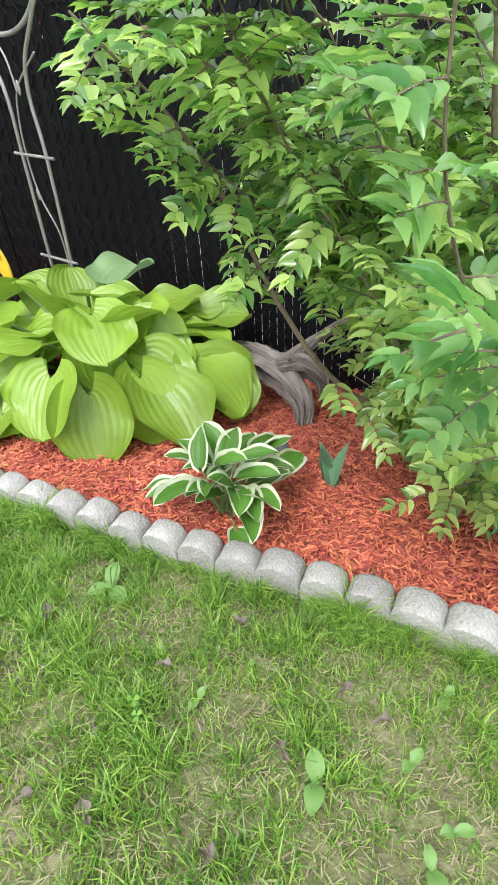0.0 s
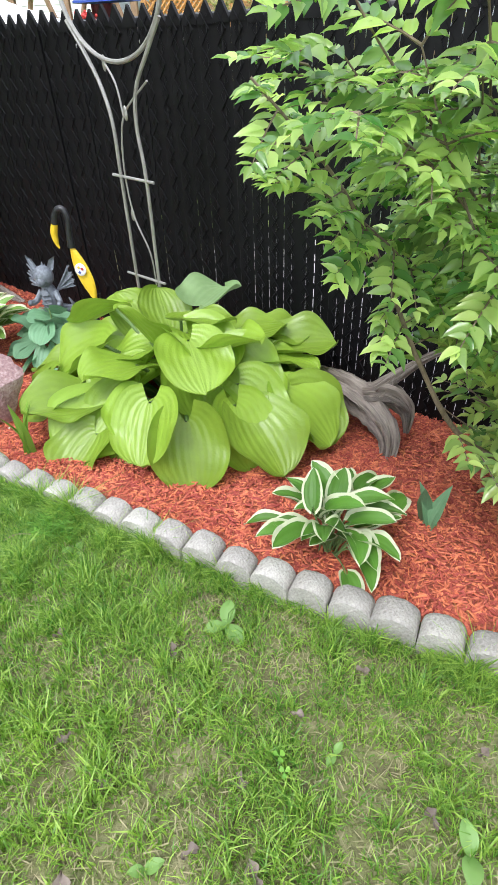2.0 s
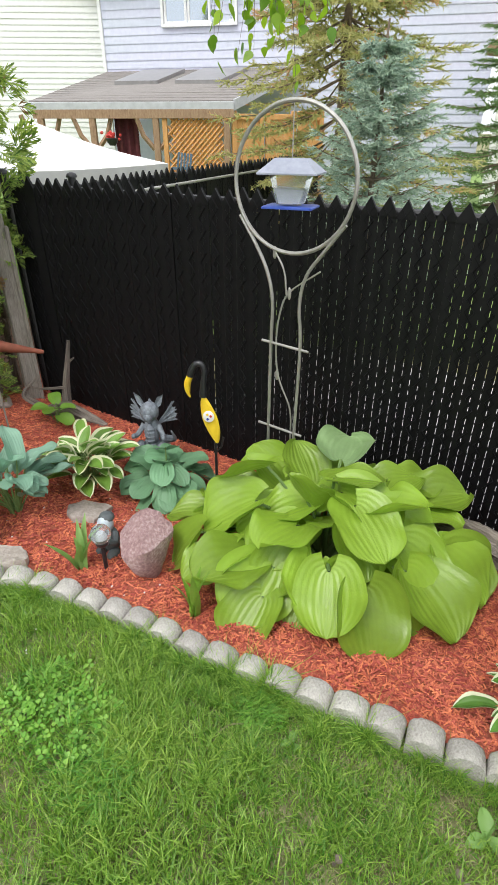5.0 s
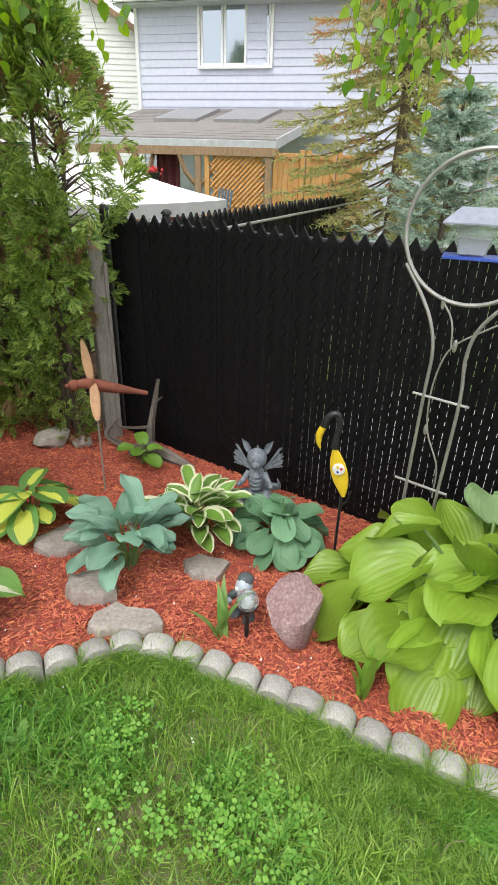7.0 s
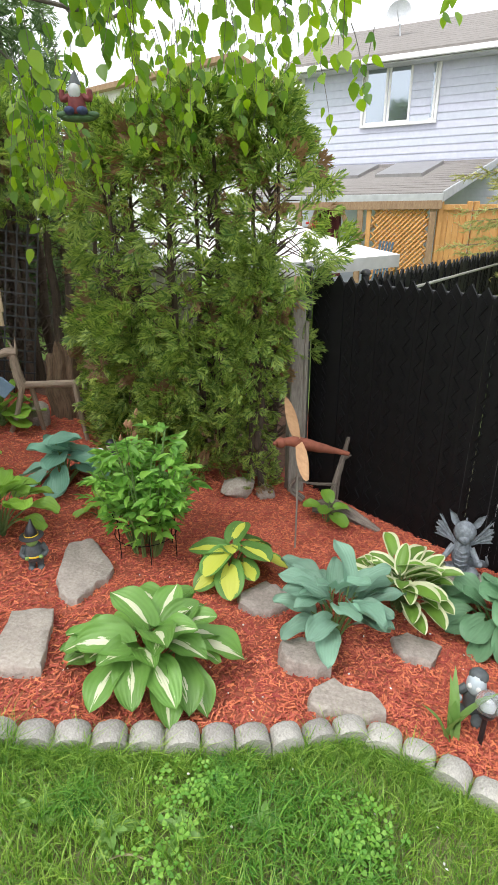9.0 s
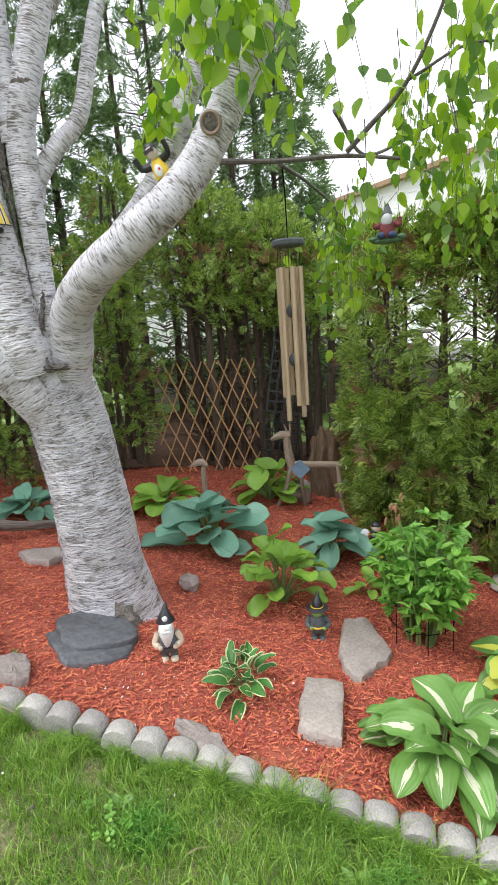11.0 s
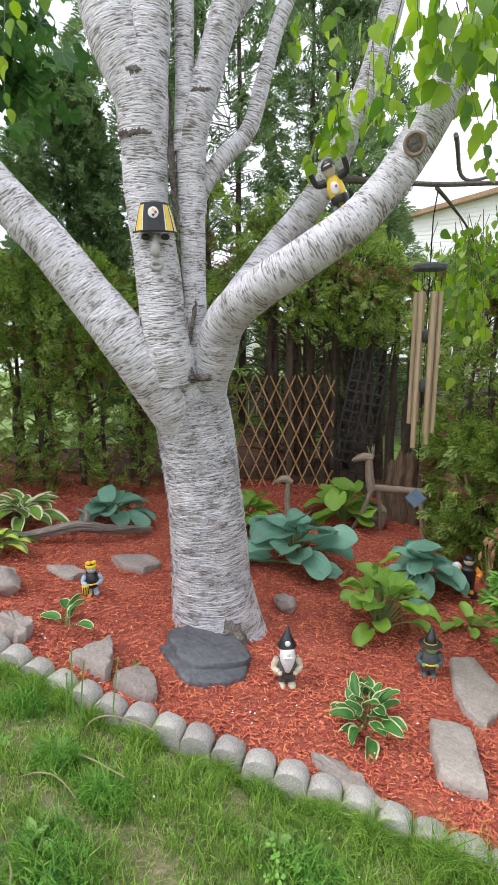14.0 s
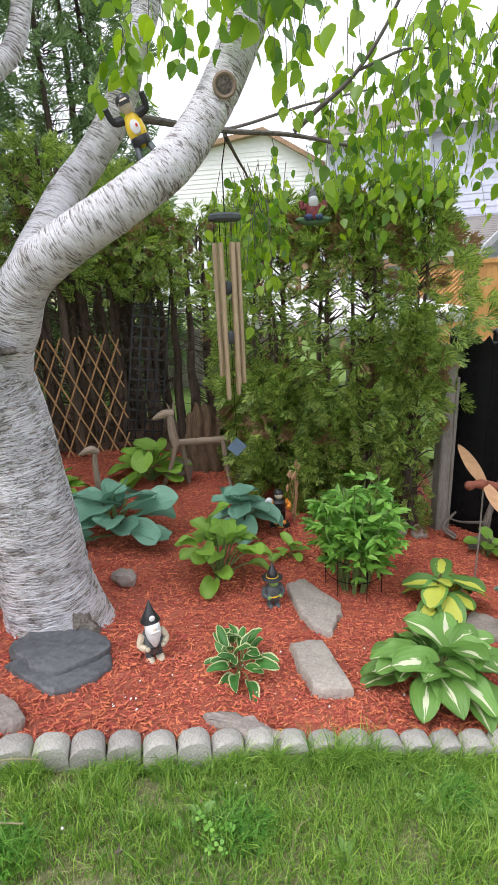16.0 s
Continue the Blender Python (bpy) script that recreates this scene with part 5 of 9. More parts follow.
def hang_foliage(name, sprays, parent, origin, leaf_mat, twig_mat, per=7, size=(0.08, 0.12), single=0):
    """Drooping twigs with leaves: sprays holds (anchor, length, count of twigs, spread)."""
    g = np.random.default_rng(21)
    tw = Shape()
    P, D = [], []
    for (ax, ay, az), length, count, spread in sprays:
        for k in range(max(2, int(count * 0.75))):
            a = np.array((ax, ay, az)) + g.normal(0, spread, 3) * (1, 1, 0.5)
            d = np.array((g.normal(0, 0.22), g.normal(0, 0.22), -1.0))
            L = length * g.uniform(0.5, 1.2)
            pts = [a + d * L * t + np.array((0, 0, 0.12 * L * math.sin(math.pi * t))) for t in np.linspace(0, 1, 5)]
            tw.tube([p - origin for p in pts], [0.0026, 0.001], 4, cap=False)
            for t in np.linspace(0.1, 1.0, per):
                P.append(a + d * L * t + g.normal(0, 0.02, 3))
                D.append((g.normal(0, 0.55), g.normal(0, 0.55), -1.0 + g.normal(0, 0.2)))
    P, D = np.array(P) - origin, np.array(D)
    n = len(P)
    N = unit(np.stack([g.normal(0, 1, n), g.normal(-0.5, 1, n), g.normal(0.5, 0.6, n)], 1))
    S = g.uniform(*size, n)
    X, Y, Z = leaf_axes(D, N, S)
    tagged(tw.make("twig_wood", twig_mat, parent), kind="stuff")
    me = scatter(name, LEAF_V, LEAF_F, P, X, Y, Z, leaf_mat, smooth=True)
    ob = new(name, me)
    ob.parent = parent
    return tagged(ob, kind="stuff")


def birch_crown():
    o = birch_o
    line = lambda pts, r, n: Shape().tube(smooth_line([np.array(p) - o for p in pts], 0.06), r, 7, rough=0.06).make(n, M["birch_twig"], birch_root)
    line([(-4.7, 2.4, 2.68), (-4.35, 2.8, 2.67), (-4.03, 2.94, 2.65), (-3.71, 3.01, 2.58)], [0.02, 0.014, 0.012, 0.008], "branch")
    line([(-4.0, 2.94, 2.66), (-3.88, 2.95, 2.75), (-3.7, 2.95, 2.88), (-3.55, 2.9, 3.05), (-3.4, 2.85, 3.3)], [0.014, 0.012, 0.009, 0.006], "branch")
    line([(-3.68, 2.95, 2.9), (-3.4, 3.0, 2.98), (-3.1, 3.1, 2.9)], [0.008, 0.006, 0.003], "branch")
    line([(-4.9, 4.6, 3.45), (-5.2, 5.9, 3.4), (-4.2, 5.2, 3.35), (-3.6, 4.4, 3.2)], [0.02, 0.018, 0.012, 0.006], "branch")
    line([(-4.35, 2.85, 2.66), (-4.38, 3.2, 2.62), (-4.36, 3.5, 2.5), (-4.3, 3.65, 2.25)], [0.012, 0.009, 0.006, 0.003], "branch")
    line([(-3.0, 2.6, 3.7), (-2.4, 3.2, 3.5), (-1.6, 3.9, 3.0), (-1.0, 4.15, 2.75)], [0.03, 0.02, 0.012, 0.005], "branch")
    sprays = [((-4.1, 2.0, 3.1), 0.4, 10, 0.1), ((-3.95, 1.95, 3.0), 0.35, 12, 0.1), ((-4.45, 2.3, 3.2), 0.45, 9, 0.11), ((-4.6, 2.25, 2.95), 0.25, 6, 0.06),
              ((-3.7, 2.1, 3.15), 0.4, 9, 0.14), ((-4.38, 3.55, 2.6), 0.7, 16, 0.13), ((-4.3, 3.7, 2.6), 0.6, 12, 0.16), ((-3.5, 2.95, 3.1), 0.55, 15, 0.2), ((-3.15, 3.1, 3.0), 0.6, 14, 0.2),
              ((-3.55, 3.05, 2.75), 0.45, 12, 0.17), ((-3.2, 3.0, 3.2), 0.55, 12, 0.2), ((-2.8, 3.2, 3.1), 0.5, 12, 0.2), ((-3.35, 2.7, 3.2), 0.5, 9, 0.18), ((-4.36, 3.6, 2.4), 0.65, 8, 0.08), ((-3.0, 3.3, 2.8), 0.35, 10, 0.18), ((-3.75, 4.15, 2.85), 0.5, 12, 0.16), ((-3.4, 4.2, 2.8), 0.5, 14, 0.18), ((-3.1, 4.25, 2.75), 0.45, 12, 0.16), ((-3.75, 3.3, 3.0), 0.5, 10, 0.15),
              ((-4.55, 3.95, 2.6), 0.6, 10, 0.14), ((-2.75, 3.8, 2.8), 0.35, 8, 0.15), ((-1.05, 4.15, 2.75), 0.6, 22, 0.11), ((-0.8, 4.1, 2.7), 0.4, 10, 0.1), ((-1.9, 4.2, 2.95), 0.35, 4, 0.1), ((-2.9, 2.7, 3.1), 0.35, 8, 0.2), ((-4.9, 2.9, 3.6), 0.5, 8, 0.2), ((-5.6, 1.2, 4.0), 0.5, 10, 0.4)]
    hang_foliage("birch_leaves", sprays, birch_root, o, M["birch_leaf"], M["birch_twig"], 8, (0.06, 0.097))


birch_crown()


# ---- cedars ----
def spray_template(seed, n=5):
    """A flat fan of scale-leaf shoots: a bent axis with side shoots in one plane."""
    g = np.random.default_rng(seed)
    tv, tf = [], []

    def shoot(p, d, w, bend):
        k = len(tv)
        s = np.array((-d[1], d[0], 0)) * w / (np.linalg.norm(d) + 1e-9)
        m, e = p + d * 0.55 + (0, 0, bend * 0.4), p + d + (0, 0, bend)
        tv.extend([p, m + s, e, m - s])
        tf.extend([(k, k + 1, k + 2), (k, k + 2, k + 3)])
    shoot(np.zeros(3), np.array((0, 1.0, 0)), 0.05, -0.14)
    for i in range(n):
        t = 0.1 + 0.78 * i / n
        for sgn in (-1, 1):
            a = radians(g.uniform(30, 50)) * sgn
            L = (0.66 - 0.42 * t) * g.uniform(0.8, 1.2)
            foot, way, sag = np.array((0, t, -0.12 * t * t)), np.array((math.sin(a) * L, math.cos(a) * L, 0)), g.uniform(-0.14, 0.02)
            shoot(foot, way, 0.043, sag)
            b = a * 0.35
            shoot(foot + way * 0.4 + (0, 0, sag * 0.3), np.array((math.sin(b) * L * 0.55, math.cos(b) * L * 0.55, 0)), 0.036, sag * 0.5)
    return np.array(tv), np.array(tf)


SPRAYS = [spray_template(q) for q in range(3)]


def cedar(name, x, y, height, radius, count, seed, label, skin, z0=None, gap=None, low=0.1, trunk_r=0.04, size=(0.09, 0.17), lean=(0, 0), stems=2, face=None, group=""):
    """An arborvitae: bare stems and limbs inside, sprays outside; gap: a thin band (z from, z to, share kept)."""
    g = np.random.default_rng(seed)
    zb = bed_z(x, y) if z0 is None else z0
    root = empty(name, x, y, zb, 0, label, "cedar", group)
    for k in range(stems):
        dx, dy = g.normal(0, radius * 0.22, 2) if stems > 1 else (0, 0)
        pts = [(dx + lean[0] * t + g.normal(0, 0.012), dy + lean[1] * t + g.normal(0, 0.012), height * 0.97 * t - 0.03) for t in np.linspace(0, 1, 9)]
        Shape().tube(smooth_line(pts, 0.15), [trunk_r * g.uniform(0.8, 1.2), trunk_r * 0.25], 9, rough=0.08, seed=seed + k).make("trunk", M["bark"], root)
    tw = Shape()
    for k in range(int(52 * height)):
        z = height * g.uniform(0.06, 0.93)
        a = g.uniform(0, 2 * math.pi)
        r = radius * g.uniform(0.45, 1.0) * min(1.0, (1.08 - z / height) * 2.5)
        base = np.array((lean[0] * z / height, lean[1] * z / height, z))
        mid = base + (r * 0.5 * math.cos(a), r * 0.5 * math.sin(a), 0.05 + 0.06 * g.random())
        tw.tube([base, mid, base + (r * math.cos(a + g.normal(0, 0.2)), r * math.sin(a), g.uniform(-0.05, 0.2))], [0.008, 0.0025], 4, cap=False)
    tagged(tw.make("inner_wood", M["bark"], root), kind="stuff")
    z = height * (low + (1 - low) * g.random(count * 2) ** 0.9)
    keep = np.ones(len(z), bool)
    if gap:
        keep &= ~((z > gap[0]) & (z < gap[1]) & (g.random(len(z)) > gap[2]))
    a = g.uniform(0, 2 * math.pi, len(z))
    if face is not None:
        a = np.where(g.random(len(z)) < 0.55, radians(face) + g.normal(0, 0.9, len(z)), a)
    z, a = z[keep][:count], a[keep][:count]
    n = len(z)
    env = np.minimum(1.0, (1.06 - z / height) * 3.6) * np.minimum(1.0, 0.92 + z / height * 0.6)
    lump = np.array([noise.noise(Vector((2.2 * math.cos(q) + seed, 2.2 * math.sin(q), p * 2.4))) for p, q in zip(z, a)])
    r = radius * env * (0.66 + 0.75 * lump + 0.36 * np.sqrt(g.random(n)))
    pos = np.stack([r * np.cos(a) + lean[0] * z / height, r * np.sin(a) + lean[1] * z / height, z], 1)
    out = np.stack([np.cos(a), np.sin(a), np.zeros(n)], 1)
    D = unit(out + np.stack([g.normal(0, 0.55, n), g.normal(0, 0.55, n), g.normal(0.1, 0.6, n)], 1))
    N = unit(np.stack([g.normal(0, 1, n), g.normal(0, 1, n), g.normal(0, 0.5, n)], 1))
    X, Y, Z = leaf_axes(D, N, g.uniform(*size, n))
    tv, tf = SPRAYS[seed % 3]
    ob = new("crown", scatter("crown", tv, tf, pos, X, Y, Z, skin))
    ob.parent = root
    return root


CEDAR = "green cedar hedge tree with browned patches and bare inner stems"
# hedge between the fence corner and the back corner
for i, (x, y, h, r) in enumerate([(-3.22, 4.62, 2.86, 0.36), (-3.66, 4.52, 2.84, 0.36), (-4.0, 4.62, 2.74, 0.36), (-4.4, 4.74, 2.7, 0.36), (-4.66, 5.0, 2.7, 0.3), (-4.95, 5.4, 2.7, 0.26)]):
    cedar("cedar_tree", x, y, h, r, 1080, 40 + i, CEDAR, M["cedar"], gap=(1.25, 2.3, 0.2) if i else (1.6, 2.3, 0.4), low=0.02 if i else 0.4, trunk_r=0.035, size=(0.1, 0.19), face=-100, group="cedar hedge")
cedar("cedar_tree", -3.25, 4.3, 1.95, 0.17, 900, 47, CEDAR, M["cedar"], gap=(0.1, 0.75, 0.55), low=0.02, trunk_r=0.03, size=(0.06, 0.12), face=-100, group="cedar hedge")
# hedge along the far side of the birch
for i in range(9):
    x, y = -7.55 - 0.16 * i, 3.35 - 0.44 * i
    cedar("cedar_tree", x, y, 2.15 + 0.1 * math.sin(i * 2.1), 0.42, 900, 60 + i, CEDAR, M["cedar"], low=0.03, trunk_r=0.03, size=(0.08, 0.16), gap=(0.1, 1.2, 0.4), face=-30, stems=3, group="cedar hedge")
# stems behind the lattice in the back corner
for i, (x, y, h) in enumerate([(-7.1, 4.95, 3.1), (-6.6, 5.3, 2.9), (-6.05, 5.75, 2.8), (-5.55, 5.9, 2.7), (-7.5, 4.4, 3.3), (-6.85, 5.0, 3.2), (-6.3, 5.55, 3.0), (-7.0, 5.6, 3.2), (-6.5, 6.0, 3.1)]):
    cedar("cedar_tree", x, y, h, 0.45, 280, 80 + i, "tall cedar with bare brown lower stems", M["cedar"], low=0.58, trunk_r=0.06, size=(0.1, 0.19), stems=3, face=-40, group="cedar hedge")
cedar("cedar_tree", -7.42, 3.92, 2.5, 0.42, 800, 93, CEDAR, M["cedar"], low=0.14, trunk_r=0.04, size=(0.09, 0.17), face=-30, group="cedar hedge")
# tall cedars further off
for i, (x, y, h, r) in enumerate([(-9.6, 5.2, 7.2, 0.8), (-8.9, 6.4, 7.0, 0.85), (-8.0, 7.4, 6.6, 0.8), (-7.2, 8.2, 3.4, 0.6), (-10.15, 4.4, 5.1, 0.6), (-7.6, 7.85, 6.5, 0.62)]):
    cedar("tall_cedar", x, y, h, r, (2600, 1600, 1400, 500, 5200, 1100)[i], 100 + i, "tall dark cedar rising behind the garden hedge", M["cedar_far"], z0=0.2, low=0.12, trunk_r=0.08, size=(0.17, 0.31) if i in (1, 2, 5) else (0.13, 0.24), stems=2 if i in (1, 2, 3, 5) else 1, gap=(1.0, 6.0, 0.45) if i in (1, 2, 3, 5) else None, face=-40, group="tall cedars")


# ---- spruces in the next yard ----
def spruce(name, x, y, height, radius, tiers, seed, label, skin, z0=-0.6, shoots=9, size=(0.12, 0.2), low=0.12, bark="bark", droop=0.35):
    g = np.random.default_rng(seed)
    root = empty(name, x, y, z0, 0, label, "spruce")
    Shape().tube([(g.normal(0, 0.01), g.normal(0, 0.01), height * t) for t in np.linspace(0, 1, 12)], [0.09 * height / 5, 0.01], 10, rough=0.05).make("trunk", M["twig"], root)
    tw, P, D, S = Shape(), [], [], []
    for k in range(tiers):
        z = height * (low + (0.97 - low) * k / tiers) + g.normal(0, 0.03)
        R = radius * (1.02 - z / height) ** 0.8
        for j in range(7):
            a = 2 * math.pi * (j + g.uniform(0, 0.8)) / 7
            L = R * g.uniform(0.65, 1.15)
            bend = lambda t: np.array((math.cos(a) * L * t, math.sin(a) * L * t, z - droop * L * t + 0.28 * L * t * t))
            tw.tube([bend(t) for t in (0, 0.35, 0.7, 1.0)], [0.016, 0.004], 4, cap=False)
            for t in np.linspace(0.25, 1.0, shoots):
                for s in (-1, 1, 0):
                    if s == 0 and t < 0.9:
                        continue
                    P.append(bend(t))
                    D.append((math.cos(a + s * 0.85), math.sin(a + s * 0.85), g.normal(-0.15, 0.25)))
                    S.append(g.uniform(*size) * (1.15 - 0.4 * t))
    tagged(tw.make("bough_wood", M["twig"], root), kind="stuff")
    tv, tf = [], []
    for i in range(10):
        t, a = i / 10, i * 2.4
        k = len(tv)
        d = np.array((math.cos(a) * 0.22, 0.2, math.sin(a) * 0.22))
        p = np.array((0, t * 0.85, 0))
        s = np.array((-math.sin(a), 0.3, math.cos(a))) * 0.045
        tv.extend([p - s, p + s, p + d])
        tf.append((k, k + 1, k + 2))
    k = len(tv)
    tv.extend([(-0.06, 0, 0), (0.06, 0, 0), (0, 1, 0), (0, 0, 0.06), (0, 0, -0.06)])
    tf.extend([(k, k + 1, k + 2), (k + 3, k + 4, k + 2)])
    P, D, S = np.array(P), np.array(D), np.array(S)
    X, Y, Z = leaf_axes(D, unit(g.normal(0, 1, P.shape) + (0, 0, 1.5)), S)
    ob = new("needles", scatter("needles", np.array(tv), np.array(tf), P, X, Y, Z, skin))
    ob.parent = root
    return root


spruce("brown_spruce", 0.23, 9.1, 6.4, 2.7, 21, 5, "spruce with sparse green needles and brown dying boughs", M["spruce"], shoots=12, size=(0.2, 0.36), low=0.25, droop=0.55)
spruce("blue_spruce", 0.3, 6.9, 3.25, 1.35, 20, 6, "young blue spruce with pale new shoots", M["blue_spruce"], shoots=10, size=(0.15, 0.25), droop=0.02, low=0.05)
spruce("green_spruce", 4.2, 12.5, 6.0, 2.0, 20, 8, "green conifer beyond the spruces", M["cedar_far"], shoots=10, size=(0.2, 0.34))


def maple():
    root = empty("maple_tree", -8.9, 1.1, 0.5, 0, "dark green maple overhanging from the far yard", "tree")
    g = np.random.default_rng(12)
    Shape().tube(smooth_line([(0, 0, 0), (0.05, 0.1, 2.0), (0.3, 0.2, 4.5), (0.4, 0.3, 6.5)], 0.2), [0.2, 0.08], 10).make("trunk", M["bark"], root)
    tw, P = Shape(), []
    for k in range(46):
        a, z = g.uniform(0, 2 * math.pi), g.uniform(3.4, 6.6)
        L = g.uniform(1.0, 2.3)
        q = [np.array((0.3 + L * t * math.cos(a), 0.2 + L * t * math.sin(a), z + 0.3 * t - 0.5 * t * t)) for t in (0, 0.4, 0.75, 1.0)]
        tw.tube(q, [0.03, 0.006], 5, cap=False)
        for t in g.uniform(0.25, 1.1, 105):
            P.append(q[0] + (q[3] - q[0]) * t + g.normal(0, 0.16, 3))
    tw.make("limbs", M["bark"], root)
    P = np.array(P)
    n = len(P)
    tv = [(0, 0.35, -0.02)]
    for i, r in enumerate((0.5, 0.64, 0.52, 0.76, 0.56, 0.88, 0.56, 0.76, 0.52, 0.64, 0.5)):
        a = radians(-145 + 29 * i)
        tv.append((math.sin(a) * r * 0.75, 0.35 + math.cos(a) * r * 0.75, 0.03 * (-1) ** i))
    tf = np.array([(0, i + 1, i) for i in range(1, 11)])
    D = np.stack([g.normal(0, 0.6, n), g.normal(0, 0.6, n), -0.6 + g.normal(0, 0.3, n)], 1)
    X, Y, Z = leaf_axes(D, unit(np.stack([g.normal(0, 0.7, n), g.normal(0, 0.7, n), np.ones(n)], 1)), g.uniform(0.14, 0.24, n))
    ob = new("leaves", scatter("leaves", np.array(tv), tf, P, X, Y, Z, M["maple"]))
    ob.parent = root
    tagged(ob, kind="stuff")


maple()


# ---- the winged euonymus by the fence ----
def euonymus():
    bx, by = 0.92, 1.62
    o = np.array((bx, by, bed_z(bx, by)))
    root = empty("euonymus_bush", *o, 0, "spreading green euonymus bush with grey-brown stems and small yellow flowers", "bush")
    g = np.random.default_rng(3)
    stems = [[(0.92, 1.62, -0.29), (0.64, 1.5, 0.0), (0.3, 1.4, 0.27), (0.105, 1.34, 0.58), (0.0, 1.38, 0.8), (-0.11, 1.4, 0.98), (-0.22, 1.43, 1.1), (-0.32, 1.45, 1.2)],
             [(0.95, 1.55, -0.29), (0.6, 1.4, 0.15), (0.36, 1.25, 0.58), (0.16, 1.2, 0.9), (0.05, 1.2, 1.1), (-0.02, 1.2, 1.25)],
             [(0.96, 1.5, -0.28), (0.66, 1.2, 0.4), (0.4, 0.9, 0.8), (0.3, 0.8, 1.06), (0.3, 0.82, 1.45)],
             [(1.0, 1.5, -0.28), (0.7, 1.0, 0.3), (0.48, 0.76, 0.6), (0.36, 0.58, 0.82), (0.27, 0.46, 0.92)],
             [(0.95, 1.7, -0.3), (0.66, 1.7, 0.1), (0.5, 1.75, 0.5), (0.45, 1.8, 1.0), (0.38, 1.8, 1.65)],
             [(1.0, 1.62, -0.3), (0.8, 1.4, 0.4), (0.56, 1.22, 0.9), (0.42, 1.1, 1.4), (0.35, 1.05, 1.75)],
             [(0.9, 1.66, -0.3), (0.48, 1.5, 0.38), (0.27, 1.45, 0.85), (0.1, 1.22, 1.25), (0.0, 1.1, 1.45)],
             [(1.05, 1.5, -0.28), (0.92, 1.3, 0.5), (0.76, 0.92, 0.85), (0.62, 0.72, 1.15), (0.55, 0.65, 1.4)],
             [(0.9, 1.7, -0.3), (0.64, 1.8, -0.1), (0.45, 1.86, 0.02), (0.36, 1.84, 0.1)],
             [(0.95, 1.5, -0.28), (0.8, 1.3, -0.05), (0.68, 1.22, 0.0), (0.58, 1.18, 0.02)],
             [(1.05, 1.75, -0.32), (0.95, 1.9, 0.5), (0.8, 1.9, 1.1), (0.7, 1.8, 1.6)],
             [(1.0, 1.6, -0.3), (0.75, 1.35, 0.55), (0.5, 1.3, 1.1), (0.2, 1.25, 1.5), (0.05, 1.2, 1.65)],
             [(1.0, 1.4, -0.27), (0.85, 1.1, 0.1), (0.7, 0.9, 0.3), (0.55, 0.85, 0.42)],
             [(0.92, 1.66, -0.3), (0.6, 1.55, 0.15), (0.42, 1.5, 0.3), (0.28, 1.52, 0.42)],
             [(0.9, 1.6, -0.3), (0.5, 1.45, 0.4), (0.2, 1.38, 0.85), (0.0, 1.35, 1.08), (-0.14, 1.33, 1.24)],
             [(0.9, 1.62, -0.3), (0.52, 1.4, 0.4), (0.26, 1.3, 0.8), (0.06, 1.22, 1.04), (-0.12, 1.16, 1.16)],
             [(0.95, 1.6, -0.3), (0.6, 1.4, 0.5), (0.4, 1.25, 0.8), (0.28, 1.15, 1.0), (0.18, 1.1, 1.15)]]
    stems += [[(0.9, 1.6, -0.3), (0.45, 1.45, 0.5), (0.1, 1.4, 0.95), (-0.12, 1.42, 1.12), (-0.2, 1.4, 1.22)],
              [(0.9, 1.6, -0.3), (0.45, 1.4, 0.6), (0.1, 1.3, 1.05), (-0.08, 1.25, 1.25), (-0.18, 1.22, 1.38)],
              [(0.9, 1.6, -0.3), (0.4, 1.42, 0.45), (0.12, 1.4, 0.75), (-0.05, 1.42, 0.9), (-0.14, 1.44, 0.96)]]
    for k in range(10):
        end = np.array((g.uniform(0.0, 0.85), g.uniform(0.95, 1.8), g.uniform(0.7, 1.35)))
        foot = np.array((0.95 + g.normal(0, 0.06), 1.6 + g.normal(0, 0.06), -0.29))
        stems.append([foot, foot + (end - foot) * 0.35 + g.normal(0, 0.06, 3) + (0, 0, 0.08), foot + (end - foot) * 0.7 + g.normal(0, 0.06, 3) + (0, 0, 0.06), end])
    P, D, N, S = [], [], [], []
    bloom = Shape()

    def spray(tw, start, s, L, lush):
        """A side twig with paired leaves lying in one plane."""
        flat = unit(np.array((0, -0.18, 1.0)) + g.normal(0, 0.22, 3))
        s = unit(s - flat * (s @ flat) * 0.8)
        side = unit(np.cross(s, flat))
        end = start + s * L + o
        if end[0] < np.interp(end[2], [0.0, 0.2, 0.45, 0.62, 0.8, 0.95, 1.06, 1.3], [0.46, 0.34, 0.2, 0.04, -0.16, -0.24, -0.33, -0.46]) - 0.02:
            return
        sag = np.array((0, 0, -0.16 * L))
        at = lambda k: start + s * L * k + sag * k * k
        tw.tube([at(k) for k in np.linspace(0, 1, 5)], [0.0028, 0.0012], 4, cap=False)
        m = max(2, int(L / 0.024))
        for k in np.linspace(0.16, 0.95, m):
            size = g.uniform(0.034, 0.063) * (0.85 + 0.4 * math.sin(math.pi * k)) * lush
            for q2 in (-1, 1):
                if g.random() < 0.08:
                    continue
                P.append(at(k))
                D.append(unit(side * q2 + s * g.uniform(0.5, 0.9) + g.normal(0, 0.13, 3)))
                N.append(unit(flat + g.normal(0, 0.2, 3)))
                S.append(size)
        P.append(at(1.0))
        D.append(s)
        N.append(flat)
        S.append(g.uniform(0.032, 0.045))
        if g.random() < 0.5:
            for w in range(5):
                bloom.blob(at(g.uniform(0.2, 0.8)) + g.normal(0, 0.007, 3), 0.003, 0, 5, 3)
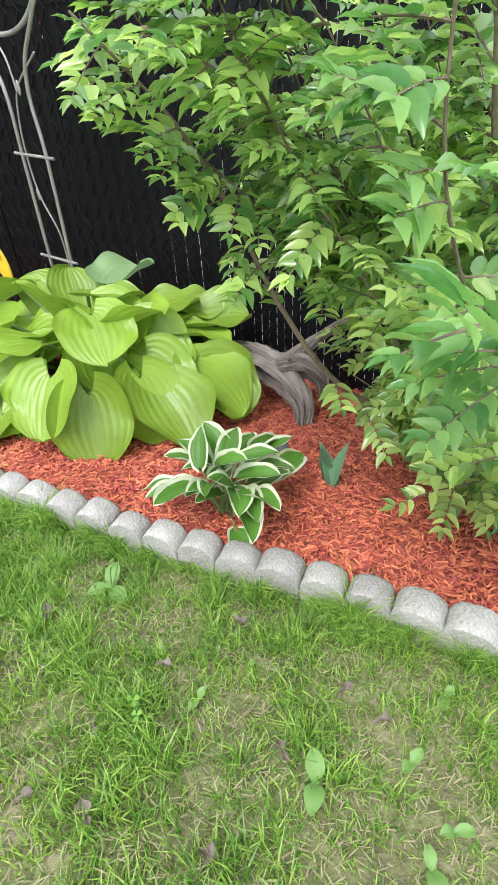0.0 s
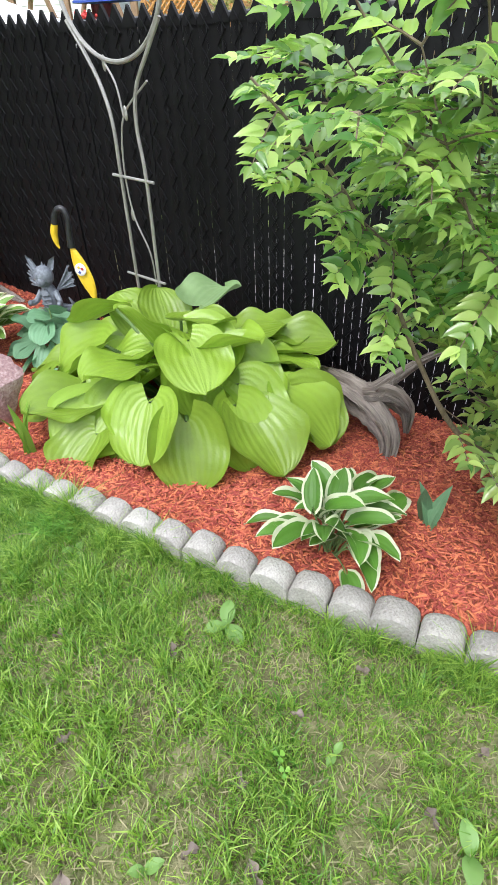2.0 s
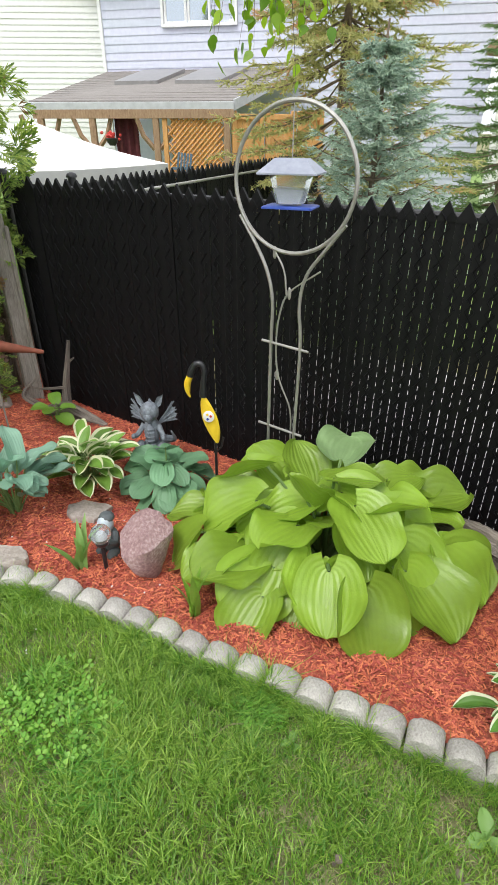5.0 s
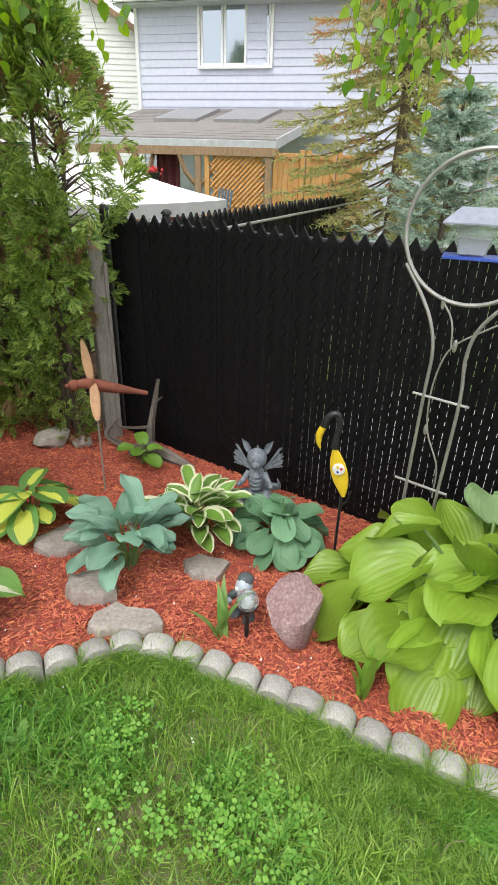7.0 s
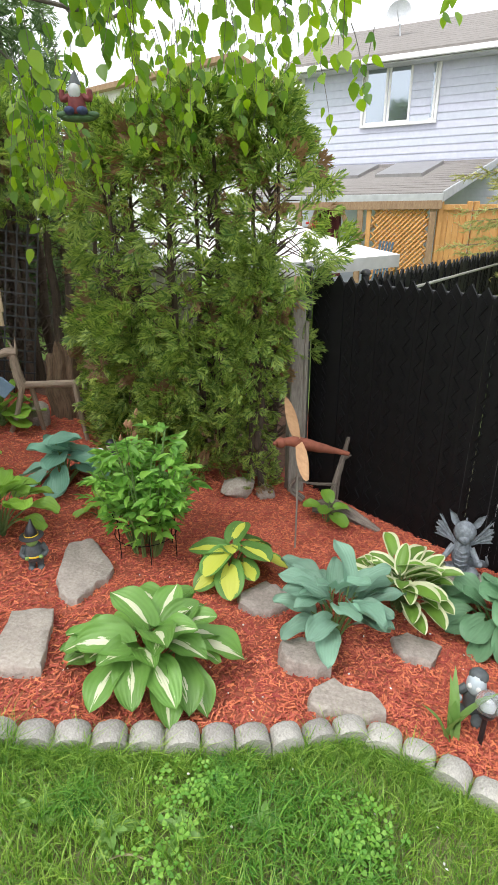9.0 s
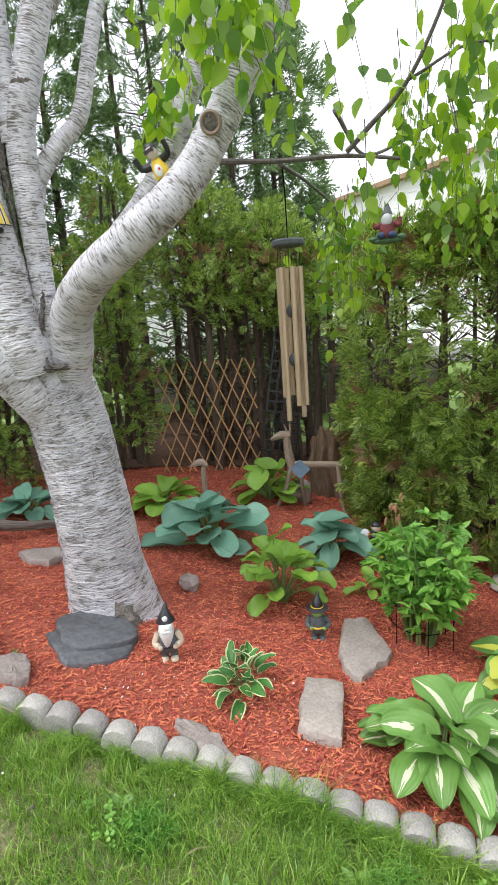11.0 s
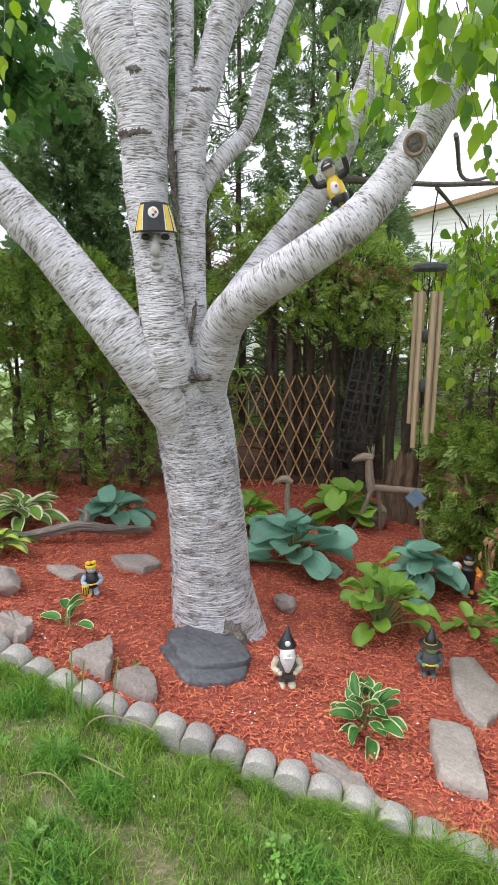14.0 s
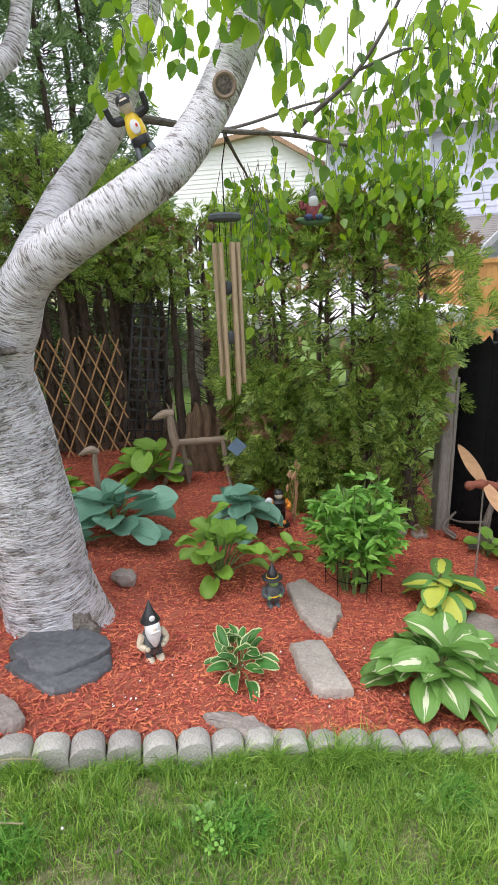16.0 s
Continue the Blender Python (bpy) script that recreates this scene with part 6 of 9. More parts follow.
    for si, pts in enumerate(stems):
        line = smooth_line([np.array(p) - o for p in pts], 0.03)
        thick = 0.0125 if si in (0, 4, 5, 7, 10) else 0.007
        Shape().tube(line, [thick, thick * 0.25], 8, rough=0.1, seed=si).make("stem", M["twig"], root)
        n = len(line)
        tw = Shape()
        for i in range(int(n * (0.3 if si < 8 else 0.2)), n, 2):
            t = i / n
            d = unit(line[min(i + 1, n - 1)] - line[i - 1])
            for sgn in (-1, 1):
                if g.random() < (0.12 if line[i][2] + o[2] > 0.55 or line[i][0] + o[0] > 0.6 else 0.86):
                    continue
                s = unit(np.cross(d, (0, 0, 1)) * sgn + g.normal(0, 0.4, 3) + d * 0.45 + np.array((-0.1, -0.1, 0.0)))
                spray(tw, line[i], s, g.uniform(0.08, 0.26) * (1.15 - 0.5 * t), 1.0)
        spray(tw, line[-1], unit(line[-1] - line[-4]), 0.16, 1.0)
        tagged(tw.make("twig", M["twig"], root), kind="stuff")
    reach = Shape()
    for a, b in (((-0.02, 1.38, 0.84), (-0.27, 1.47, 0.98)), ((-0.1, 1.39, 0.95), (-0.3, 1.5, 1.06)), ((0.0, 1.38, 0.8), (-0.227, 1.475, 0.807)), ((-0.16, 1.4, 1.04), (-0.4, 1.38, 1.21)), ((0.1, 1.34, 0.58), (-0.06, 1.45, 0.62)), ((0.16, 1.35, 0.5), (0.08, 1.45, 0.5))):
        spray(reach, np.array(a) - o, unit(np.array(b) - a), float(np.linalg.norm(np.array(b) - a)), 1.15)
    tagged(reach.make("twig", M["twig"], root), kind="stuff")
    P, D, N, S = np.array(P), np.array(D), np.array(N), np.array(S)
    # the leaves nearest to the path are single parts
    order = np.argsort(P[:, 1] + 0.5 * P[:, 0])
    one, rest = order[:280], order[280:]
    X, Y, Z = leaf_axes(D, N, S)
    me = raw_mesh("leaf", NARROW_V, LEAF_F, M["bush_leaf_one"], smooth=True)
    for i in one:
        ob = new("leaf", me)
        ob.parent = root
        ob.matrix_basis = Matrix((*[(X[i][r], Y[i][r], Z[i][r], P[i][r]) for r in range(3)], (0, 0, 0, 1)))
    ob = new("leaves", scatter("leaves", NARROW_V, LEAF_F, P[rest], X[rest], Y[rest], Z[rest], M["bush_leaf"], smooth=True))
    ob.parent = root
    tagged(ob, kind="stuff")
    tagged(bloom.make("bloom_dust", M["clover"], root, label="tiny yellow-green flower clusters"), kind="stuff")
    return root


euonymus()

# ---- hostas ----
def hosta_leaf(L, W, R, H, ring, g, pleat=0.0, cup=0.25, point=0.6, nu=12, nv=12, wav=0.03, droop=1.0, dome=False):
    """A stalk that rises from the crown and a blade that arches over; ring 0 is the upright heart, 1 the outermost leaf."""
    s = Shape()
    r1, h1 = R * (0.1 + 0.72 * ring) * g.uniform(0.92, 1.08), H * (0.82 - 0.46 * ring ** 1.2) * g.uniform(0.92, 1.08)
    p0, p1 = np.array((0, 0, 0.0)), np.array((0, r1, h1))
    mid = np.array((0, r1 * 0.4, h1 * 0.75))
    stalk = [(1 - t) ** 2 * p0 + 2 * t * (1 - t) * mid + t * t * p1 for t in np.linspace(0, 1, 7)]
    s.tube(stalk, [W * 0.045, W * 0.03], 6, 1, cap=False)
    a0, a1 = radians(46 - 50 * ring * droop + g.normal(0, 7)), radians(14 - 66 * ring * droop + g.normal(0, 9))
    if dome:
        a0, a1 = radians(20 - 48 * ring), radians(-12 - 34 * ring)
        nod = radians(g.normal(0, 13))
        a0, a1 = a0 + nod, a1 + nod
    n = 40
    c = [p1]
    for k in range(n):
        a = a0 + (a1 - a0) * (k / n) ** 0.9
        c.append(c[-1] + np.array((0, math.cos(a), math.sin(a))) * L / n)
    c = np.array(c)
    e0 = 0.38
    top = e0 / (e0 + point)
    peak = top ** e0 * (1 - top) ** point
    twist = g.normal(0, 0.14)
    ph = g.uniform(0, 6)

    def at(u, v):
        q = 2 * u - 1
        i = v * n
        k = min(int(i), n - 1)
        p = c[k] + (c[k + 1] - c[k]) * (i - k)
        t = unit(c[min(k + 1, n)] - c[max(k - 1, 0)])
        up = np.array((0, -t[2], t[1]))
        w = W * 0.5 * ((v + 0.004) ** e0 * max(0.0, 1 - v) ** point / peak) if v < 1 else 0.0
        back = -(0.3 if dome else 0.2) * L * abs(q) ** 1.5 * max(0.0, 1 - v * 3.0)
        z = cup * w * abs(q) ** 1.7 - 0.05 * w * (1 - abs(q)) + pleat * math.cos(abs(q) * 7.5 * math.pi) * w * (1 - 0.6 * abs(q)) + wav * W * abs(q) ** 2 * math.sin(v * 9 + q * 2 + ph) + twist * w * q * v
        return p + np.array((q * w * (1 - 0.15 * cup * q * q), 0, 0)) + up * z + t * back
    s.sheet(at, nu, nv, 0)
    return s


def hosta(name, x, y, n, L, W, R, H, skin, label, seed, pleat=0.0, cup=0.25, point=0.6, group="hostas", fine=12, wav=0.03, droop=1.0, inner=0.0, dome=False, jitter=1.0, pale=None):
    """Leaves set round the crown by the golden angle, from the heart outwards."""
    g = np.random.default_rng(seed)
    root = empty(name, x, y, bed_z(x, y) - 0.01, g.uniform(0, 360), label, "hosta", group)
    bands = 5
    meshes = [[hosta_leaf(L * k, W * k, R, H, inner + (1 - inner) * (b + 0.5) / bands, g, pleat, cup * g.uniform(0.6, 1.4), point, fine, fine, wav, droop, dome).mesh("leaf", [skin, M["stem_red"]]) for k in ((0.9, 1.0, 0.8, 1.05, 0.86, 0.95) if dome else (0.9, 1.0, 0.8))] for b in range(bands)]
    for i in range(n):
        ring = (i + 0.5) / n
        b = min(bands - 1, int(ring ** 0.75 * bands))
        me = meshes[b][i % len(meshes[b])]
        if pale and i in pale[1]:
            me = me.copy()
            me.materials[0] = pale[0]
        ob = new("leaf", me)
        ob.parent = root
        k = g.uniform(0.85, 1.1) * (0.86 + 0.14 * ring)
        ob.matrix_basis = pose(g.normal(0, 0.015), g.normal(0, 0.015), 0, g.normal(0, 5) * jitter, g.normal(0, 6) * jitter, 137.5 * i + g.normal(0, 12)) @ Matrix.Diagonal((k, k, k, 1))
    return root


def mound_leaf(L, W, theta, R, H, g, cup, wav, point, fine, raise_tip, quilt=0.006, full=1.0):
    """A blade lying on the mound at the polar angle theta, hung from its notch, with the stalk behind it."""
    s = Shape()
    p = np.array((0, R * math.sin(theta) ** full, H * max(0.0, math.cos(theta)) ** full)) * g.uniform(0.9, 1.08)
    slope = 0.78 * math.atan2(H * math.sin(theta), R * math.cos(theta)) - raise_tip + radians(g.normal(0, 12))
    t = np.array((0, math.cos(slope), -math.sin(slope)))
    up = np.array((0, math.sin(slope), math.cos(slope)))
    base = p - t * L * 0.42
    base[2] += max(0.0, 0.05 - (base[2] + t[2] * L - 0.12 * L))
    e0 = 0.36
    top = e0 / (e0 + point)
    peak = top ** e0 * (1 - top) ** point
    roll, bend, ph, crease = g.normal(0, 0.22), g.uniform(0.0, 0.2), g.uniform(0, 6), g.uniform(-0.05, 0.07)

    def at(u, v):
        q = 2 * u - 1
        w = W * 0.5 * ((v + 0.004) ** e0 * max(0.0, 1 - v) ** point / peak) if v < 1 else 0.0
        back = -0.3 * L * abs(q) ** 1.5 * max(0.0, 1 - v * 3.0)
        z = cup * w * abs(q) ** 1.9 - bend * L * max(0.0, v - 0.25) ** 2 + wav * W * abs(q) ** 2 * math.sin(v * 8 + q * 2 + ph) + roll * w * q + quilt * W * (math.cos(abs(q) ** 0.85 * 25) * (1 - 0.75 * abs(q)) * min(1.0, v * 5) * (1 - v) ** 0.4 + 0.5 * noise.noise(Vector((q * w * 45, L * v * 38, ph * 9)))) + crease * w * abs(q)
        return base + t * (L * v + back) + up * z + np.array((q * w * (1 - 0.1 * cup * q * q), 0, 0))
    s.sheet(at, fine, fine, 0)
    mid = base * (0.45, 0.45, 0.75)
    s.tube([(1 - k) ** 2 * np.zeros(3) + 2 * k * (1 - k) * mid + k * k * base for k in np.linspace(0, 1, 7)], [W * 0.04, W * 0.026], 6, 1, cap=False)
    return s


def hosta_mound(x, y, rings, L, W, R, H, skin, label, seed, cup=0.3, wav=0.05, point=0.42, fine=18, pale=None, quilt=0.006, oval=None):
    """A full mound of overlapping blades; rings: (polar angle, count of leaves, raised tip), all in degrees."""
    g = np.random.default_rng(seed)
    root = empty("hosta", x, y, bed_z(x, y) - 0.01, 0 if oval else g.uniform(0, 360), label, "hosta", "hostas")
    if oval:
        root.matrix_basis = root.matrix_basis @ Matrix.Diagonal((*oval, 1, 1))
    k = 0
    for theta, count, lift, *shell in rings:
        shell = shell[0] if shell else 1.0
        for i in range(count):
            size = g.uniform(0.82, 1.1)
            s = mound_leaf(L * size, W * size, radians(theta + g.normal(0, 6)), R * shell, H * shell, g, cup * g.uniform(0.5, 1.5), wav, point, fine, radians(lift * g.uniform(0.2, 1.5)), quilt, 0.78 if oval else 1.0)
            # one upper leaf wears the skin with the sky's reflection painted in
            leaf = s.make("leaf", [pale if pale and k == 38 else skin, M["stem_red"]], root)
            leaf.matrix_basis = pose(0, 0, 0, 0, 0, 360 * (i + g.uniform(-0.3, 0.3)) / count + 2.7 * theta)
            k += 1
    return root


LIME = hosta_skin("hosta_lime", (0.265, 0.415, 0.042), veins=15, rough=0.34, relief=0.3)
# lime leaf with the sky's bluish reflection put into its colour
LIME_SHEEN = hosta_skin("hosta_lime_sky_sheen", (0.3, 0.45, 0.2), veins=15, rough=0.34, relief=0.3)
MARGIN = hosta_skin("hosta_white_margin", (0.1, 0.24, 0.03), edge=(0.66, 0.7, 0.49), edge_at=0.75, veins=7, rough=0.42)
MARGIN2 = hosta_skin("hosta_cream_margin", (0.16, 0.3, 0.045), edge=(0.72, 0.74, 0.5), edge_at=0.72, veins=7)
TEAL = hosta_skin("hosta_teal", (0.23, 0.4, 0.29), veins=12, rough=0.5)
BLUE = hosta_skin("hosta_blue_green", (0.19, 0.37, 0.2), veins=10, rough=0.48)
DEEP = hosta_skin("hosta_deep_blue", (0.19, 0.39, 0.28), veins=13, rough=0.42)
MARGIN3 = hosta_skin("hosta_thin_margin", (0.07, 0.22, 0.045), edge=(0.62, 0.68, 0.36), edge_at=0.8, veins=7, rough=0.4)
FLAME = hosta_skin("hosta_white_heart", (0.17, 0.34, 0.07), heart=(0.72, 0.74, 0.52), heart_at=0.18, veins=10)
GOLD = hosta_skin("hosta_gold_heart", (0.13, 0.28, 0.06), heart=(0.56, 0.6, 0.09), heart_at=0.55, veins=9)
GREEN = hosta_skin("hosta_light_green", (0.22, 0.42, 0.05), veins=9, rough=0.4)
APPLE = hosta_skin("hosta_apple_green", (0.24, 0.43, 0.055), veins=11, rough=0.4)

hosta_mound(-0.73, 2.35, ((12, 4, 20, 0.76), (34, 7, 16, 0.78), (58, 9, 16, 0.78), (78, 9, 18, 0.8), (10, 4, 30), (31, 7, 30), (50, 9, 28), (66, 11, 24), (80, 10, 22)), 0.29, 0.31, 0.64, 0.54, LIME, "huge chartreuse hosta with broad puckered leaves", 11, cup=0.36, wav=0.07, point=0.52, pale=LIME_SHEEN, fine=30, quilt=0.005, oval=(1.06, 0.92))
hosta_mound(-1.63, 3.02, ((10, 3, 25), (36, 6, 32), (58, 9, 36), (74, 8, 42)), 0.155, 0.155, 0.25, 0.3, BLUE, "mounded blue-green hosta below the dragon statue", 13, cup=0.2)
hosta("hosta", -4.55, 2.88, 30, 0.18, 0.155, 0.2, 0.56, APPLE, "fresh apple-green heart-leaved hosta", 19, cup=0.3, point=0.45, droop=0.6, jitter=2.5, wav=0.07, fine=16)
hosta_mound(-5.5, 3.25, ((12, 3, 34), (38, 6, 42), (58, 7, 48), (74, 5, 54)), 0.28, 0.24, 0.4, 0.38, DEEP, "large blue-green hosta behind the birch", 20, cup=0.3)
hosta_mound(-4.6, 3.7, ((12, 3, 36), (40, 5, 44), (62, 7, 48), (76, 5, 52)), 0.18, 0.18, 0.26, 0.36, DEEP, "dark blue-green round-leaved hosta", 18, cup=0.3)
hosta("hosta", -0.08, 1.32, 34, 0.18, 0.1, 0.16, 0.33, MARGIN, "green hosta with white-edged pointed leaves by the edging", 12, cup=0.4, point=0.7, droop=0.42, jitter=2.4, wav=0.06)
hosta("hosta", -2.13, 3.06, 44, 0.22, 0.12, 0.22, 0.42, MARGIN2, "green hosta with crisp white leaf margins", 14, cup=0.4, point=0.62, droop=0.5, jitter=1.6)
hosta("hosta", -2.46, 2.68, 26, 0.24, 0.14, 0.22, 0.47, TEAL, "upright blue-grey hosta with wavy leaves", 15, pleat=0.02, cup=0.35, point=0.6, fine=16, wav=0.11, droop=0.6)
hosta("hosta", -3.1, 3.02, 15, 0.21, 0.17, 0.2, 0.36, GOLD, "hosta with yellow-hearted green leaves", 16, cup=0.2, point=0.55, dome=True)
hosta("hosta", -3.22, 2.1, 38, 0.26, 0.18, 0.24, 0.42, FLAME, "broad green hosta with white flame centres", 17, pleat=0.02, cup=0.35, point=0.68, fine=16, wav=0.07, droop=0.95, jitter=1.5)
hosta("hosta", -6.25, 3.5, 18, 0.26, 0.24, 0.26, 0.34, APPLE, "lime-green hosta behind the birch trunk", 21, cup=0.2, point=0.45)
hosta_mound(-5.75, 4.5, ((12, 2, 40), (40, 5, 44), (62, 6, 50), (76, 4, 58)), 0.24, 0.23, 0.32, 0.36, APPLE, "light green hosta beside the driftwood deer", 22, cup=0.2)
hosta("hosta", -4.15, 3.4, 8, 0.13, 0.09, 0.1, 0.16, APPLE, "small yellow-green young hosta", 23, cup=0.3, point=0.5)
hosta("hosta", -4.18, 1.95, 26, 0.135, 0.066, 0.16, 0.19, MARGIN3, "small dark green hosta with thin cream edges", 24, cup=0.45, point=0.6, droop=0.4, jitter=2.6, wav=0.09)
hosta("hosta", -6.85, 2.48, 20, 0.24, 0.2, 0.22, 0.3, DEEP, "blue hosta behind the weathered log", 25, pleat=0.02, cup=0.25, point=0.45)
hosta("hosta", -7.05, 1.78, 30, 0.23, 0.13, 0.22, 0.28, MARGIN2, "hosta with white-edged leaves below the hedge", 26, cup=0.35, point=0.65)
hosta("hosta", -6.6, 1.36, 20, 0.16, 0.1, 0.16, 0.18, GOLD, "low hosta with yellow-striped leaves", 27, cup=0.3, point=0.6)
hosta("hosta", -5.6, 1.25, 7, 0.12, 0.07, 0.1, 0.17, MARGIN3, "young green hosta sprout by the edging", 28, cup=0.3, point=0.55, droop=0.4, jitter=2)
hosta("hosta", -2.62, 3.98, 6, 0.14, 0.13, 0.1, 0.26, GREEN, "few bright green leaves by the driftwood", 29, cup=0.2, point=0.45)


def strap_plant(name, x, y, leaves, length, width, skin, label, seed, category="iris"):
    """Sword leaves from one foot."""
    g = np.random.default_rng(seed)
    root = empty(name, x, y, bed_z(x, y) - 0.01, g.uniform(0, 360), label, category)
    for i in range(leaves):
        L, lean = length * g.uniform(0.7, 1.1), g.uniform(0.05, 0.4)
        s = Shape()
        s.sheet(lambda u, v: ((2 * u - 1) * width * 0.5 * (1 - v ** 2.2) * (0.5 + 0.5 * min(v / 0.45, 1.0)), L * lean * v * (0.5 + v) - 0.3 * width * abs(2 * u - 1) * (1 - v), L * v * (1 - 0.3 * lean * v)), 6, 14)
        s.make("leaf", skin, root).matrix_basis = pose(g.normal(0, 0.01), g.normal(0, 0.01), 0, 0, 0, 360 * i / leaves + g.uniform(-30, 30))


strap_plant("iris_clump", -1.37, 1.88, 5, 0.3, 0.055, APPLE, "young iris with pale green sword leaves", 1)
strap_plant("iris_clump", -1.95, 2.2, 6, 0.3, 0.058, M["weed"], "green iris shoots by the solar lamp", 2)
strap_plant("tulip_leaves", 0.31, 1.5, 3, 0.24, 0.075, BLUE, "three upright blue-green tulip leaves in the mulch", 3, "tulip")
strap_plant("plant_seedling", -5.1, 1.3, 2, 0.08, 0.06, M["weed"], "tiny green seedling between the stones", 4, "seedling")


def peony():
    x, y = -3.66, 3.08
    root = empty("peony_bush", x, y, bed_z(x, y), 0, "bushy green peony in a dark wire support", "peony")
    g = np.random.default_rng(6)
    P, D, S = [], [], []
    for k in range(52):
        a, r = g.uniform(0, 2 * math.pi), 0.29 * math.sqrt(g.random())
        h = g.uniform(0.66, 0.9) * (1.05 - 0.42 * (r / 0.29) ** 2)
        top = np.array((r * math.cos(a) * 1.1, r * math.sin(a) * 1.1, h))
        Shape().tube([(0.08 * math.cos(a), 0.08 * math.sin(a), 0), top * (0.6, 0.6, 0.6), top], [0.006, 0.003], 5, cap=False).make("stem", M["stem_red"], root)
        for j in range(7):
            t = 0.45 + 0.58 * j / 7
            b = j * 2.4 + a
            base = top * (t, t, t)
            d = np.array((math.cos(b), math.sin(b), 0.25))
            for q in (-0.75, -0.3, 0.15, 0.6):
                P.append(base + d * g.uniform(0.02, 0.09))
                D.append((math.cos(b + q), math.sin(b + q), g.normal(0.18, 0.28)))
                S.append(g.uniform(0.06, 0.105))
    P, D, S = np.array(P), np.array(D), np.array(S)
    X, Y, Z = leaf_axes(D, unit(g.normal(0, 0.35, P.shape) + (0, 0, 1)), S)
    tv = LEAF_V * np.array((0.62, 1, 1.5))
    ob = new("foliage", scatter("foliage", tv, LEAF_F, P, X, Y, Z, M["peony"], smooth=True))
    ob.parent = root
    for h in (0.16, 0.3):
        pts = [(0.19 * math.cos(q), 0.19 * math.sin(q), h) for q in np.linspace(0, 2 * math.pi, 25)]
        Shape().tube(pts, 0.003, 5).make("support_ring", M["wire"], root)
    for q in np.linspace(0, 2 * math.pi, 7)[:6]:
        Shape().tube([(0.19 * math.cos(q), 0.19 * math.sin(q), -0.04), (0.19 * math.cos(q), 0.19 * math.sin(q), 0.31)], 0.003, 5).make("support_leg", M["wire"], root)


peony()

# ---- metal trellis and bird feeder ----
def trellis():
    root = empty("garden_trellis", -0.94, 2.785, bed_z(-0.94, 2.785), math.degrees(math.atan2(-0.545, 0.84)), "tall grey metal trellis topped with a large ring", "trellis")
    zb = bed_z(-0.94, 2.785)
    P = lambda u, z: (u, 0, z - zb)
    ring = [P(0.012 + 0.296 * math.cos(a), 1.492 + 0.298 * math.sin(a)) for a in np.linspace(-math.pi / 2, 1.5 * math.pi, 61)]
    Shape().tube(ring, 0.0095, 8).make("ring", M["metal"], root)
    Shape().tube(smooth_line([P(-0.09, zb - 0.1), P(-0.085, 0.17), P(-0.08, 0.73), P(-0.077, 0.96), P(-0.11, 1.1), P(-0.176, 1.22), P(-0.262, 1.34)], 0.03), 0.0085, 8).make("leg", M["metal"], root)
    Shape().tube(smooth_line([P(0.07, zb - 0.1), P(0.075, 0.2), P(0.087, 0.74), P(0.072, 0.96), P(0.1, 1.1), P(0.185, 1.22), P(0.275, 1.335)], 0.03), 0.0085, 8).make("leg", M["metal"], root)
    for z, a, b in ((0.745, -0.133, 0.133), (0.266, -0.148, 0.12)):
        Shape().tube([P(a, z + 0.008), P(b, z - 0.006)], 0.007, 8).make("crossbar", M["metal"], root)
    vine = Shape().tube(smooth_line([P(0.055, 0.22), P(0.045, 0.4), P(-0.03, 0.57), P(-0.05, 0.75), P(-0.03, 0.92), P(0.02, 1.02), P(0.17, 1.13)], 0.03), 0.0045, 6)
    vine.tube(smooth_line([P(0.0, 1.0), P(-0.02, 1.12), P(-0.09, 1.22)], 0.03), 0.0045, 6)
    for u, z in ((0.015, 1.01), (-0.04, 0.58), (-0.07, 1.19)):
        vine.blob(P(u, z), (0.011, 0.006, 0.03))
    vine.make("vine_wire", M["metal"], root)
    hanger = Shape().tube([P(0.005, 1.785), P(0.005, 1.57)], 0.0025, 6)
    hanger.make("hook_wire", M["metal"], root)
    feeder = empty("bird_feeder", -0.936, 2.782, 1.392, 0, "hanging clear plastic bird feeder with grey roof and blue tray", "bird feeder")
    feeder.matrix_basis = pose(-0.936, 2.782, 1.392, 0, 0, math.degrees(math.atan2(-0.545, 0.84)) + 12) @ Matrix.Diagonal((0.84, 0.84, 0.63, 1))
    roof = Shape().add([(-0.155, -0.11, 0.215), (0.155, -0.11, 0.215), (0.155, 0.11, 0.215), (-0.155, 0.11, 0.215), (-0.085, -0.035, 0.3), (0.085, -0.035, 0.3), (0.085, 0.035, 0.3), (-0.085, 0.035, 0.3), (-0.155, -0.11, 0.205), (0.155, -0.11, 0.205), (0.155, 0.11, 0.205), (-0.155, 0.11, 0.205)],
                       [(0, 1, 5, 4), (1, 2, 6, 5), (2, 3, 7, 6), (3, 0, 4, 7), (4, 5, 6, 7), (8, 9, 1, 0), (9, 10, 2, 1), (10, 11, 3, 2), (11, 8, 0, 3), (11, 10, 9, 8)])
    roof.make("roof", M["feed_roof"], feeder, smooth=False)
    body = Shape().add([(-0.065, -0.045, 0.02), (0.065, -0.045, 0.02), (0.065, 0.045, 0.02), (-0.065, 0.045, 0.02), (-0.1, -0.065, 0.21), (0.1, -0.065, 0.21), (0.1, 0.065, 0.21), (-0.1, 0.065, 0.21)], [(0, 1, 5, 4), (1, 2, 6, 5), (2, 3, 7, 6), (3, 0, 4, 7)])
    body.make("seed_hopper", M["glass"], feeder, smooth=False)
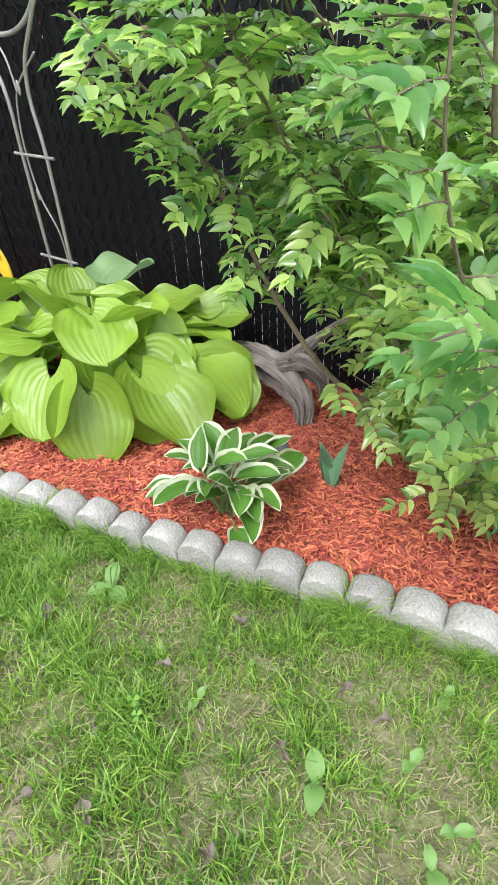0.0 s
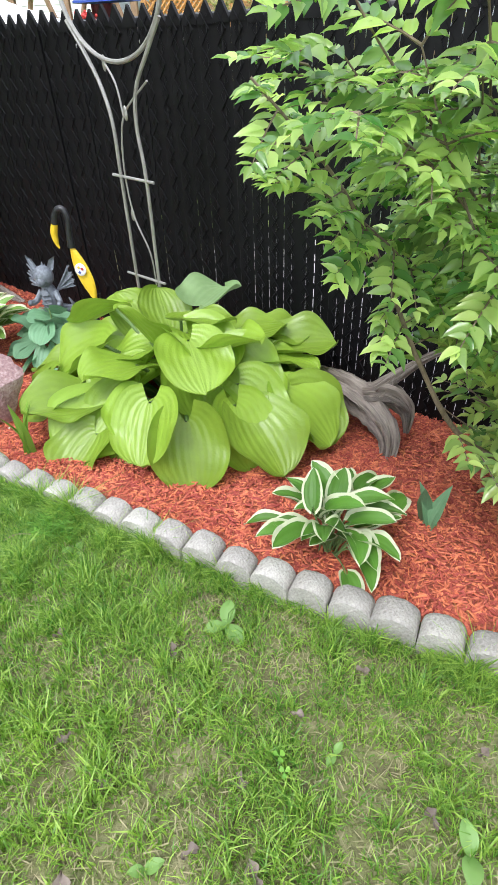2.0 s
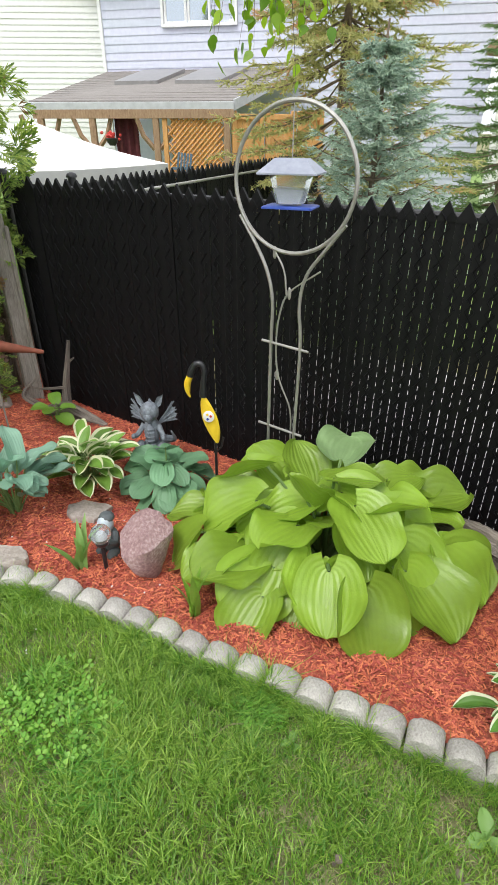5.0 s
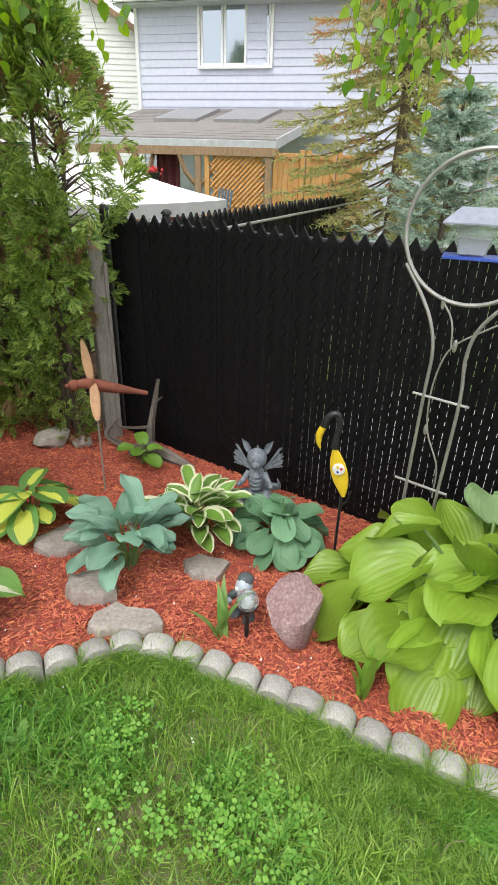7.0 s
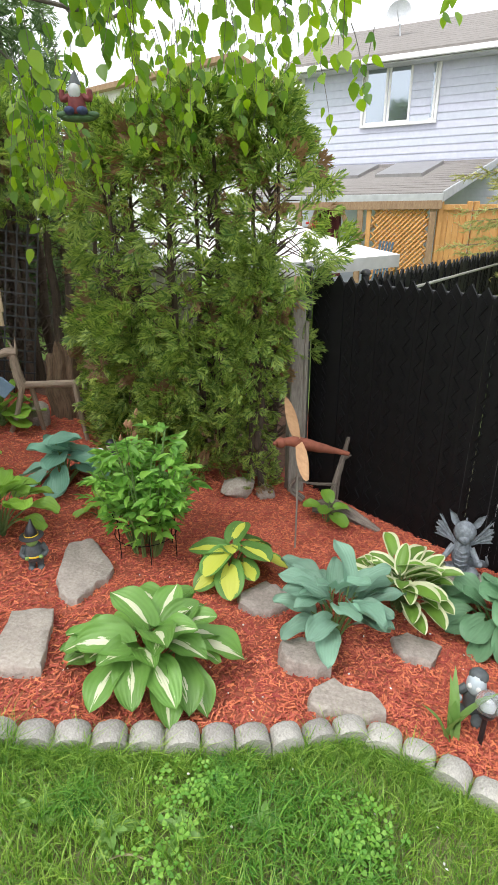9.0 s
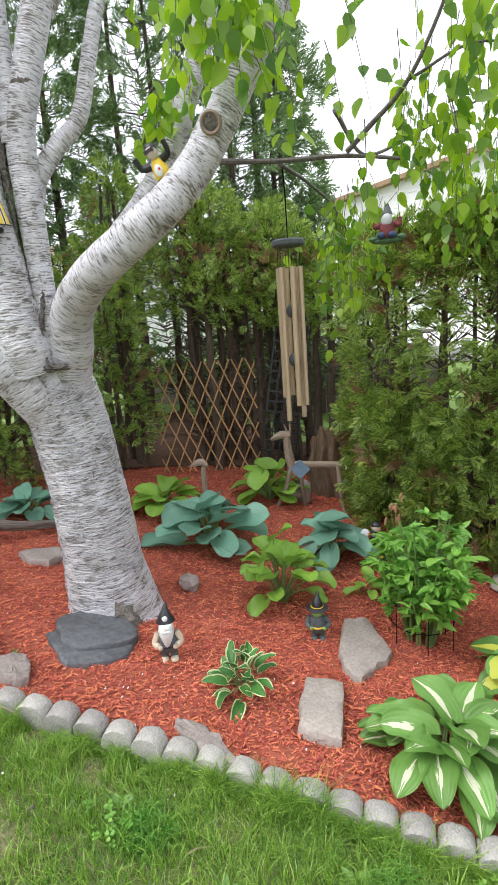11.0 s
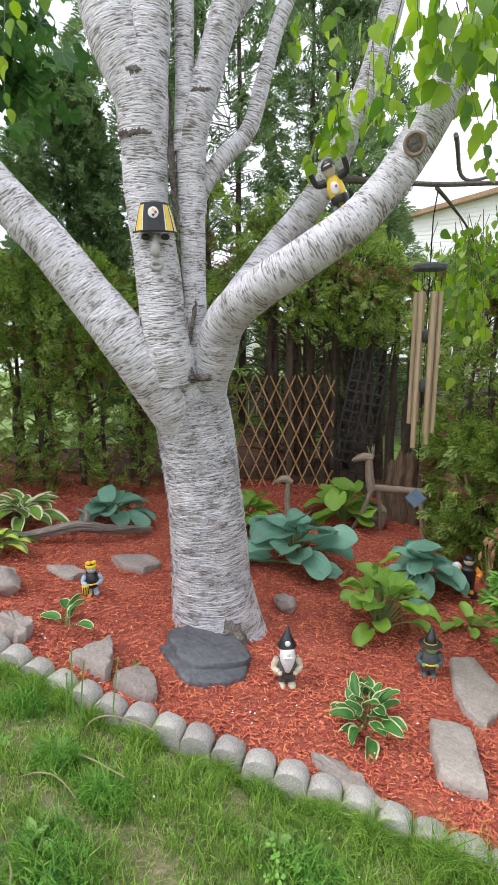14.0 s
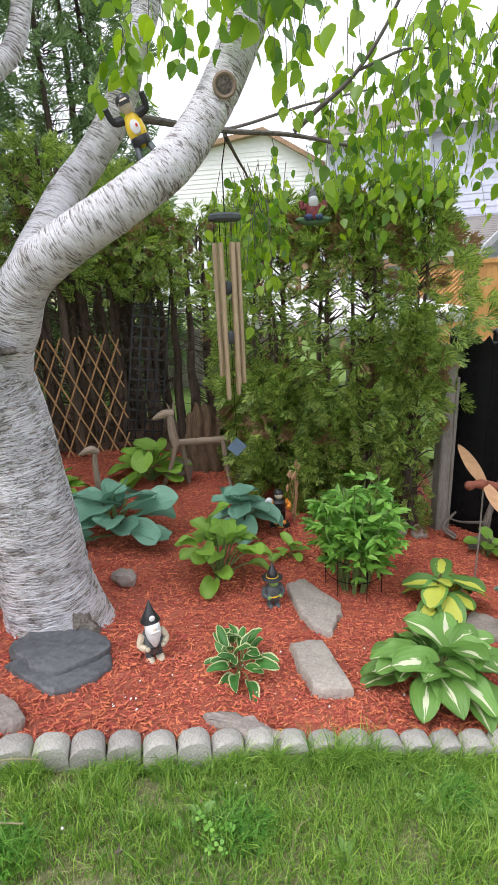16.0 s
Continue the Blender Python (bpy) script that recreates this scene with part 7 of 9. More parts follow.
    Shape().add([(-0.055, -0.037, 0.022), (0.055, -0.037, 0.022), (0.055, 0.037, 0.022), (-0.055, 0.037, 0.022), (-0.075, -0.048, 0.12), (0.075, -0.048, 0.11), (0.075, 0.048, 0.12), (-0.075, 0.048, 0.13)], [(0, 1, 5, 4), (1, 2, 6, 5), (2, 3, 7, 6), (3, 0, 4, 7), (4, 5, 6, 7)]).make("seed", M["plastic"], feeder, smooth=False)
    Shape().box((0, 0, 0.0), (0.27, 0.18, 0.016), bevel=0.006).make("tray", M["blue"], feeder)


trellis()


# ---- ornaments ----
def flamingo():
    x, y = -1.35, 2.96
    zb = bed_z(x, y)
    root = empty("bird_ornament", x, y, zb, -12, "painted yellow and black wading-bird garden stake", "garden ornament")
    z = lambda h: h - zb
    body = Shape()

    def skin(u, v):
        a = 2 * math.pi * u
        w = 0.047 * math.sin(math.pi * min(1, v * 0.93 + 0.05)) ** 0.8
        return (-0.03 + 0.075 * (1 - v) + w * math.cos(a), 0.014 * math.sin(a), z(0.09) + 0.3 * v)
    body.sheet(skin, 16, 14)
    body.make("body", M["yellow"], root)
    Shape().tube(smooth_line([(-0.03, 0, z(0.38)), (-0.025, 0, z(0.46)), (-0.015, 0, z(0.53)), (-0.03, 0, z(0.575)), (-0.06, 0, z(0.575)), (-0.085, 0, z(0.545)), (-0.1, 0, z(0.5))], 0.012), [0.022, 0.018, 0.015, 0.016, 0.018, 0.02], 10).make("neck", M["black"], root)
    Shape().tube(smooth_line([(-0.1, 0, z(0.5)), (-0.118, 0, z(0.45)), (-0.116, 0, z(0.395)), (-0.105, 0, z(0.37))], 0.012), [0.018, 0.02, 0.016, 0.005], 10).make("beak", M["yellow"], root)
    Shape().tube([(0.035, 0, -0.08), (0.035, 0, z(0.12))], 0.0085, 8).make("stake", M["black"], root)
    Shape().tube([(0.035, 0, z(0.02)), (0.07, -0.005, z(0.06)), (0.085, -0.005, z(0.13))], 0.006, 6).make("leg", M["black"], root)
    Shape().lathe((0, 0, 0), [(0.034, 0), (0.034, 0.004), (0.031, 0.006)], 20).make("badge", M["white"], root, label="round white badge").matrix_basis = pose(0.004, -0.017, z(0.265), 84, 0, 0)
    for i, (m, p, q) in enumerate((("red", 0.014, 0.006), ("blue", -0.004, -0.014), ("yellow", -0.006, 0.014))):
        Shape().box((0, 0, 0), (0.013, 0.003, 0.013), rot=0).make("badge_mark", M[m], root).matrix_basis = pose(0.004 + p, -0.0245, z(0.265) + q, 0, 45, 0)


flamingo()


def dragon():
    """A seated baby dragon with spread wings, arms on its knees: one cast form."""
    x, y = -1.78, 3.42
    zb = bed_z(x, y)
    s = Shape()
    s.blob((0, 0, 0.03), (0.13, 0.11, 0.035), lump=0.15)
    s.blob((0, 0.01, 0.16), (0.078, 0.07, 0.12))
    s.blob((0, -0.045, 0.15), (0.052, 0.035, 0.095))
    for k in range(5):
        s.tube([(-0.045, -0.062 - 0.008 * math.sin(k), 0.08 + 0.032 * k), (0, -0.086, 0.077 + 0.032 * k), (0.045, -0.062, 0.08 + 0.032 * k)], 0.006, 6)
    s.blob((0, -0.01, 0.325), (0.09, 0.08, 0.074))
    s.blob((0, -0.068, 0.3), (0.046, 0.04, 0.034))
    for d in (-1, 1):
        s.blob((d * 0.03, -0.06, 0.345), (0.02, 0.016, 0.018))
        s.blob((d * 0.105, -0.06, 0.05), (0.05, 0.075, 0.042))
        s.blob((d * 0.125, -0.13, 0.03), (0.034, 0.045, 0.024))
        s.tube(smooth_line([(d * 0.07, 0, 0.21), (d * 0.12, -0.04, 0.15), (d * 0.14, -0.09, 0.15)], 0.02), [0.026, 0.02], 8)
        s.blob((d * 0.143, -0.1, 0.155), (0.022, 0.026, 0.02))
        s.sheet(lambda u, v, d=d: (d * (0.055 + 0.085 * v + 0.03 * (u - 0.5) * math.sin(math.pi * min(1.0, 0.2 + 0.8 * v))), 0.015 * math.sin(math.pi * u), 0.36 + 0.1 * v - (u - 0.5) * 0.06 * math.sin(math.pi * min(1.0, 0.2 + 0.8 * v)) * (1 - 0.2 * abs(math.sin(2 * math.pi * v)))), 6, 10)
        for t, (a, h) in enumerate(((20, 0.17), (34, 0.2), (50, 0.23))):
            e = (d * (0.06 + h * math.cos(radians(a))), 0.09, 0.2 + h * math.sin(radians(a)))
            s.tube([(d * 0.05, 0.06, 0.2), e], [0.011, 0.006], 6)
        s.sheet(lambda u, v, d=d: (d * (0.05 + 0.23 * math.cos(radians(8 + 44 * u)) * v * (0.8 + 0.2 * u) * (1 - 0.16 * abs(math.sin(3 * math.pi * u)))), 0.065 + 0.03 * v, 0.2 + 0.23 * math.sin(radians(8 + 44 * u)) * v * (0.8 + 0.2 * u) * (1 - 0.16 * abs(math.sin(3 * math.pi * u)))), 18, 6)
    for k in range(3):
        s.tube([(0, 0.01 + 0.025 * k, 0.395 - 0.02 * k), (0, 0.015 + 0.03 * k, 0.418 - 0.024 * k)], [0.012, 0.003], 6)
    s.tube(smooth_line([(0.05, 0.09, 0.05), (0.17, 0.09, 0.06), (0.21, 0.03, 0.1), (0.19, 0.0, 0.17)], 0.03), [0.04, 0.03, 0.018, 0.006], 8)
    ob = s.make("dragon_statue", M["dragon"])
    ob.matrix_basis = pose(x, y, zb + 0.115, 0, 0, -8) @ Matrix.Diagonal((0.72, 0.8, 0.93, 1))
    tagged(ob, "grey cast baby dragon statue seated among hostas", "statue")


dragon()


def gnome(x, y, turn, h, label, hat, body, beard, skin, boots, trim, name="garden_gnome", brim=False, kind="gnome", bow=False):
    """A small painted figure: boots, stout body, arms, beard, and a pointed hat; one mesh of several paints."""
    s = Shape()
    for d in (-1, 1):
        s.blob((d * 0.05, -0.035, 0.03), (0.042, 0.06, 0.032), 4)
        s.tube([(d * 0.045, 0, 0.05), (d * 0.05, 0, 0.17)], 0.038, 10, 3 if bow else 1)
        s.tube(smooth_line([(d * 0.09, 0, 0.31), (d * 0.13, -0.02, 0.22), (d * 0.085, -0.075, 0.2)], 0.03), [0.036, 0.03], 8, 1 if brim else 3)
        s.blob((d * 0.075, -0.085, 0.195), (0.026, 0.024, 0.024), 3)
    s.lathe((0, 0, 0), [(0.07, 0.12), (0.095, 0.15), (0.1, 0.22), (0.085, 0.31), (0.05, 0.35)], 18, 1)
    s.lathe((0, 0, 0), [(0.099, 0.185), (0.104, 0.19), (0.104, 0.205), (0.099, 0.21)], 18, 5)
    s.blob((0, -0.045 if brim else -0.01, 0.39 if brim else 0.4), (0.068, 0.064, 0.062), 3)
    s.blob((0, -0.12 if beard else -0.075, 0.408), (0.018, 0.02, 0.016), 3)
    if beard is not None:
        s.tube(smooth_line([(0, -0.035, 0.43), (0, -0.055, 0.37), (0, -0.075, 0.3), (0, -0.08, 0.23), (0, -0.075, 0.18)], 0.02), [0.07, 0.078, 0.06, 0.036, 0.008], 14, 2, rough=0.08)
        s.blob((0, -0.135, 0.39), (0.05, 0.012, 0.014), 2)
    if brim:
        s.lathe((0, 0, 0), [(0.13, 0.425), (0.135, 0.433), (0.08, 0.452), (0.02, 0.455)], 22, 0)
    s.lathe((0, 0, 0), [(0.078, 0.43), (0.08, 0.445), (0.078, 0.46)], 20, 5)
    if bow:
        s.blob((0, 0.02, 0.42), (0.078, 0.07, 0.075), 1)
        s.blob((0, 0.045, 0.32), (0.075, 0.04, 0.11), 1)
        s.lathe((-0.1, -0.07, 0), [(0.04, 0.06), (0.048, 0.07), (0.052, 0.19), (0.046, 0.2)], 14, 5)
        for k in range(3):
            s.box((-0.1 + 0.032 * (k - 1), -0.121, 0.13), (0.012, 0.006, 0.11), 1)
        s.blob((-0.06, -0.06, 0.028), (0.045, 0.062, 0.03), 5)
        for d in (-1, 1):
            s.blob((d * 0.04, -0.02, 0.5), (0.04, 0.02, 0.03), 5)
    tip = smooth_line([(0, 0, 0.445), (0, 0.0, 0.5), (0.006, 0.012, 0.57), (0.014, 0.03, 0.635)], 0.02)
    if not bow:
        s.tube(tip, [0.094 if beard else 0.078, 0.064, 0.034, 0.006], 14, 0)
    if not brim and not bow:
        s.blob((0, -0.07, 0.5), (0.028, 0.014, 0.03), 2)
    ob = s.make(name, [hat, body, beard or body, skin, boots, trim])
    k = h / 0.635
    ob.matrix_basis = pose(x, y, bed_z(x, y) - 0.002, 0, 0, turn) @ Matrix.Diagonal((k, k, k, 1))
    return tagged(ob, label, kind)


gnome(-4.6, 1.87, 42, 0.335, "painted garden gnome with black hat and white beard", M["black"], M["chime_grey"], M["white"], M["cream"], M["cream"], M["black"])
gnome(-4.14, 2.65, 30, 0.31, "small green-faced witch figurine in black clothes", M["black"], M["chime_grey"], None, M["skin_green"], M["chime_grey"], M["yellow"], "witch_figurine", True, "figurine")
gnome(-5.87, 1.59, 60, 0.27, "small blue-skinned figurine in black and yellow", M["yellow"], M["black"], None, M["skin_blue"], M["skin_blue"], M["yellow"], "painted_figurine", False, "figurine", True)


def player_figure():
    x, y = -4.33, 3.95
    s = Shape().box((0, 0, 0.015), (0.17, 0.09, 0.03), 0, bevel=0.006).box((0, -0.044, 0.015), (0.06, 0.006, 0.016), 1)
    for d in (-1, 1):
        s.blob((d * 0.035, -0.02, 0.048), (0.022, 0.035, 0.018), 1)
        s.tube([(d * 0.035, 0, 0.05), (d * 0.03, 0, 0.16)], [0.018, 0.026], 8, 0)
        s.tube(smooth_line([(d * 0.05, 0, 0.245), (d * 0.085, -0.01, 0.205), (d * 0.07, -0.05, 0.19)], 0.02), [0.026, 0.018], 8, 1)
    s.lathe((0, 0, 0), [(0.045, 0.15), (0.055, 0.19), (0.06, 0.24), (0.03, 0.265)], 14, 0)
    s.blob((0, 0, 0.3), (0.04, 0.042, 0.042), 2)
    s.blob((0, 0.004, 0.315), (0.043, 0.044, 0.034), 0)
    s.blob((-0.085, 0.0, 0.23), (0.04, 0.03, 0.05), 3)
    ob = s.make("sports_figurine", [M["black"], M["orange"], M["cream"], M["plastic"]])
    ob.matrix_basis = pose(x, y, bed_z(x, y), 0, 0, 20)
    tagged(ob, "black and orange sports figurine on a black plinth", "figurine")


player_figure()


def solar_lamp():
    x, y = -1.83, 2.2
    root = empty("solar_lamp", x, y, bed_z(x, y), 0, "solar stake lamp with a crackled clear glass globe", "garden lamp")
    Shape().tube([(0, 0, -0.06), (0, 0, 0.16)], 0.011, 10).make("stake", M["black"], root)
    Shape().lathe((0, 0, 0.15), [(0.018, 0), (0.03, 0.012), (0.034, 0.03), (0.02, 0.034)], 16).make("collar", M["black"], root)
    Shape().blob((0, 0, 0.222), 0.05, 0, 22, 14).make("globe", M["glass"], root)
    Shape().lathe((0, 0, 0.2), [(0.02, 0), (0.022, 0.012), (0.012, 0.03)], 12).make("light_cell", M["plastic"], root)


solar_lamp()


M["dragon_grey"] = plain("pale_grey_paint", (0.36, 0.42, 0.48), (0.55, 0.6, 0.64), 40, 0.5, 0.2)


def hunched_figure():
    x, y = -1.84, 2.36
    s = Shape()
    s.blob((0, 0.01, 0.08), (0.06, 0.055, 0.085), 0)
    s.blob((0, -0.02, 0.2), (0.052, 0.055, 0.056), 1)
    s.blob((0, 0.0, 0.235), (0.05, 0.05, 0.03), 0)
    for d in (-1, 1):
        s.tube(smooth_line([(d * 0.05, 0, 0.14), (d * 0.085, -0.05, 0.12), (d * 0.06, -0.09, 0.14)], 0.02), [0.024, 0.017], 8, 0)
        s.blob((d * 0.058, -0.1, 0.145), (0.02, 0.02, 0.018), 1)
        s.blob((d * 0.022, -0.066, 0.21), (0.013, 0.01, 0.013), 2)
        s.blob((d * 0.045, -0.04, 0.02), (0.035, 0.055, 0.025), 0)
    ob = s.make("hunched_figurine", [M["chime_grey"], M["dragon_grey"], M["white"]])
    ob.matrix_basis = pose(x, y, bed_z(x, y), 0, 0, -25) @ Matrix.Diagonal((0.8, 0.8, 0.95, 1))
    tagged(ob, "grey-faced hunched figurine behind the solar lamp", "figurine")


hunched_figure()


# ---- stones ----
def stone(name, pts, thick, material, label, seed, rough=0.012, lift=0.0, tilt=(0, 0), category="stone", group=""):
    """A flat stone with the outline pts, an uneven top and chipped edges."""
    g = np.random.default_rng(seed)
    P = np.array(pts, float)
    c = P.mean(0)
    ring = []
    for a, b in zip(P, np.roll(P, -1, 0)):
        for t in (0.0, 0.25, 0.5, 0.75):
            q = a + (b - a) * t
            ring.append(q - c + g.normal(0, rough * 0.6, 2) - (q - c) * (0.05 if t == 0 else 0))
    ring = np.array(ring)
    n = len(ring)
    V = []
    for k, h in ((1.02, -0.05), (1.03, thick * 0.45), (1.0, thick * 0.86), (0.93, thick), (0.55, thick)):
        for x, y in ring * k:
            V.append((x, y, h + g.normal(0, rough * 0.35) * (h > 0)))
    V.append((0, 0, thick + g.normal(0, rough * 0.3)))
    F = [(r * n + i, r * n + (i + 1) % n, (r + 1) * n + (i + 1) % n, (r + 1) * n + i) for r in range(4) for i in range(n)]
    F += [(4 * n + i, 4 * n + (i + 1) % n, 5 * n) for i in range(n)]
    ob = Shape().add(V, F).make(name, material)
    gx = (bed_z(c[0] + 0.1, c[1]) - bed_z(c[0] - 0.1, c[1])) / 0.2
    gy = (bed_z(c[0], c[1] + 0.1) - bed_z(c[0], c[1] - 0.1)) / 0.2
    ob.matrix_basis = pose(c[0], c[1], bed_z(*c) + lift, math.degrees(math.atan(gy)) + tilt[0], -math.degrees(math.atan(gx)) + tilt[1], 0)
    return tagged(ob, label, category, group)


def boulder(name, x, y, r, turn, label, seed, material, sink=0.3, lump=0.45, cut=(0.68, 0.86)):
    """A broken rock: a lumpy form cut by a few flat planes."""
    g = np.random.default_rng(seed)
    s = Shape().blob((0, 0, 0), r, 0, 18, 12, lump=lump, seed=seed)
    V = np.array(s.v)
    for k in range(8):
        n = unit(g.normal(0, 1, 3) * (1, 1, 0.7))
        d = V @ n
        lim = np.max(d) * g.uniform(*cut)
        V = V - np.outer(np.maximum(d - lim, 0), n)
    s.v = [tuple(q) for q in V]
    ob = s.make(name, material)
    ob.matrix_basis = pose(x, y, bed_z(x, y) + r[2] * (1 - sink), 0, 0, turn)
    return tagged(ob, label, "rock")


STEP = "flat grey-brown stepping stone lying on the mulch"
stone("stepping_stone", [(-4.11, 2.91), (-4.0, 3.02), (-3.72, 2.76), (-3.72, 2.6), (-3.79, 2.36), (-3.95, 2.54)], 0.05, M["stone"], "long flat grey stepping stone in the mulch", 1, group="stepping stones")
stone("stepping_stone", [(-3.97, 2.2), (-3.8, 2.3), (-3.61, 1.9), (-3.8, 1.84)], 0.06, M["stone"], "square pale sandstone stepping slab", 2, rough=0.007, group="stepping stones")
stone("stepping_stone", [(-2.55, 2.2), (-2.44, 2.29), (-2.26, 2.28), (-2.2, 2.18), (-2.3, 2.12), (-2.51, 2.11)], 0.05, M["stone"], "tan flat stone against the concrete edging", 3, group="stepping stones")
stone("stepping_stone", [(-2.71, 2.44), (-2.6, 2.5), (-2.49, 2.49), (-2.46, 2.37), (-2.58, 2.31), (-2.68, 2.33)], 0.08, M["stone"], "small thick tan stone block on the mulch", 4, group="stepping stones")
stone("stepping_stone", [(-3.01, 2.8), (-2.9, 3.0), (-2.74, 2.94), (-2.72, 2.8), (-2.8, 2.7), (-2.95, 2.69)], 0.045, M["stone"], STEP, 5, group="stepping stones")
stone("stepping_stone", [(-2.19, 2.71), (-2.08, 2.81), (-1.93, 2.75), (-1.98, 2.6), (-2.13, 2.6)], 0.045, M["stone"], STEP, 6, group="stepping stones")
stone("stepping_stone", [(-4.24, 1.53), (-4.15, 1.58), (-3.98, 1.57), (-3.84, 1.5), (-3.98, 1.46), (-4.18, 1.48)], 0.035, M["stone"], "brown flat stone behind the edging", 7, lift=-0.004, group="stepping stones")
stone("slate_slab", [(-5.19, 1.53), (-5.15, 1.66), (-4.83, 1.83), (-4.74, 1.72), (-4.77, 1.56), (-4.89, 1.43), (-5.05, 1.47)], 0.03, M["slate"], "broad grey slate slab at the foot of the birch", 8, rough=0.009, category="slate")
stone("slate_slab", [(-5.245, 1.62), (-5.235, 1.82), (-5.14, 1.905), (-4.97, 1.92), (-4.83, 1.88), (-4.8, 1.77), (-4.92, 1.535), (-5.04, 1.52), (-5.14, 1.57)], 0.035, M["slate"], "dark layered slate resting on the lower slab", 9, rough=0.009, lift=0.026, category="slate")
stone("edge_stone", [(-5.32, 1.07), (-5.32, 1.17), (-5.35, 1.34), (-5.18, 1.22), (-5.09, 1.12), (-5.19, 1.1)], 0.07, M["stone"], "angular grey-pink stone by the edging", 41, tilt=(4, -6), group="edge stones")
stone("edge_stone", [(-5.05, 1.12), (-5.09, 1.2), (-5.06, 1.32), (-4.97, 1.3), (-4.86, 1.2), (-4.92, 1.15)], 0.06, M["stone"], "brownish split stone touching the edging", 42, tilt=(-3, 5), group="edge stones")
stone("edge_stone", [(-5.76, 0.92), (-5.78, 0.98), (-5.77, 1.04), (-5.64, 1.07), (-5.58, 1.02), (-5.54, 0.96), (-5.62, 0.9)], 0.07, M["stone"], "flat tan stone lying against the edging", 43, group="edge stones")
stone("stepping_stone", [(-6.22, 1.98), (-6.16, 2.24), (-5.98, 2.26), (-5.94, 2.05), (-6.08, 1.95)], 0.05, M["stone"], STEP, 10, group="stepping stones")
stone("stepping_stone", [(-6.28, 1.5), (-6.2, 1.68), (-6.06, 1.68), (-6.06, 1.54)], 0.04, M["stone"], STEP, 11, group="stepping stones")
stone("pedestal_stone", [(-1.92, 3.36), (-1.88, 3.52), (-1.7, 3.54), (-1.62, 3.42), (-1.7, 3.3), (-1.85, 3.29)], 0.125, M["stone"], "thick flat stone under the dragon statue", 12, category="stone")
boulder("granite_rock", -1.63, 2.2, (0.155, 0.13, 0.215), 20, "angular pink granite rock on the mulch", 24, M["granite"], sink=0.2, lump=0.2, cut=(0.5, 0.72))
for i, (x, y, r, turn, txt) in enumerate([(-5.1, 2.56, (0.09, 0.075, 0.06), 0, "small tan rock near the birch"), (-6.13, 1.14, (0.16, 0.11, 0.08), 30, "flat grey rock at the bed edge"),
                                              (-5.5, 4.7, (0.17, 0.12, 0.12), 0, "grey rock under the driftwood deer"), (-3.36, 4.14, (0.17, 0.11, 0.08), 15, "brown-grey rock below the cedar hedge"), (-3.14, 4.2, (0.09, 0.07, 0.055), 50, "rounded grey rock below the cedar hedge"), (-6.35, 2.95, (0.14, 0.11, 0.09), 20, "grey rock behind the birch"),
                                              (0.12, 1.72, (0.05, 0.04, 0.05), 0, "small dark stone behind the big hosta")]):
    boulder("garden_rock", x, y, r, turn, txt, 30 + i, M["slate"] if i == 6 else M["stone"])


# ---- driftwood ----
def gnarl(lines, name, label, x, y, z, material, category="driftwood", seed=0, rough=0.16):
    root = empty(name, x, y, z, 0, label, category)
    for i, (pts, radii) in enumerate(lines):
        Shape().tube(smooth_line([np.array(p) - (x, y, z) for p in pts], 0.025), radii, 18, rough=rough * 0.35, seed=seed + i, ridge=(5, rough * 1.3, 9.0)).make("trunk" if i == 0 else "branch", material, root)
    return root


gnarl([([(-0.15, 2.6, -0.22), (0.05, 2.4, -0.16), (0.18, 2.24, -0.18), (0.26, 2.1, -0.26), (0.24, 1.99, -0.38)], [0.055, 0.066, 0.07, 0.05, 0.022]),
       ([(0.16, 2.28, -0.14), (0.28, 2.24, -0.12), (0.36, 2.22, -0.2), (0.36, 2.18, -0.3)], [0.05, 0.05, 0.035, 0.012]),
       ([(0.2, 2.25, -0.1), (0.42, 2.3, 0.04), (0.56, 2.3, 0.1), (0.64, 2.25, 0.17)], [0.035, 0.02, 0.013, 0.005])], "driftwood_log", "gnarled silver driftwood log behind the hosta", 0.1, 2.3, -0.38, M["drift"], seed=5, rough=0.26)
gnarl([([(-6.9, 1.42, 0.5), (-6.7, 1.62, 0.5), (-6.58, 1.95, 0.5), (-6.5, 2.2, 0.42), (-6.46, 2.55, 0.32)], [0.022, 0.034, 0.042, 0.036, 0.024]),
       ([(-6.56, 2.0, 0.5), (-6.6, 2.06, 0.56), (-6.72, 2.05, 0.58)], [0.03, 0.02, 0.01])], "weathered_log", "long weathered grey log lying on the mulch", -6.6, 1.95, 0.42, M["drift"], "log", 9, 0.09)
gnarl([([(-2.75, 4.12, -0.3), (-2.6, 4.1, -0.26), (-2.42, 4.05, -0.32), (-2.25, 3.98, -0.36)], [0.05, 0.06, 0.05, 0.025]),
       ([(-2.62, 4.2, -0.3), (-2.6, 4.22, -0.1), (-2.56, 4.24, 0.1), (-2.53, 4.25, 0.26)], [0.04, 0.026, 0.018, 0.012]),
       ([(-2.56, 4.24, 0.08), (-2.5, 4.22, 0.13)], [0.012, 0.005]),
       ([(-2.85, 4.2, -0.28), (-2.95, 4.2, -0.18), (-2.85, 4.25, -0.06)], [0.025, 0.02, 0.008]),
       ([(-2.6, 4.2, -0.12), (-2.8, 4.2, -0.13), (-2.92, 4.18, -0.09)], [0.012, 0.009, 0.005])], "driftwood_stump", "grey driftwood with an upright stick at the fence corner", -2.6, 4.15, -0.36, M["drift"], seed=13)


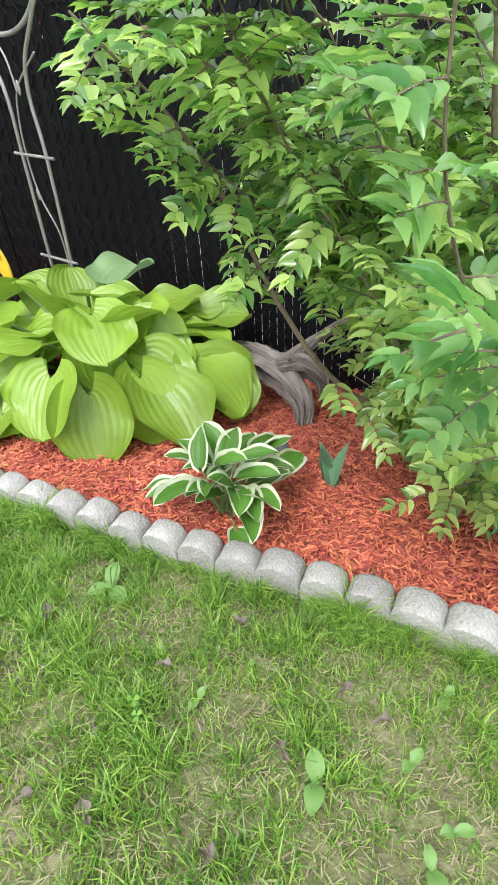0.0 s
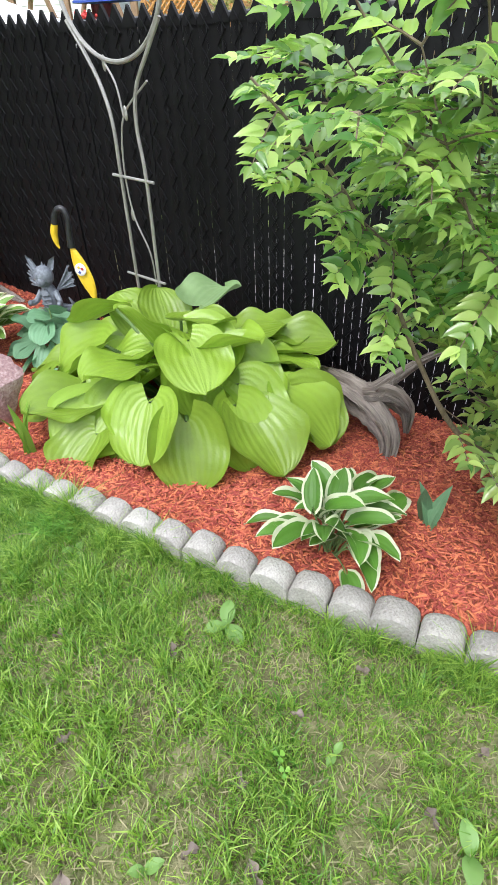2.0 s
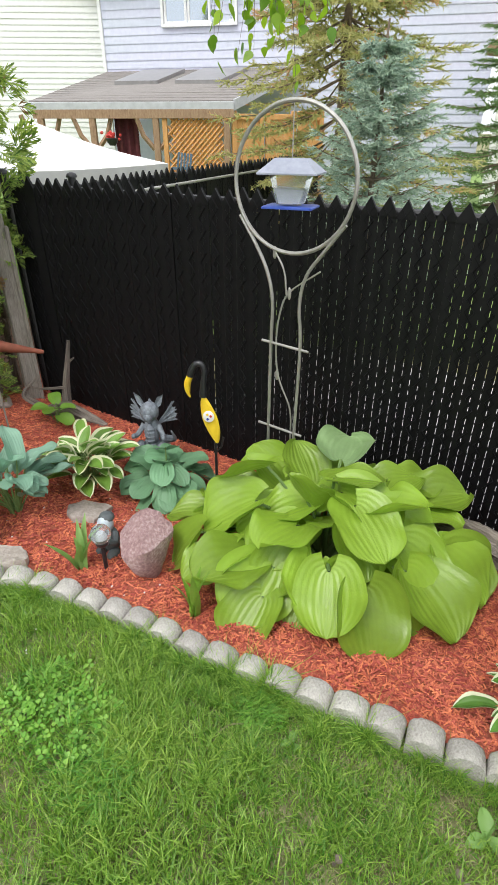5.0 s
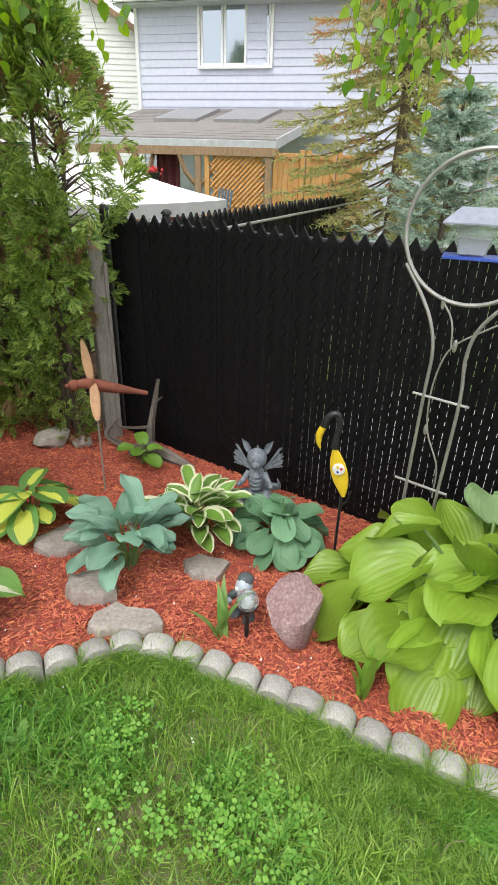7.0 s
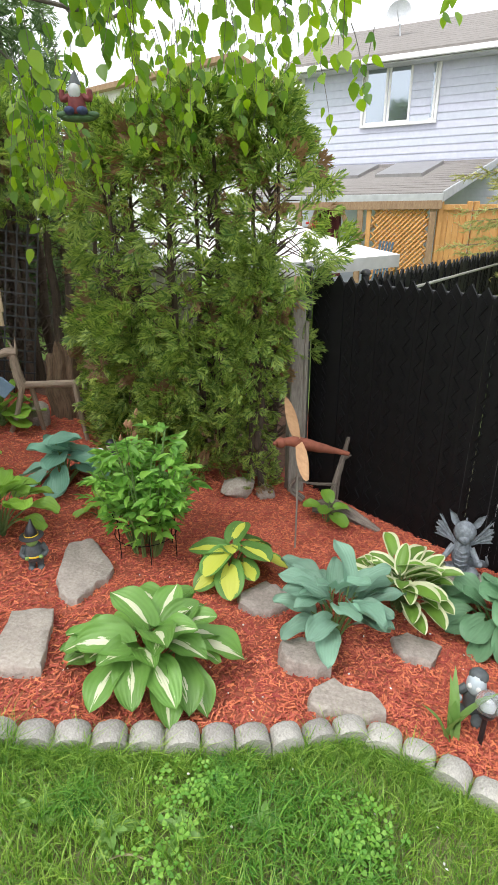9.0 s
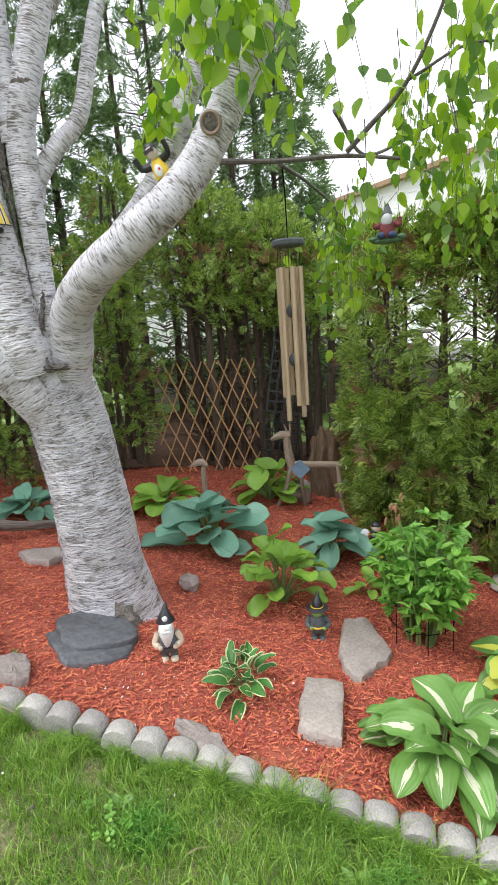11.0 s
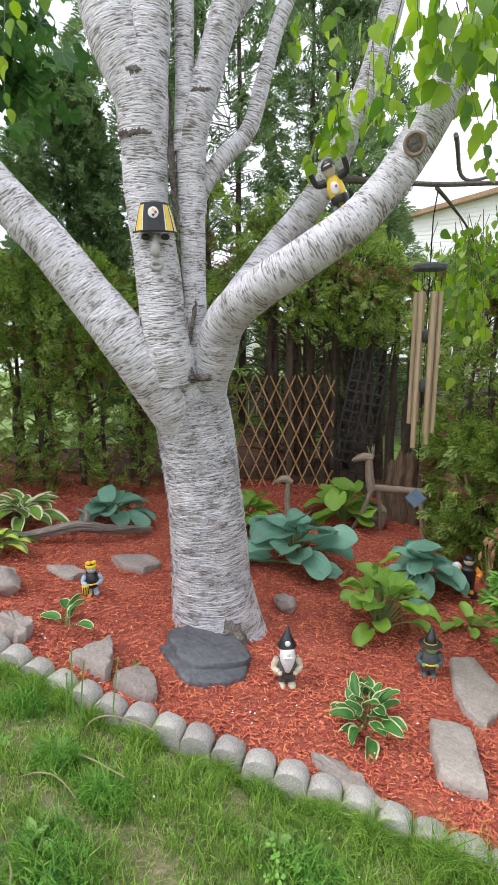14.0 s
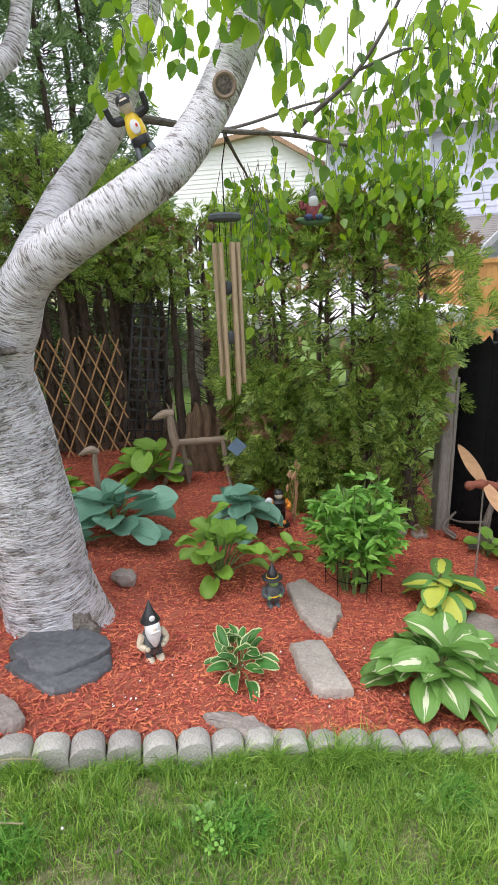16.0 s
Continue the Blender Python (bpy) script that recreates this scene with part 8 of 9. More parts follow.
def deer():
    x, y = -5.3, 4.55
    zb = bed_z(x, y)
    root = empty("driftwood_deer", x, y, zb, 0, "deer made of peeled branches standing on the mulch", "garden ornament")
    q = lambda *p: np.array(p) - (x, y, zb)
    for name, pts, r in (("body", [(-5.46, 4.47, 0.41), (-4.92, 4.68, 0.4)], [0.032, 0.036]), ("neck", [(-5.44, 4.48, 0.38), (-5.46, 4.46, 0.55), (-5.47, 4.46, 0.7)], [0.045, 0.042, 0.036]),
                         ("head", [(-5.43, 4.47, 0.71), (-5.52, 4.44, 0.71), (-5.62, 4.41, 0.66)], [0.034, 0.04, 0.016]), ("ear", [(-5.45, 4.46, 0.72), (-5.49, 4.45, 0.82)], [0.015, 0.003]), ("ear", [(-5.43, 4.46, 0.72), (-5.42, 4.46, 0.84)], [0.015, 0.003]),
                         ("leg", [(-5.43, 4.46, 0.4), (-5.5, 4.42, 0.15), (-5.6, 4.4, zb + 0.0)], [0.026, 0.022]), ("leg", [(-5.4, 4.54, 0.4), (-5.38, 4.6, zb + 0.0)], [0.024, 0.02]),
                         ("leg", [(-5.0, 4.62, 0.4), (-4.97, 4.6, 0.15), (-4.92, 4.58, -0.13)], [0.026, 0.02]), ("leg", [(-4.96, 4.72, 0.4), (-4.9, 4.78, -0.13)], [0.024, 0.02])):
        Shape().tube(smooth_line([q(*p) for p in pts], 0.04), r, 9, rough=0.07, seed=len(name)).make(name, M["drift_pale"], root)


deer()


def driftwood_bird():
    x, y = -5.8, 3.58
    zb = bed_z(x, y)
    root = empty("driftwood_bird", x, y, zb, 0, "bird-headed stick of grey driftwood among the hostas", "garden ornament")
    Shape().tube(smooth_line([(0.01, 0, -0.05), (0.0, 0, 0.2), (-0.01, 0.0, 0.44), (0.0, 0, 0.6 - zb)], 0.03), [0.034, 0.03, 0.026, 0.022], 10, rough=0.09, seed=2).make("neck", M["drift_pale"], root)
    Shape().tube(smooth_line([(0.035, 0.015, 0.605 - zb), (0.0, 0, 0.625 - zb), (-0.035, -0.02, 0.635 - zb), (-0.11, -0.06, 0.6 - zb)], 0.012), [0.018, 0.032, 0.026, 0.006], 10, rough=0.07, seed=3).make("head", M["drift_pale"], root)
    Shape().tube(smooth_line([(-0.02, -0.05, 0.03), (-0.2, -0.16, 0.06), (-0.36, -0.2, 0.02)], 0.03), [0.03, 0.036, 0.016], 9, rough=0.14, seed=4).make("body", M["drift"], root)


driftwood_bird()


def stump_board():
    x, y = -5.33, 4.98
    zb = bed_z(x, y)
    s = Shape()
    s.sheet(lambda u, v: ((u - 0.5) * (0.42 - 0.06 * v) + 0.02 * math.sin(9 * v), 0.05 * math.sin(math.pi * u) * -1 + 0.02 * math.sin(21 * u + 3 * v), v * (0.78 + 0.045 * math.sin(23 * u) * math.sin(5 * u) - 0.16 * (2 * u - 1) ** 2)), 28, 14)
    s.sheet(lambda u, v: ((0.5 - u) * (0.42 - 0.06 * v) + 0.02 * math.sin(9 * v), 0.07, v * (0.76 + 0.045 * math.sin(23 * (1 - u)) * math.sin(5 * (1 - u)) - 0.16 * (2 * u - 1) ** 2)), 28, 14)
    ob = s.make("root_stump", M["stump"])
    ob.matrix_basis = pose(x, y, zb - 0.03, -4, 0, 20)
    tagged(ob, "upright brown split root stump behind the deer", "stump")


stump_board()


# ---- trellises in the back corner ----
def expanding_lattice():
    a, b = np.array((-7.04, 4.25)), np.array((-6.15, 4.94))
    u = unit(b - a)
    L = np.linalg.norm(b - a)
    root = empty("willow_lattice", a[0], a[1], bed_z(*a), math.degrees(math.atan2(u[1], u[0])), "expanding lattice of thin brown willow laths", "lattice")
    H, step = 1.24, 0.15
    for d in (1, -1):
        for k in range(-7, 16):
            x0, x1 = k * step + 0.0, k * step + 0.55
            t0, t1 = 0.0, 1.0
            if x0 < 0:
                t0 = -x0 / 0.55
            if x1 > L:
                t1 = (L - x0) / 0.55
            if t1 - t0 < 0.12:
                continue
            X = lambda t: (x0 + 0.55 * t) if d > 0 else L - (x0 + 0.55 * t)
            Z = lambda t, X=X: H * t - 0.12 * (X(t) / L) * 0 + 0.02
            Shape().tube([(X(t0), 0.006 * d, Z(t0)), (X((t0 + t1) / 2), 0.006 * d + 0.004, Z((t0 + t1) / 2)), (X(t1), 0.006 * d, Z(t1))], 0.0085, 5, rough=0.1, seed=k + 50).make("lath", M["lattice"], root)


expanding_lattice()


def black_trellis():
    x, y = -6.18, 5.28
    zb = bed_z(x, y)
    root = empty("black_trellis", x, y, zb, 33, "leaning black grid trellis behind the deer", "trellis")
    for k in range(5):
        Shape().box((-0.2 + 0.1 * k, 0, 0.9), (0.016, 0.012, 1.8)).make("upright", M["black"], root).matrix_basis = pose(0, 0, 0, -5, 10, 0)
    for k in range(15):
        Shape().box((0, -0.012, 0.12 + 0.118 * k), (0.42, 0.012, 0.016)).make("bar", M["black"], root).matrix_basis = pose(0, 0, 0, -5, 10, 0)


black_trellis()


def wood_fence():
    """The grey board fence with lattice top far behind the corner."""
    a, b = np.array((-10.2, 6.6)), np.array((-5.2, 9.2))
    u = unit(b - a)
    L = np.linalg.norm(b - a)
    root = empty("board_fence", a[0], a[1], -0.2, math.degrees(math.atan2(u[1], u[0])), "weathered grey board fence with lattice top beyond the hedge", "fence")
    me = Shape().box((0, 0, 0.62), (0.138, 0.02, 1.24), bevel=0.003).mesh("fence_board", M["old_wood"])
    for k in range(int(L / 0.145)):
        ob = new("fence_board", me)
        ob.parent = root
        ob.matrix_basis = pose(0.07 + 0.145 * k, 0, random.uniform(-0.01, 0.01))
    Shape().box((L / 2, -0.02, 1.25), (L, 0.06, 0.06)).make("rail", M["old_wood"], root)
    Shape().box((L / 2, -0.02, 1.6), (L, 0.06, 0.05)).make("rail", M["old_wood"], root)
    s = Shape()
    for k in range(int(L / 0.1)):
        for d in (-1, 1):
            s.tube([(k * 0.1, 0, 1.27), (k * 0.1 + 0.31 * d, 0, 1.58)], 0.011, 4)
    s.make("lattice_top", M["old_wood"], root, smooth=False)


wood_fence()


# ---- hung in the birch ----
def wind_chime():
    x, y = -4.41, 2.98
    root = empty("wind_chime", x, y, 2.66, 0, "large wind chime of pale tubes hanging from the birch", "wind chime")
    Shape().tube([(0.06, -0.11, 0.0), (0.0, 0, -0.12), (0, 0, -0.37)], 0.0035, 6).make("cord", M["wire"], root)
    Shape().lathe((0, 0, -0.405), [(0.085, 0.0), (0.095, 0.01), (0.095, 0.03), (0.085, 0.04)], 22).make("top_disc", M["chime_grey"], root)
    for k in range(6):
        a = k * math.pi / 3 + 0.3
        L = 0.82 + 0.09 * math.sin(k * 1.9)
        Shape().tube([(0.066 * math.cos(a), 0.066 * math.sin(a), -0.52), (0.066 * math.cos(a), 0.066 * math.sin(a), -0.52 - L)], 0.0155, 12).make("tube", M["bamboo"], root)
        Shape().tube([(0.066 * math.cos(a), 0.066 * math.sin(a), -0.4), (0.066 * math.cos(a), 0.066 * math.sin(a), -0.53)], 0.0015, 4).make("thread", M["wire"], root)
    Shape().tube([(0, 0, -0.4), (0, 0, -1.7)], 0.0018, 5).make("cord", M["wire"], root)
    for z in (-0.77, -1.06):
        Shape().blob((0, 0, z), (0.032, 0.032, 0.04), 0, 16, 10).make("striker", M["chime_grey"], root)
    Shape().box((0, 0, 0), (0.092, 0.01, 0.092), bevel=0.003).make("sail", M["sail"], root).matrix_basis = pose(0, 0, -1.76, 0, 45, 25)


wind_chime()


M["moss"] = plain("moss_green_paint", (0.05, 0.11, 0.05), (0.1, 0.19, 0.09), 30, 0.7, 0.2)
M["navy"] = plain("navy_paint", (0.03, 0.045, 0.12), (0.06, 0.085, 0.19), 30, 0.7, 0.2)
M["maroon"] = plain("maroon_paint", (0.13, 0.025, 0.03), (0.24, 0.05, 0.05), 30, 0.7, 0.2)


def swing_gnome():
    x, y, z = -3.95, 3.34, 2.26
    s = Shape()
    s.blob((0, 0, -0.02), (0.14, 0.055, 0.03), 0, 18, 8)
    for d in (-1, 1):
        s.blob((d * 0.11, 0, 0.0), (0.05, 0.045, 0.025), 0)
        s.blob((d * 0.045, -0.05, 0.02), (0.04, 0.05, 0.03), 1)
        s.tube(smooth_line([(d * 0.05, 0, 0.12), (d * 0.1, -0.01, 0.1), (d * 0.1, 0, 0.16)], 0.02), [0.026, 0.02], 8, 2)
    s.lathe((0, 0, 0), [(0.06, 0.0), (0.07, 0.05), (0.055, 0.13), (0.03, 0.15)], 14, 2)
    s.blob((0, -0.005, 0.18), (0.042, 0.04, 0.04), 3)
    s.blob((0, -0.04, 0.145), (0.045, 0.025, 0.055), 4)
    s.tube([(0, 0, 0.19), (0, 0.005, 0.25), (0.005, 0.01, 0.29)], [0.047, 0.025, 0.004], 12, 5)
    for d in (-1, 1):
        s.tube([(d * 0.1, 0, 0.02), (d * 0.1, 0, 0.18), (0.12, -0.36, 0.3)], 0.002, 4, 6)
    ob = s.make("hanging_gnome", [M["moss"], M["navy"], M["maroon"], M["cream"], M["plastic"], M["chime_grey"], M["wire"]])
    ob.matrix_basis = pose(x, y, z, 0, 0, 15) @ Matrix.Diagonal((0.68, 0.68, 0.66, 1))
    tagged(ob, "small gnome riding a green swing hung from a branch", "gnome")


swing_gnome()


def climbing_doll():
    s = Shape()
    s.blob((0, 0, 0.12), (0.06, 0.05, 0.085), 1)
    s.lathe((0, 0, 0), [(0.058, 0.05), (0.062, 0.06), (0.062, 0.08), (0.058, 0.09)], 14, 0)
    s.blob((0, -0.01, 0.235), (0.045, 0.045, 0.045), 2)
    s.blob((0, 0.0, 0.25), (0.05, 0.05, 0.036), 0)
    s.box((0, -0.05, 0.24), (0.07, 0.03, 0.016), 0)
    s.blob((0, -0.052, 0.13), (0.03, 0.008, 0.034), 3)
    s.box((0.012, -0.06, 0.135), (0.014, 0.004, 0.014), 4, rot=0)
    for d in (-1, 1):
        s.tube(smooth_line([(d * 0.05, 0, 0.18), (d * 0.11, -0.02, 0.19), (d * 0.12, -0.04, 0.25)], 0.02), [0.024, 0.018], 8, 0)
        s.tube(smooth_line([(d * 0.035, 0, 0.05), (d * 0.05, -0.05, 0.0), (d * 0.05, -0.06, -0.08)], 0.02), [0.024, 0.018], 8, 5)
        s.blob((d * 0.05, -0.085, -0.1), (0.03, 0.045, 0.025), 0)
    ob = s.make("climbing_doll", [M["black"], M["yellow"], M["cream"], M["white"], M["red"], M["chime_grey"]])
    ob.matrix_basis = pose(-4.5, 2.15, 2.46, 8, -22, 20) @ Matrix.Diagonal((0.66, 0.66, 0.82, 1))
    tagged(ob, "small doll in yellow and black sitting in the birch fork", "doll")


climbing_doll()


def tree_face():
    """A cap, eyes, nose and mouth fixed to the bark."""
    root = empty("tree_face", -5.183, 1.618, 2.362, 42, "cast tree face with a black and yellow cap on the birch", "garden ornament")

    def crown(u, v, out=0.0):
        a = math.pi * u
        return ((0.1 + out) * math.cos(a) * (1 - 0.36 * v), -(0.058 + out) * math.sin(a) ** 0.8, 0.012 + 0.15 * v - 0.022 * v * v)
    cap = Shape()
    cap.sheet(crown, 28, 8, 0)
    cap.sheet(lambda u, v: (0.064 * math.cos(math.pi * u) * (1 - v), -0.058 * math.sin(math.pi * u) ** 0.8 * (1 - v), 0.14 + 0.014 * v), 28, 3, 0)
    cap.sheet(lambda u, v: ((0.1 + 0.004 * v) * math.cos(math.pi * u), -(0.058 + 0.03 * v) * math.sin(math.pi * u) ** 0.8, 0.012 + 0.004 * v), 28, 3, 0)
    c = cap.make("cap", M["black"], root, label="black cap with yellow sides")
    for d in (-1, 1):
        for u0, u1, out, m in ((0.04, 0.3, 0.0015, "yellow"), (0.305, 0.33, 0.0015, "white"), (0.13, 0.15, 0.003, "white"), (0.155, 0.185, 0.003, "black"), (0.19, 0.205, 0.003, "white")):
            def stripe(u, v, u0=u0, u1=u1, out=out, d=d):
                w = (u0 + (u1 - u0) * u) * (1 - 0.12 * v)
                return crown(w if d > 0 else 1 - w, 0.01 + 0.9 * v, out)
            Shape().sheet(stripe, 8, 8).make("cap_stripe", M[m], c)
    disc = Shape().lathe((0, 0, 0), [(0.024, 0), (0.024, 0.003), (0.022, 0.004), (0.0005, 0.004)], 20).make("badge", M["white"], c, label="round white badge")
    disc.matrix_basis = pose(0.0, -0.057, 0.095, 90, 0, 0)
    for p, q, m in ((0.0, 0.011, "yellow"), (0.011, 0.0, "red"), (0.0, -0.011, "black")):
        Shape().box((0, 0, 0), (0.01, 0.002, 0.01)).make("badge_mark", M[m], c).matrix_basis = pose(p, -0.0622, 0.095 + q, 0, 45, 0)
    grey_clay = M["dragon_pale"]
    Shape().tube(smooth_line([(0, -0.01, 0.0), (0, -0.025, -0.03), (0, -0.038, -0.058), (0, -0.036, -0.07), (0, -0.01, -0.084)], 0.006), [0.011, 0.015, 0.021, 0.024, 0.012], 14).make("nose", grey_clay, root)
    Shape().tube([(0.024 * math.cos(t), -0.016, -0.127 + 0.016 * math.sin(t)) for t in np.linspace(0, 2 * math.pi, 25)], 0.0105, 10).make("mouth", grey_clay, root)
    for d in (-1, 1):
        Shape().blob((d * 0.045, -0.008, -0.002), (0.021, 0.014, 0.015), 0).make("eye", M["black"], root)


M["dragon_pale"] = plain("grey_clay", (0.34, 0.33, 0.31), (0.48, 0.47, 0.45), 40, 0.8, 0.4)
tree_face()



def whirligig():
    """A turned dragonfly: head, tapering tail, two long wings on a hub, on a thin stake."""
    o = np.array((-2.8, 3.51, bed_z(-2.8, 3.51)))
    at = lambda *p: np.array(p) - o
    root = empty("dragonfly_whirligig", *o, 0, "red-brown wooden dragonfly whirligig with tan wings on a stake", "garden ornament")
    Shape().tube([(0, 0, -0.08), (0.004, 0, 0.4), at(-2.8, 3.51, 0.49)], 0.006, 8).make("stake", M["old_wood"], root)
    body = Shape().tube(smooth_line([at(-2.9, 3.455, 0.508), at(-2.86, 3.475, 0.512), at(-2.8, 3.505, 0.5), at(-2.72, 3.54, 0.47), at(-2.61, 3.585, 0.435), at(-2.494, 3.63, 0.398)], 0.015), [0.02, 0.034, 0.038, 0.03, 0.019, 0.014], 12, rough=0.05)
    body.blob(at(-2.9, 3.455, 0.508), (0.036, 0.034, 0.034))
    for d in (-1, 1):
        body.blob(at(-2.915 + 0.012 * d, 3.43 + 0.022 * d, 0.52), 0.013)
    body.make("body", M["rust"], root)
    Shape().tube([at(-2.785, 3.47, 0.52), at(-2.8, 3.53, 0.51)], 0.016, 10).make("hub", M["rust"], root)
    for tip, wid in (((-2.94, 3.82, 0.68), 0.045), ((-2.7, 3.2, 0.4), 0.04)):
        base = at(-2.795, 3.49, 0.51)
        d = at(*tip) - base
        sde = unit(np.cross(d, (0.25, 0.95, -0.1)))
        thick = unit(np.cross(sde, d)) * 0.006
        w = Shape()
        for off in (0.0, 1.0):
            w.sheet(lambda u, v, off=off: base + d * v + sde * (2 * u - 1) * wid * math.sin(math.pi * min(0.97, 0.1 + 0.87 * v)) ** 0.7 + thick * (off - 0.5 + 0.8 * (2 * u - 1)), 6, 14)
        w.make("wing", M["tan_wood"], root)


whirligig()


# ---- on the neighbours' patio ----
cu = Shape().sheet(lambda u, v: (-3.95 + 0.5 * u + 0.1 * (0.5 - v) * (v < 0.6), 13.62 + 0.05 * math.sin(u * 19), 0.5 + 1.5 * v), 24, 8).make("patio_curtain", M["curtain"])
tagged(cu, "dark red curtain tied under the patio cover", "curtain")
pot = empty("flower_basket", -3.95, 13.2, 1.42, 0, "hanging basket of red flowers on the patio", "flower basket")
Shape().lathe((0, 0, 0), [(0.06, 0), (0.11, 0.06), (0.13, 0.13), (0.12, 0.14)], 14).make("pot", M["black"], pot)
fl = Shape()
for k in range(26):
    fl.blob((random.gauss(0, 0.08), random.gauss(0, 0.08), 0.17 + random.gauss(0, 0.035)), 0.03, 0, 7, 5)
fl.make("flower_head", M["red"], pot)
Shape().tube([(0, 0, 0.14), (0, 0.02, 0.55)], 0.004, 5).make("hanger", M["wire"], pot)
chair = empty("folded_chair", -2.55, 12.95, 0.3, 0, "grey-blue folded patio chair leaning at the lattice", "chair")
for k in range(5):
    Shape().box((-0.12 + 0.065 * k, 0, 0.5), (0.045, 0.02, 1.0), bevel=0.004).make("slat", M["sail"], chair).matrix_basis = pose(0, 0, 0, 0, 8, 0)
Shape().box((0.01, 0.02, 0.7), (0.34, 0.03, 0.05), bevel=0.004).make("crossbar", M["sail"], chair)


# ---- weeds and litter in the lawn ----
def dandelion(x, y, r, n, label, seed, stalk=0):
    g = np.random.default_rng(seed)
    root = empty("lawn_weed", x, y, lawn_z(x, y), g.uniform(0, 360), label, "weed", "lawn weeds")
    wide, tooth = (0.19, 0.18) if n > 5 else (0.3, 0.03)
    me = Shape().sheet(lambda u, v: ((2 * u - 1) * r * wide * math.sin(math.pi * min(1, 0.06 + 0.9 * v)) ** 0.8 * (1 + tooth * math.sin(v * 24)), r * v, r * (0.85 * v - 0.75 * v * v) + 0.1 * r * abs(2 * u - 1)), 4, 10).mesh("leaf", M["weed"])
    for i in range(n):
        ob = new("leaf", me)
        ob.parent = root
        k = g.uniform(0.7, 1.15)
        ob.matrix_basis = pose(0, 0, 0.005, g.uniform(-8, 35), 0, 360 * i / n + g.uniform(-20, 20)) @ Matrix.Diagonal((k, k, k, 1))
    for i in range(stalk):
        h = g.uniform(0.12, 0.24)
        st = Shape().tube([(0, 0, 0), (g.normal(0, 0.02), g.normal(0, 0.02), h * 0.6), (g.normal(0, 0.04), g.normal(0, 0.04), h)], 0.0018, 5)
        st.make("stalk", M["weed"], root)


for i, (x, y, r, n, st) in enumerate([(-0.42, 1.0, 0.12, 5, 2), (0.12, 0.42, 0.1, 4, 0), (0.32, 0.46, 0.07, 3, 0), (0.36, 0.33, 0.07, 4, 0), (0.3, 0.27, 0.08, 4, 0), (-0.13, 0.62, 0.06, 3, 0), (0.45, 0.62, 0.06, 4, 0), (-0.52, 0.36, 0.06, 3, 0), (-0.98, 1.3, 0.07, 5, 0), (-3.05, 1.42, 0.14, 8, 2), (-2.85, 1.5, 0.12, 7, 1),
                                      (-3.3, 1.4, 0.12, 7, 0), (-2.6, 1.6, 0.12, 7, 2), (-4.85, 0.72, 0.13, 7, 4), (-5.05, 0.6, 0.12, 6, 3), (-4.6, 0.5, 0.12, 6, 0), (-3.6, 1.1, 0.1, 6, 0), (-4.1, 1.1, 0.1, 5, 1), (-1.2, 1.2, 0.08, 5, 0), (-1.75, 1.4, 0.08, 5, 0)]):
    dandelion(x, y, r * 0.68, n if n > 5 else max(2, n - 2), "broad-leaved green weed growing in the lawn", 200 + i, st)


def straw(x, y, turn, L, seed):
    g = np.random.default_rng(seed)
    pts = [(L * (t - 0.5), 0.12 * L * math.sin(math.pi * t), 0.035 + 0.12 * L * math.sin(math.pi * t)) for t in np.linspace(0, 1, 9)]
    ob = Shape().tube(pts, [0.0022, 0.0035, 0.002], 5).make("dry_stalk", M["thatch"])
    ob.matrix_basis = pose(x, y, lawn_z(x, y), 0, 0, turn)
    tagged(ob, "pale dry grass stalk bent over the lawn", "dry stalk", "dry stalks")


for i, (x, y, a, L) in enumerate([(-4.75, 0.62, 20, 0.26), (-4.5, 0.35, -30, 0.2), (-2.95, 1.35, 10, 0.16), (-3.75, 1.12, 70, 0.14), (-1.2, 1.32, 30, 0.12), (-4.2, 0.2, 5, 0.18)]):
    straw(x, y, a, L, i)


def fallen_leaf(x, y, turn, size, seed):
    g = np.random.default_rng(seed)
    curl, ph = g.uniform(0.2, 0.5), g.uniform(0, 6)
    ob = Shape().sheet(lambda u, v: ((2 * u - 1) * (0.3 + 0.2 * math.sin(9 * v + ph)) * size * math.sin(math.pi * min(1, 0.08 + 0.88 * v)) ** 0.7, size * v * 1.3, curl * size * abs(2 * u - 1) ** 1.5 + 0.2 * size * math.sin(6 * v + ph)), 6, 9).make("fallen_leaf", M["dead_leaf"])
    ob.matrix_basis = pose(x, y, lawn_z(x, y) + 0.03, 4, 5, turn)
    tagged(ob, "dry grey-brown leaf lying in the grass", "leaf", "fallen leaves")


M["dead_leaf"] = plain("dead_leaf", (0.13, 0.1, 0.08), (0.32, 0.265, 0.225), 40, 0.8, 0.4)
for i, (x, y, a, s) in enumerate([(-0.3, 0.34, 30, 0.05), (-0.42, 0.4, 120, 0.04), (-0.35, 0.55, 200, 0.045), (-0.62, 0.5, 70, 0.04), (-0.1, 0.3, 250, 0.05), (0.42, 0.75, 10, 0.04), (-4.05, 0.35, 40, 0.045), (-4.35, 0.18, 100, 0.04), (-0.5, 0.7, 160, 0.04), (0.2, 0.62, 300, 0.035), (-0.55, 0.85, 20, 0.05), (-0.75, 0.62, 140, 0.045), (-0.2, 0.7, 80, 0.04), (0.05, 0.5, 200, 0.045), (-0.9, 0.9, 310, 0.04), (0.3, 0.55, 100, 0.04), (-0.65, 0.3, 15, 0.05), (-0.05, 0.85, 260, 0.04), (-1.1, 0.75, 60, 0.04), (-3.3, 0.95, 10, 0.04), (-4.3, 0.9, 200, 0.045), (-4.6, 0.75, 120, 0.04)]):
    fallen_leaf(x, y, a, s * 0.7, i)



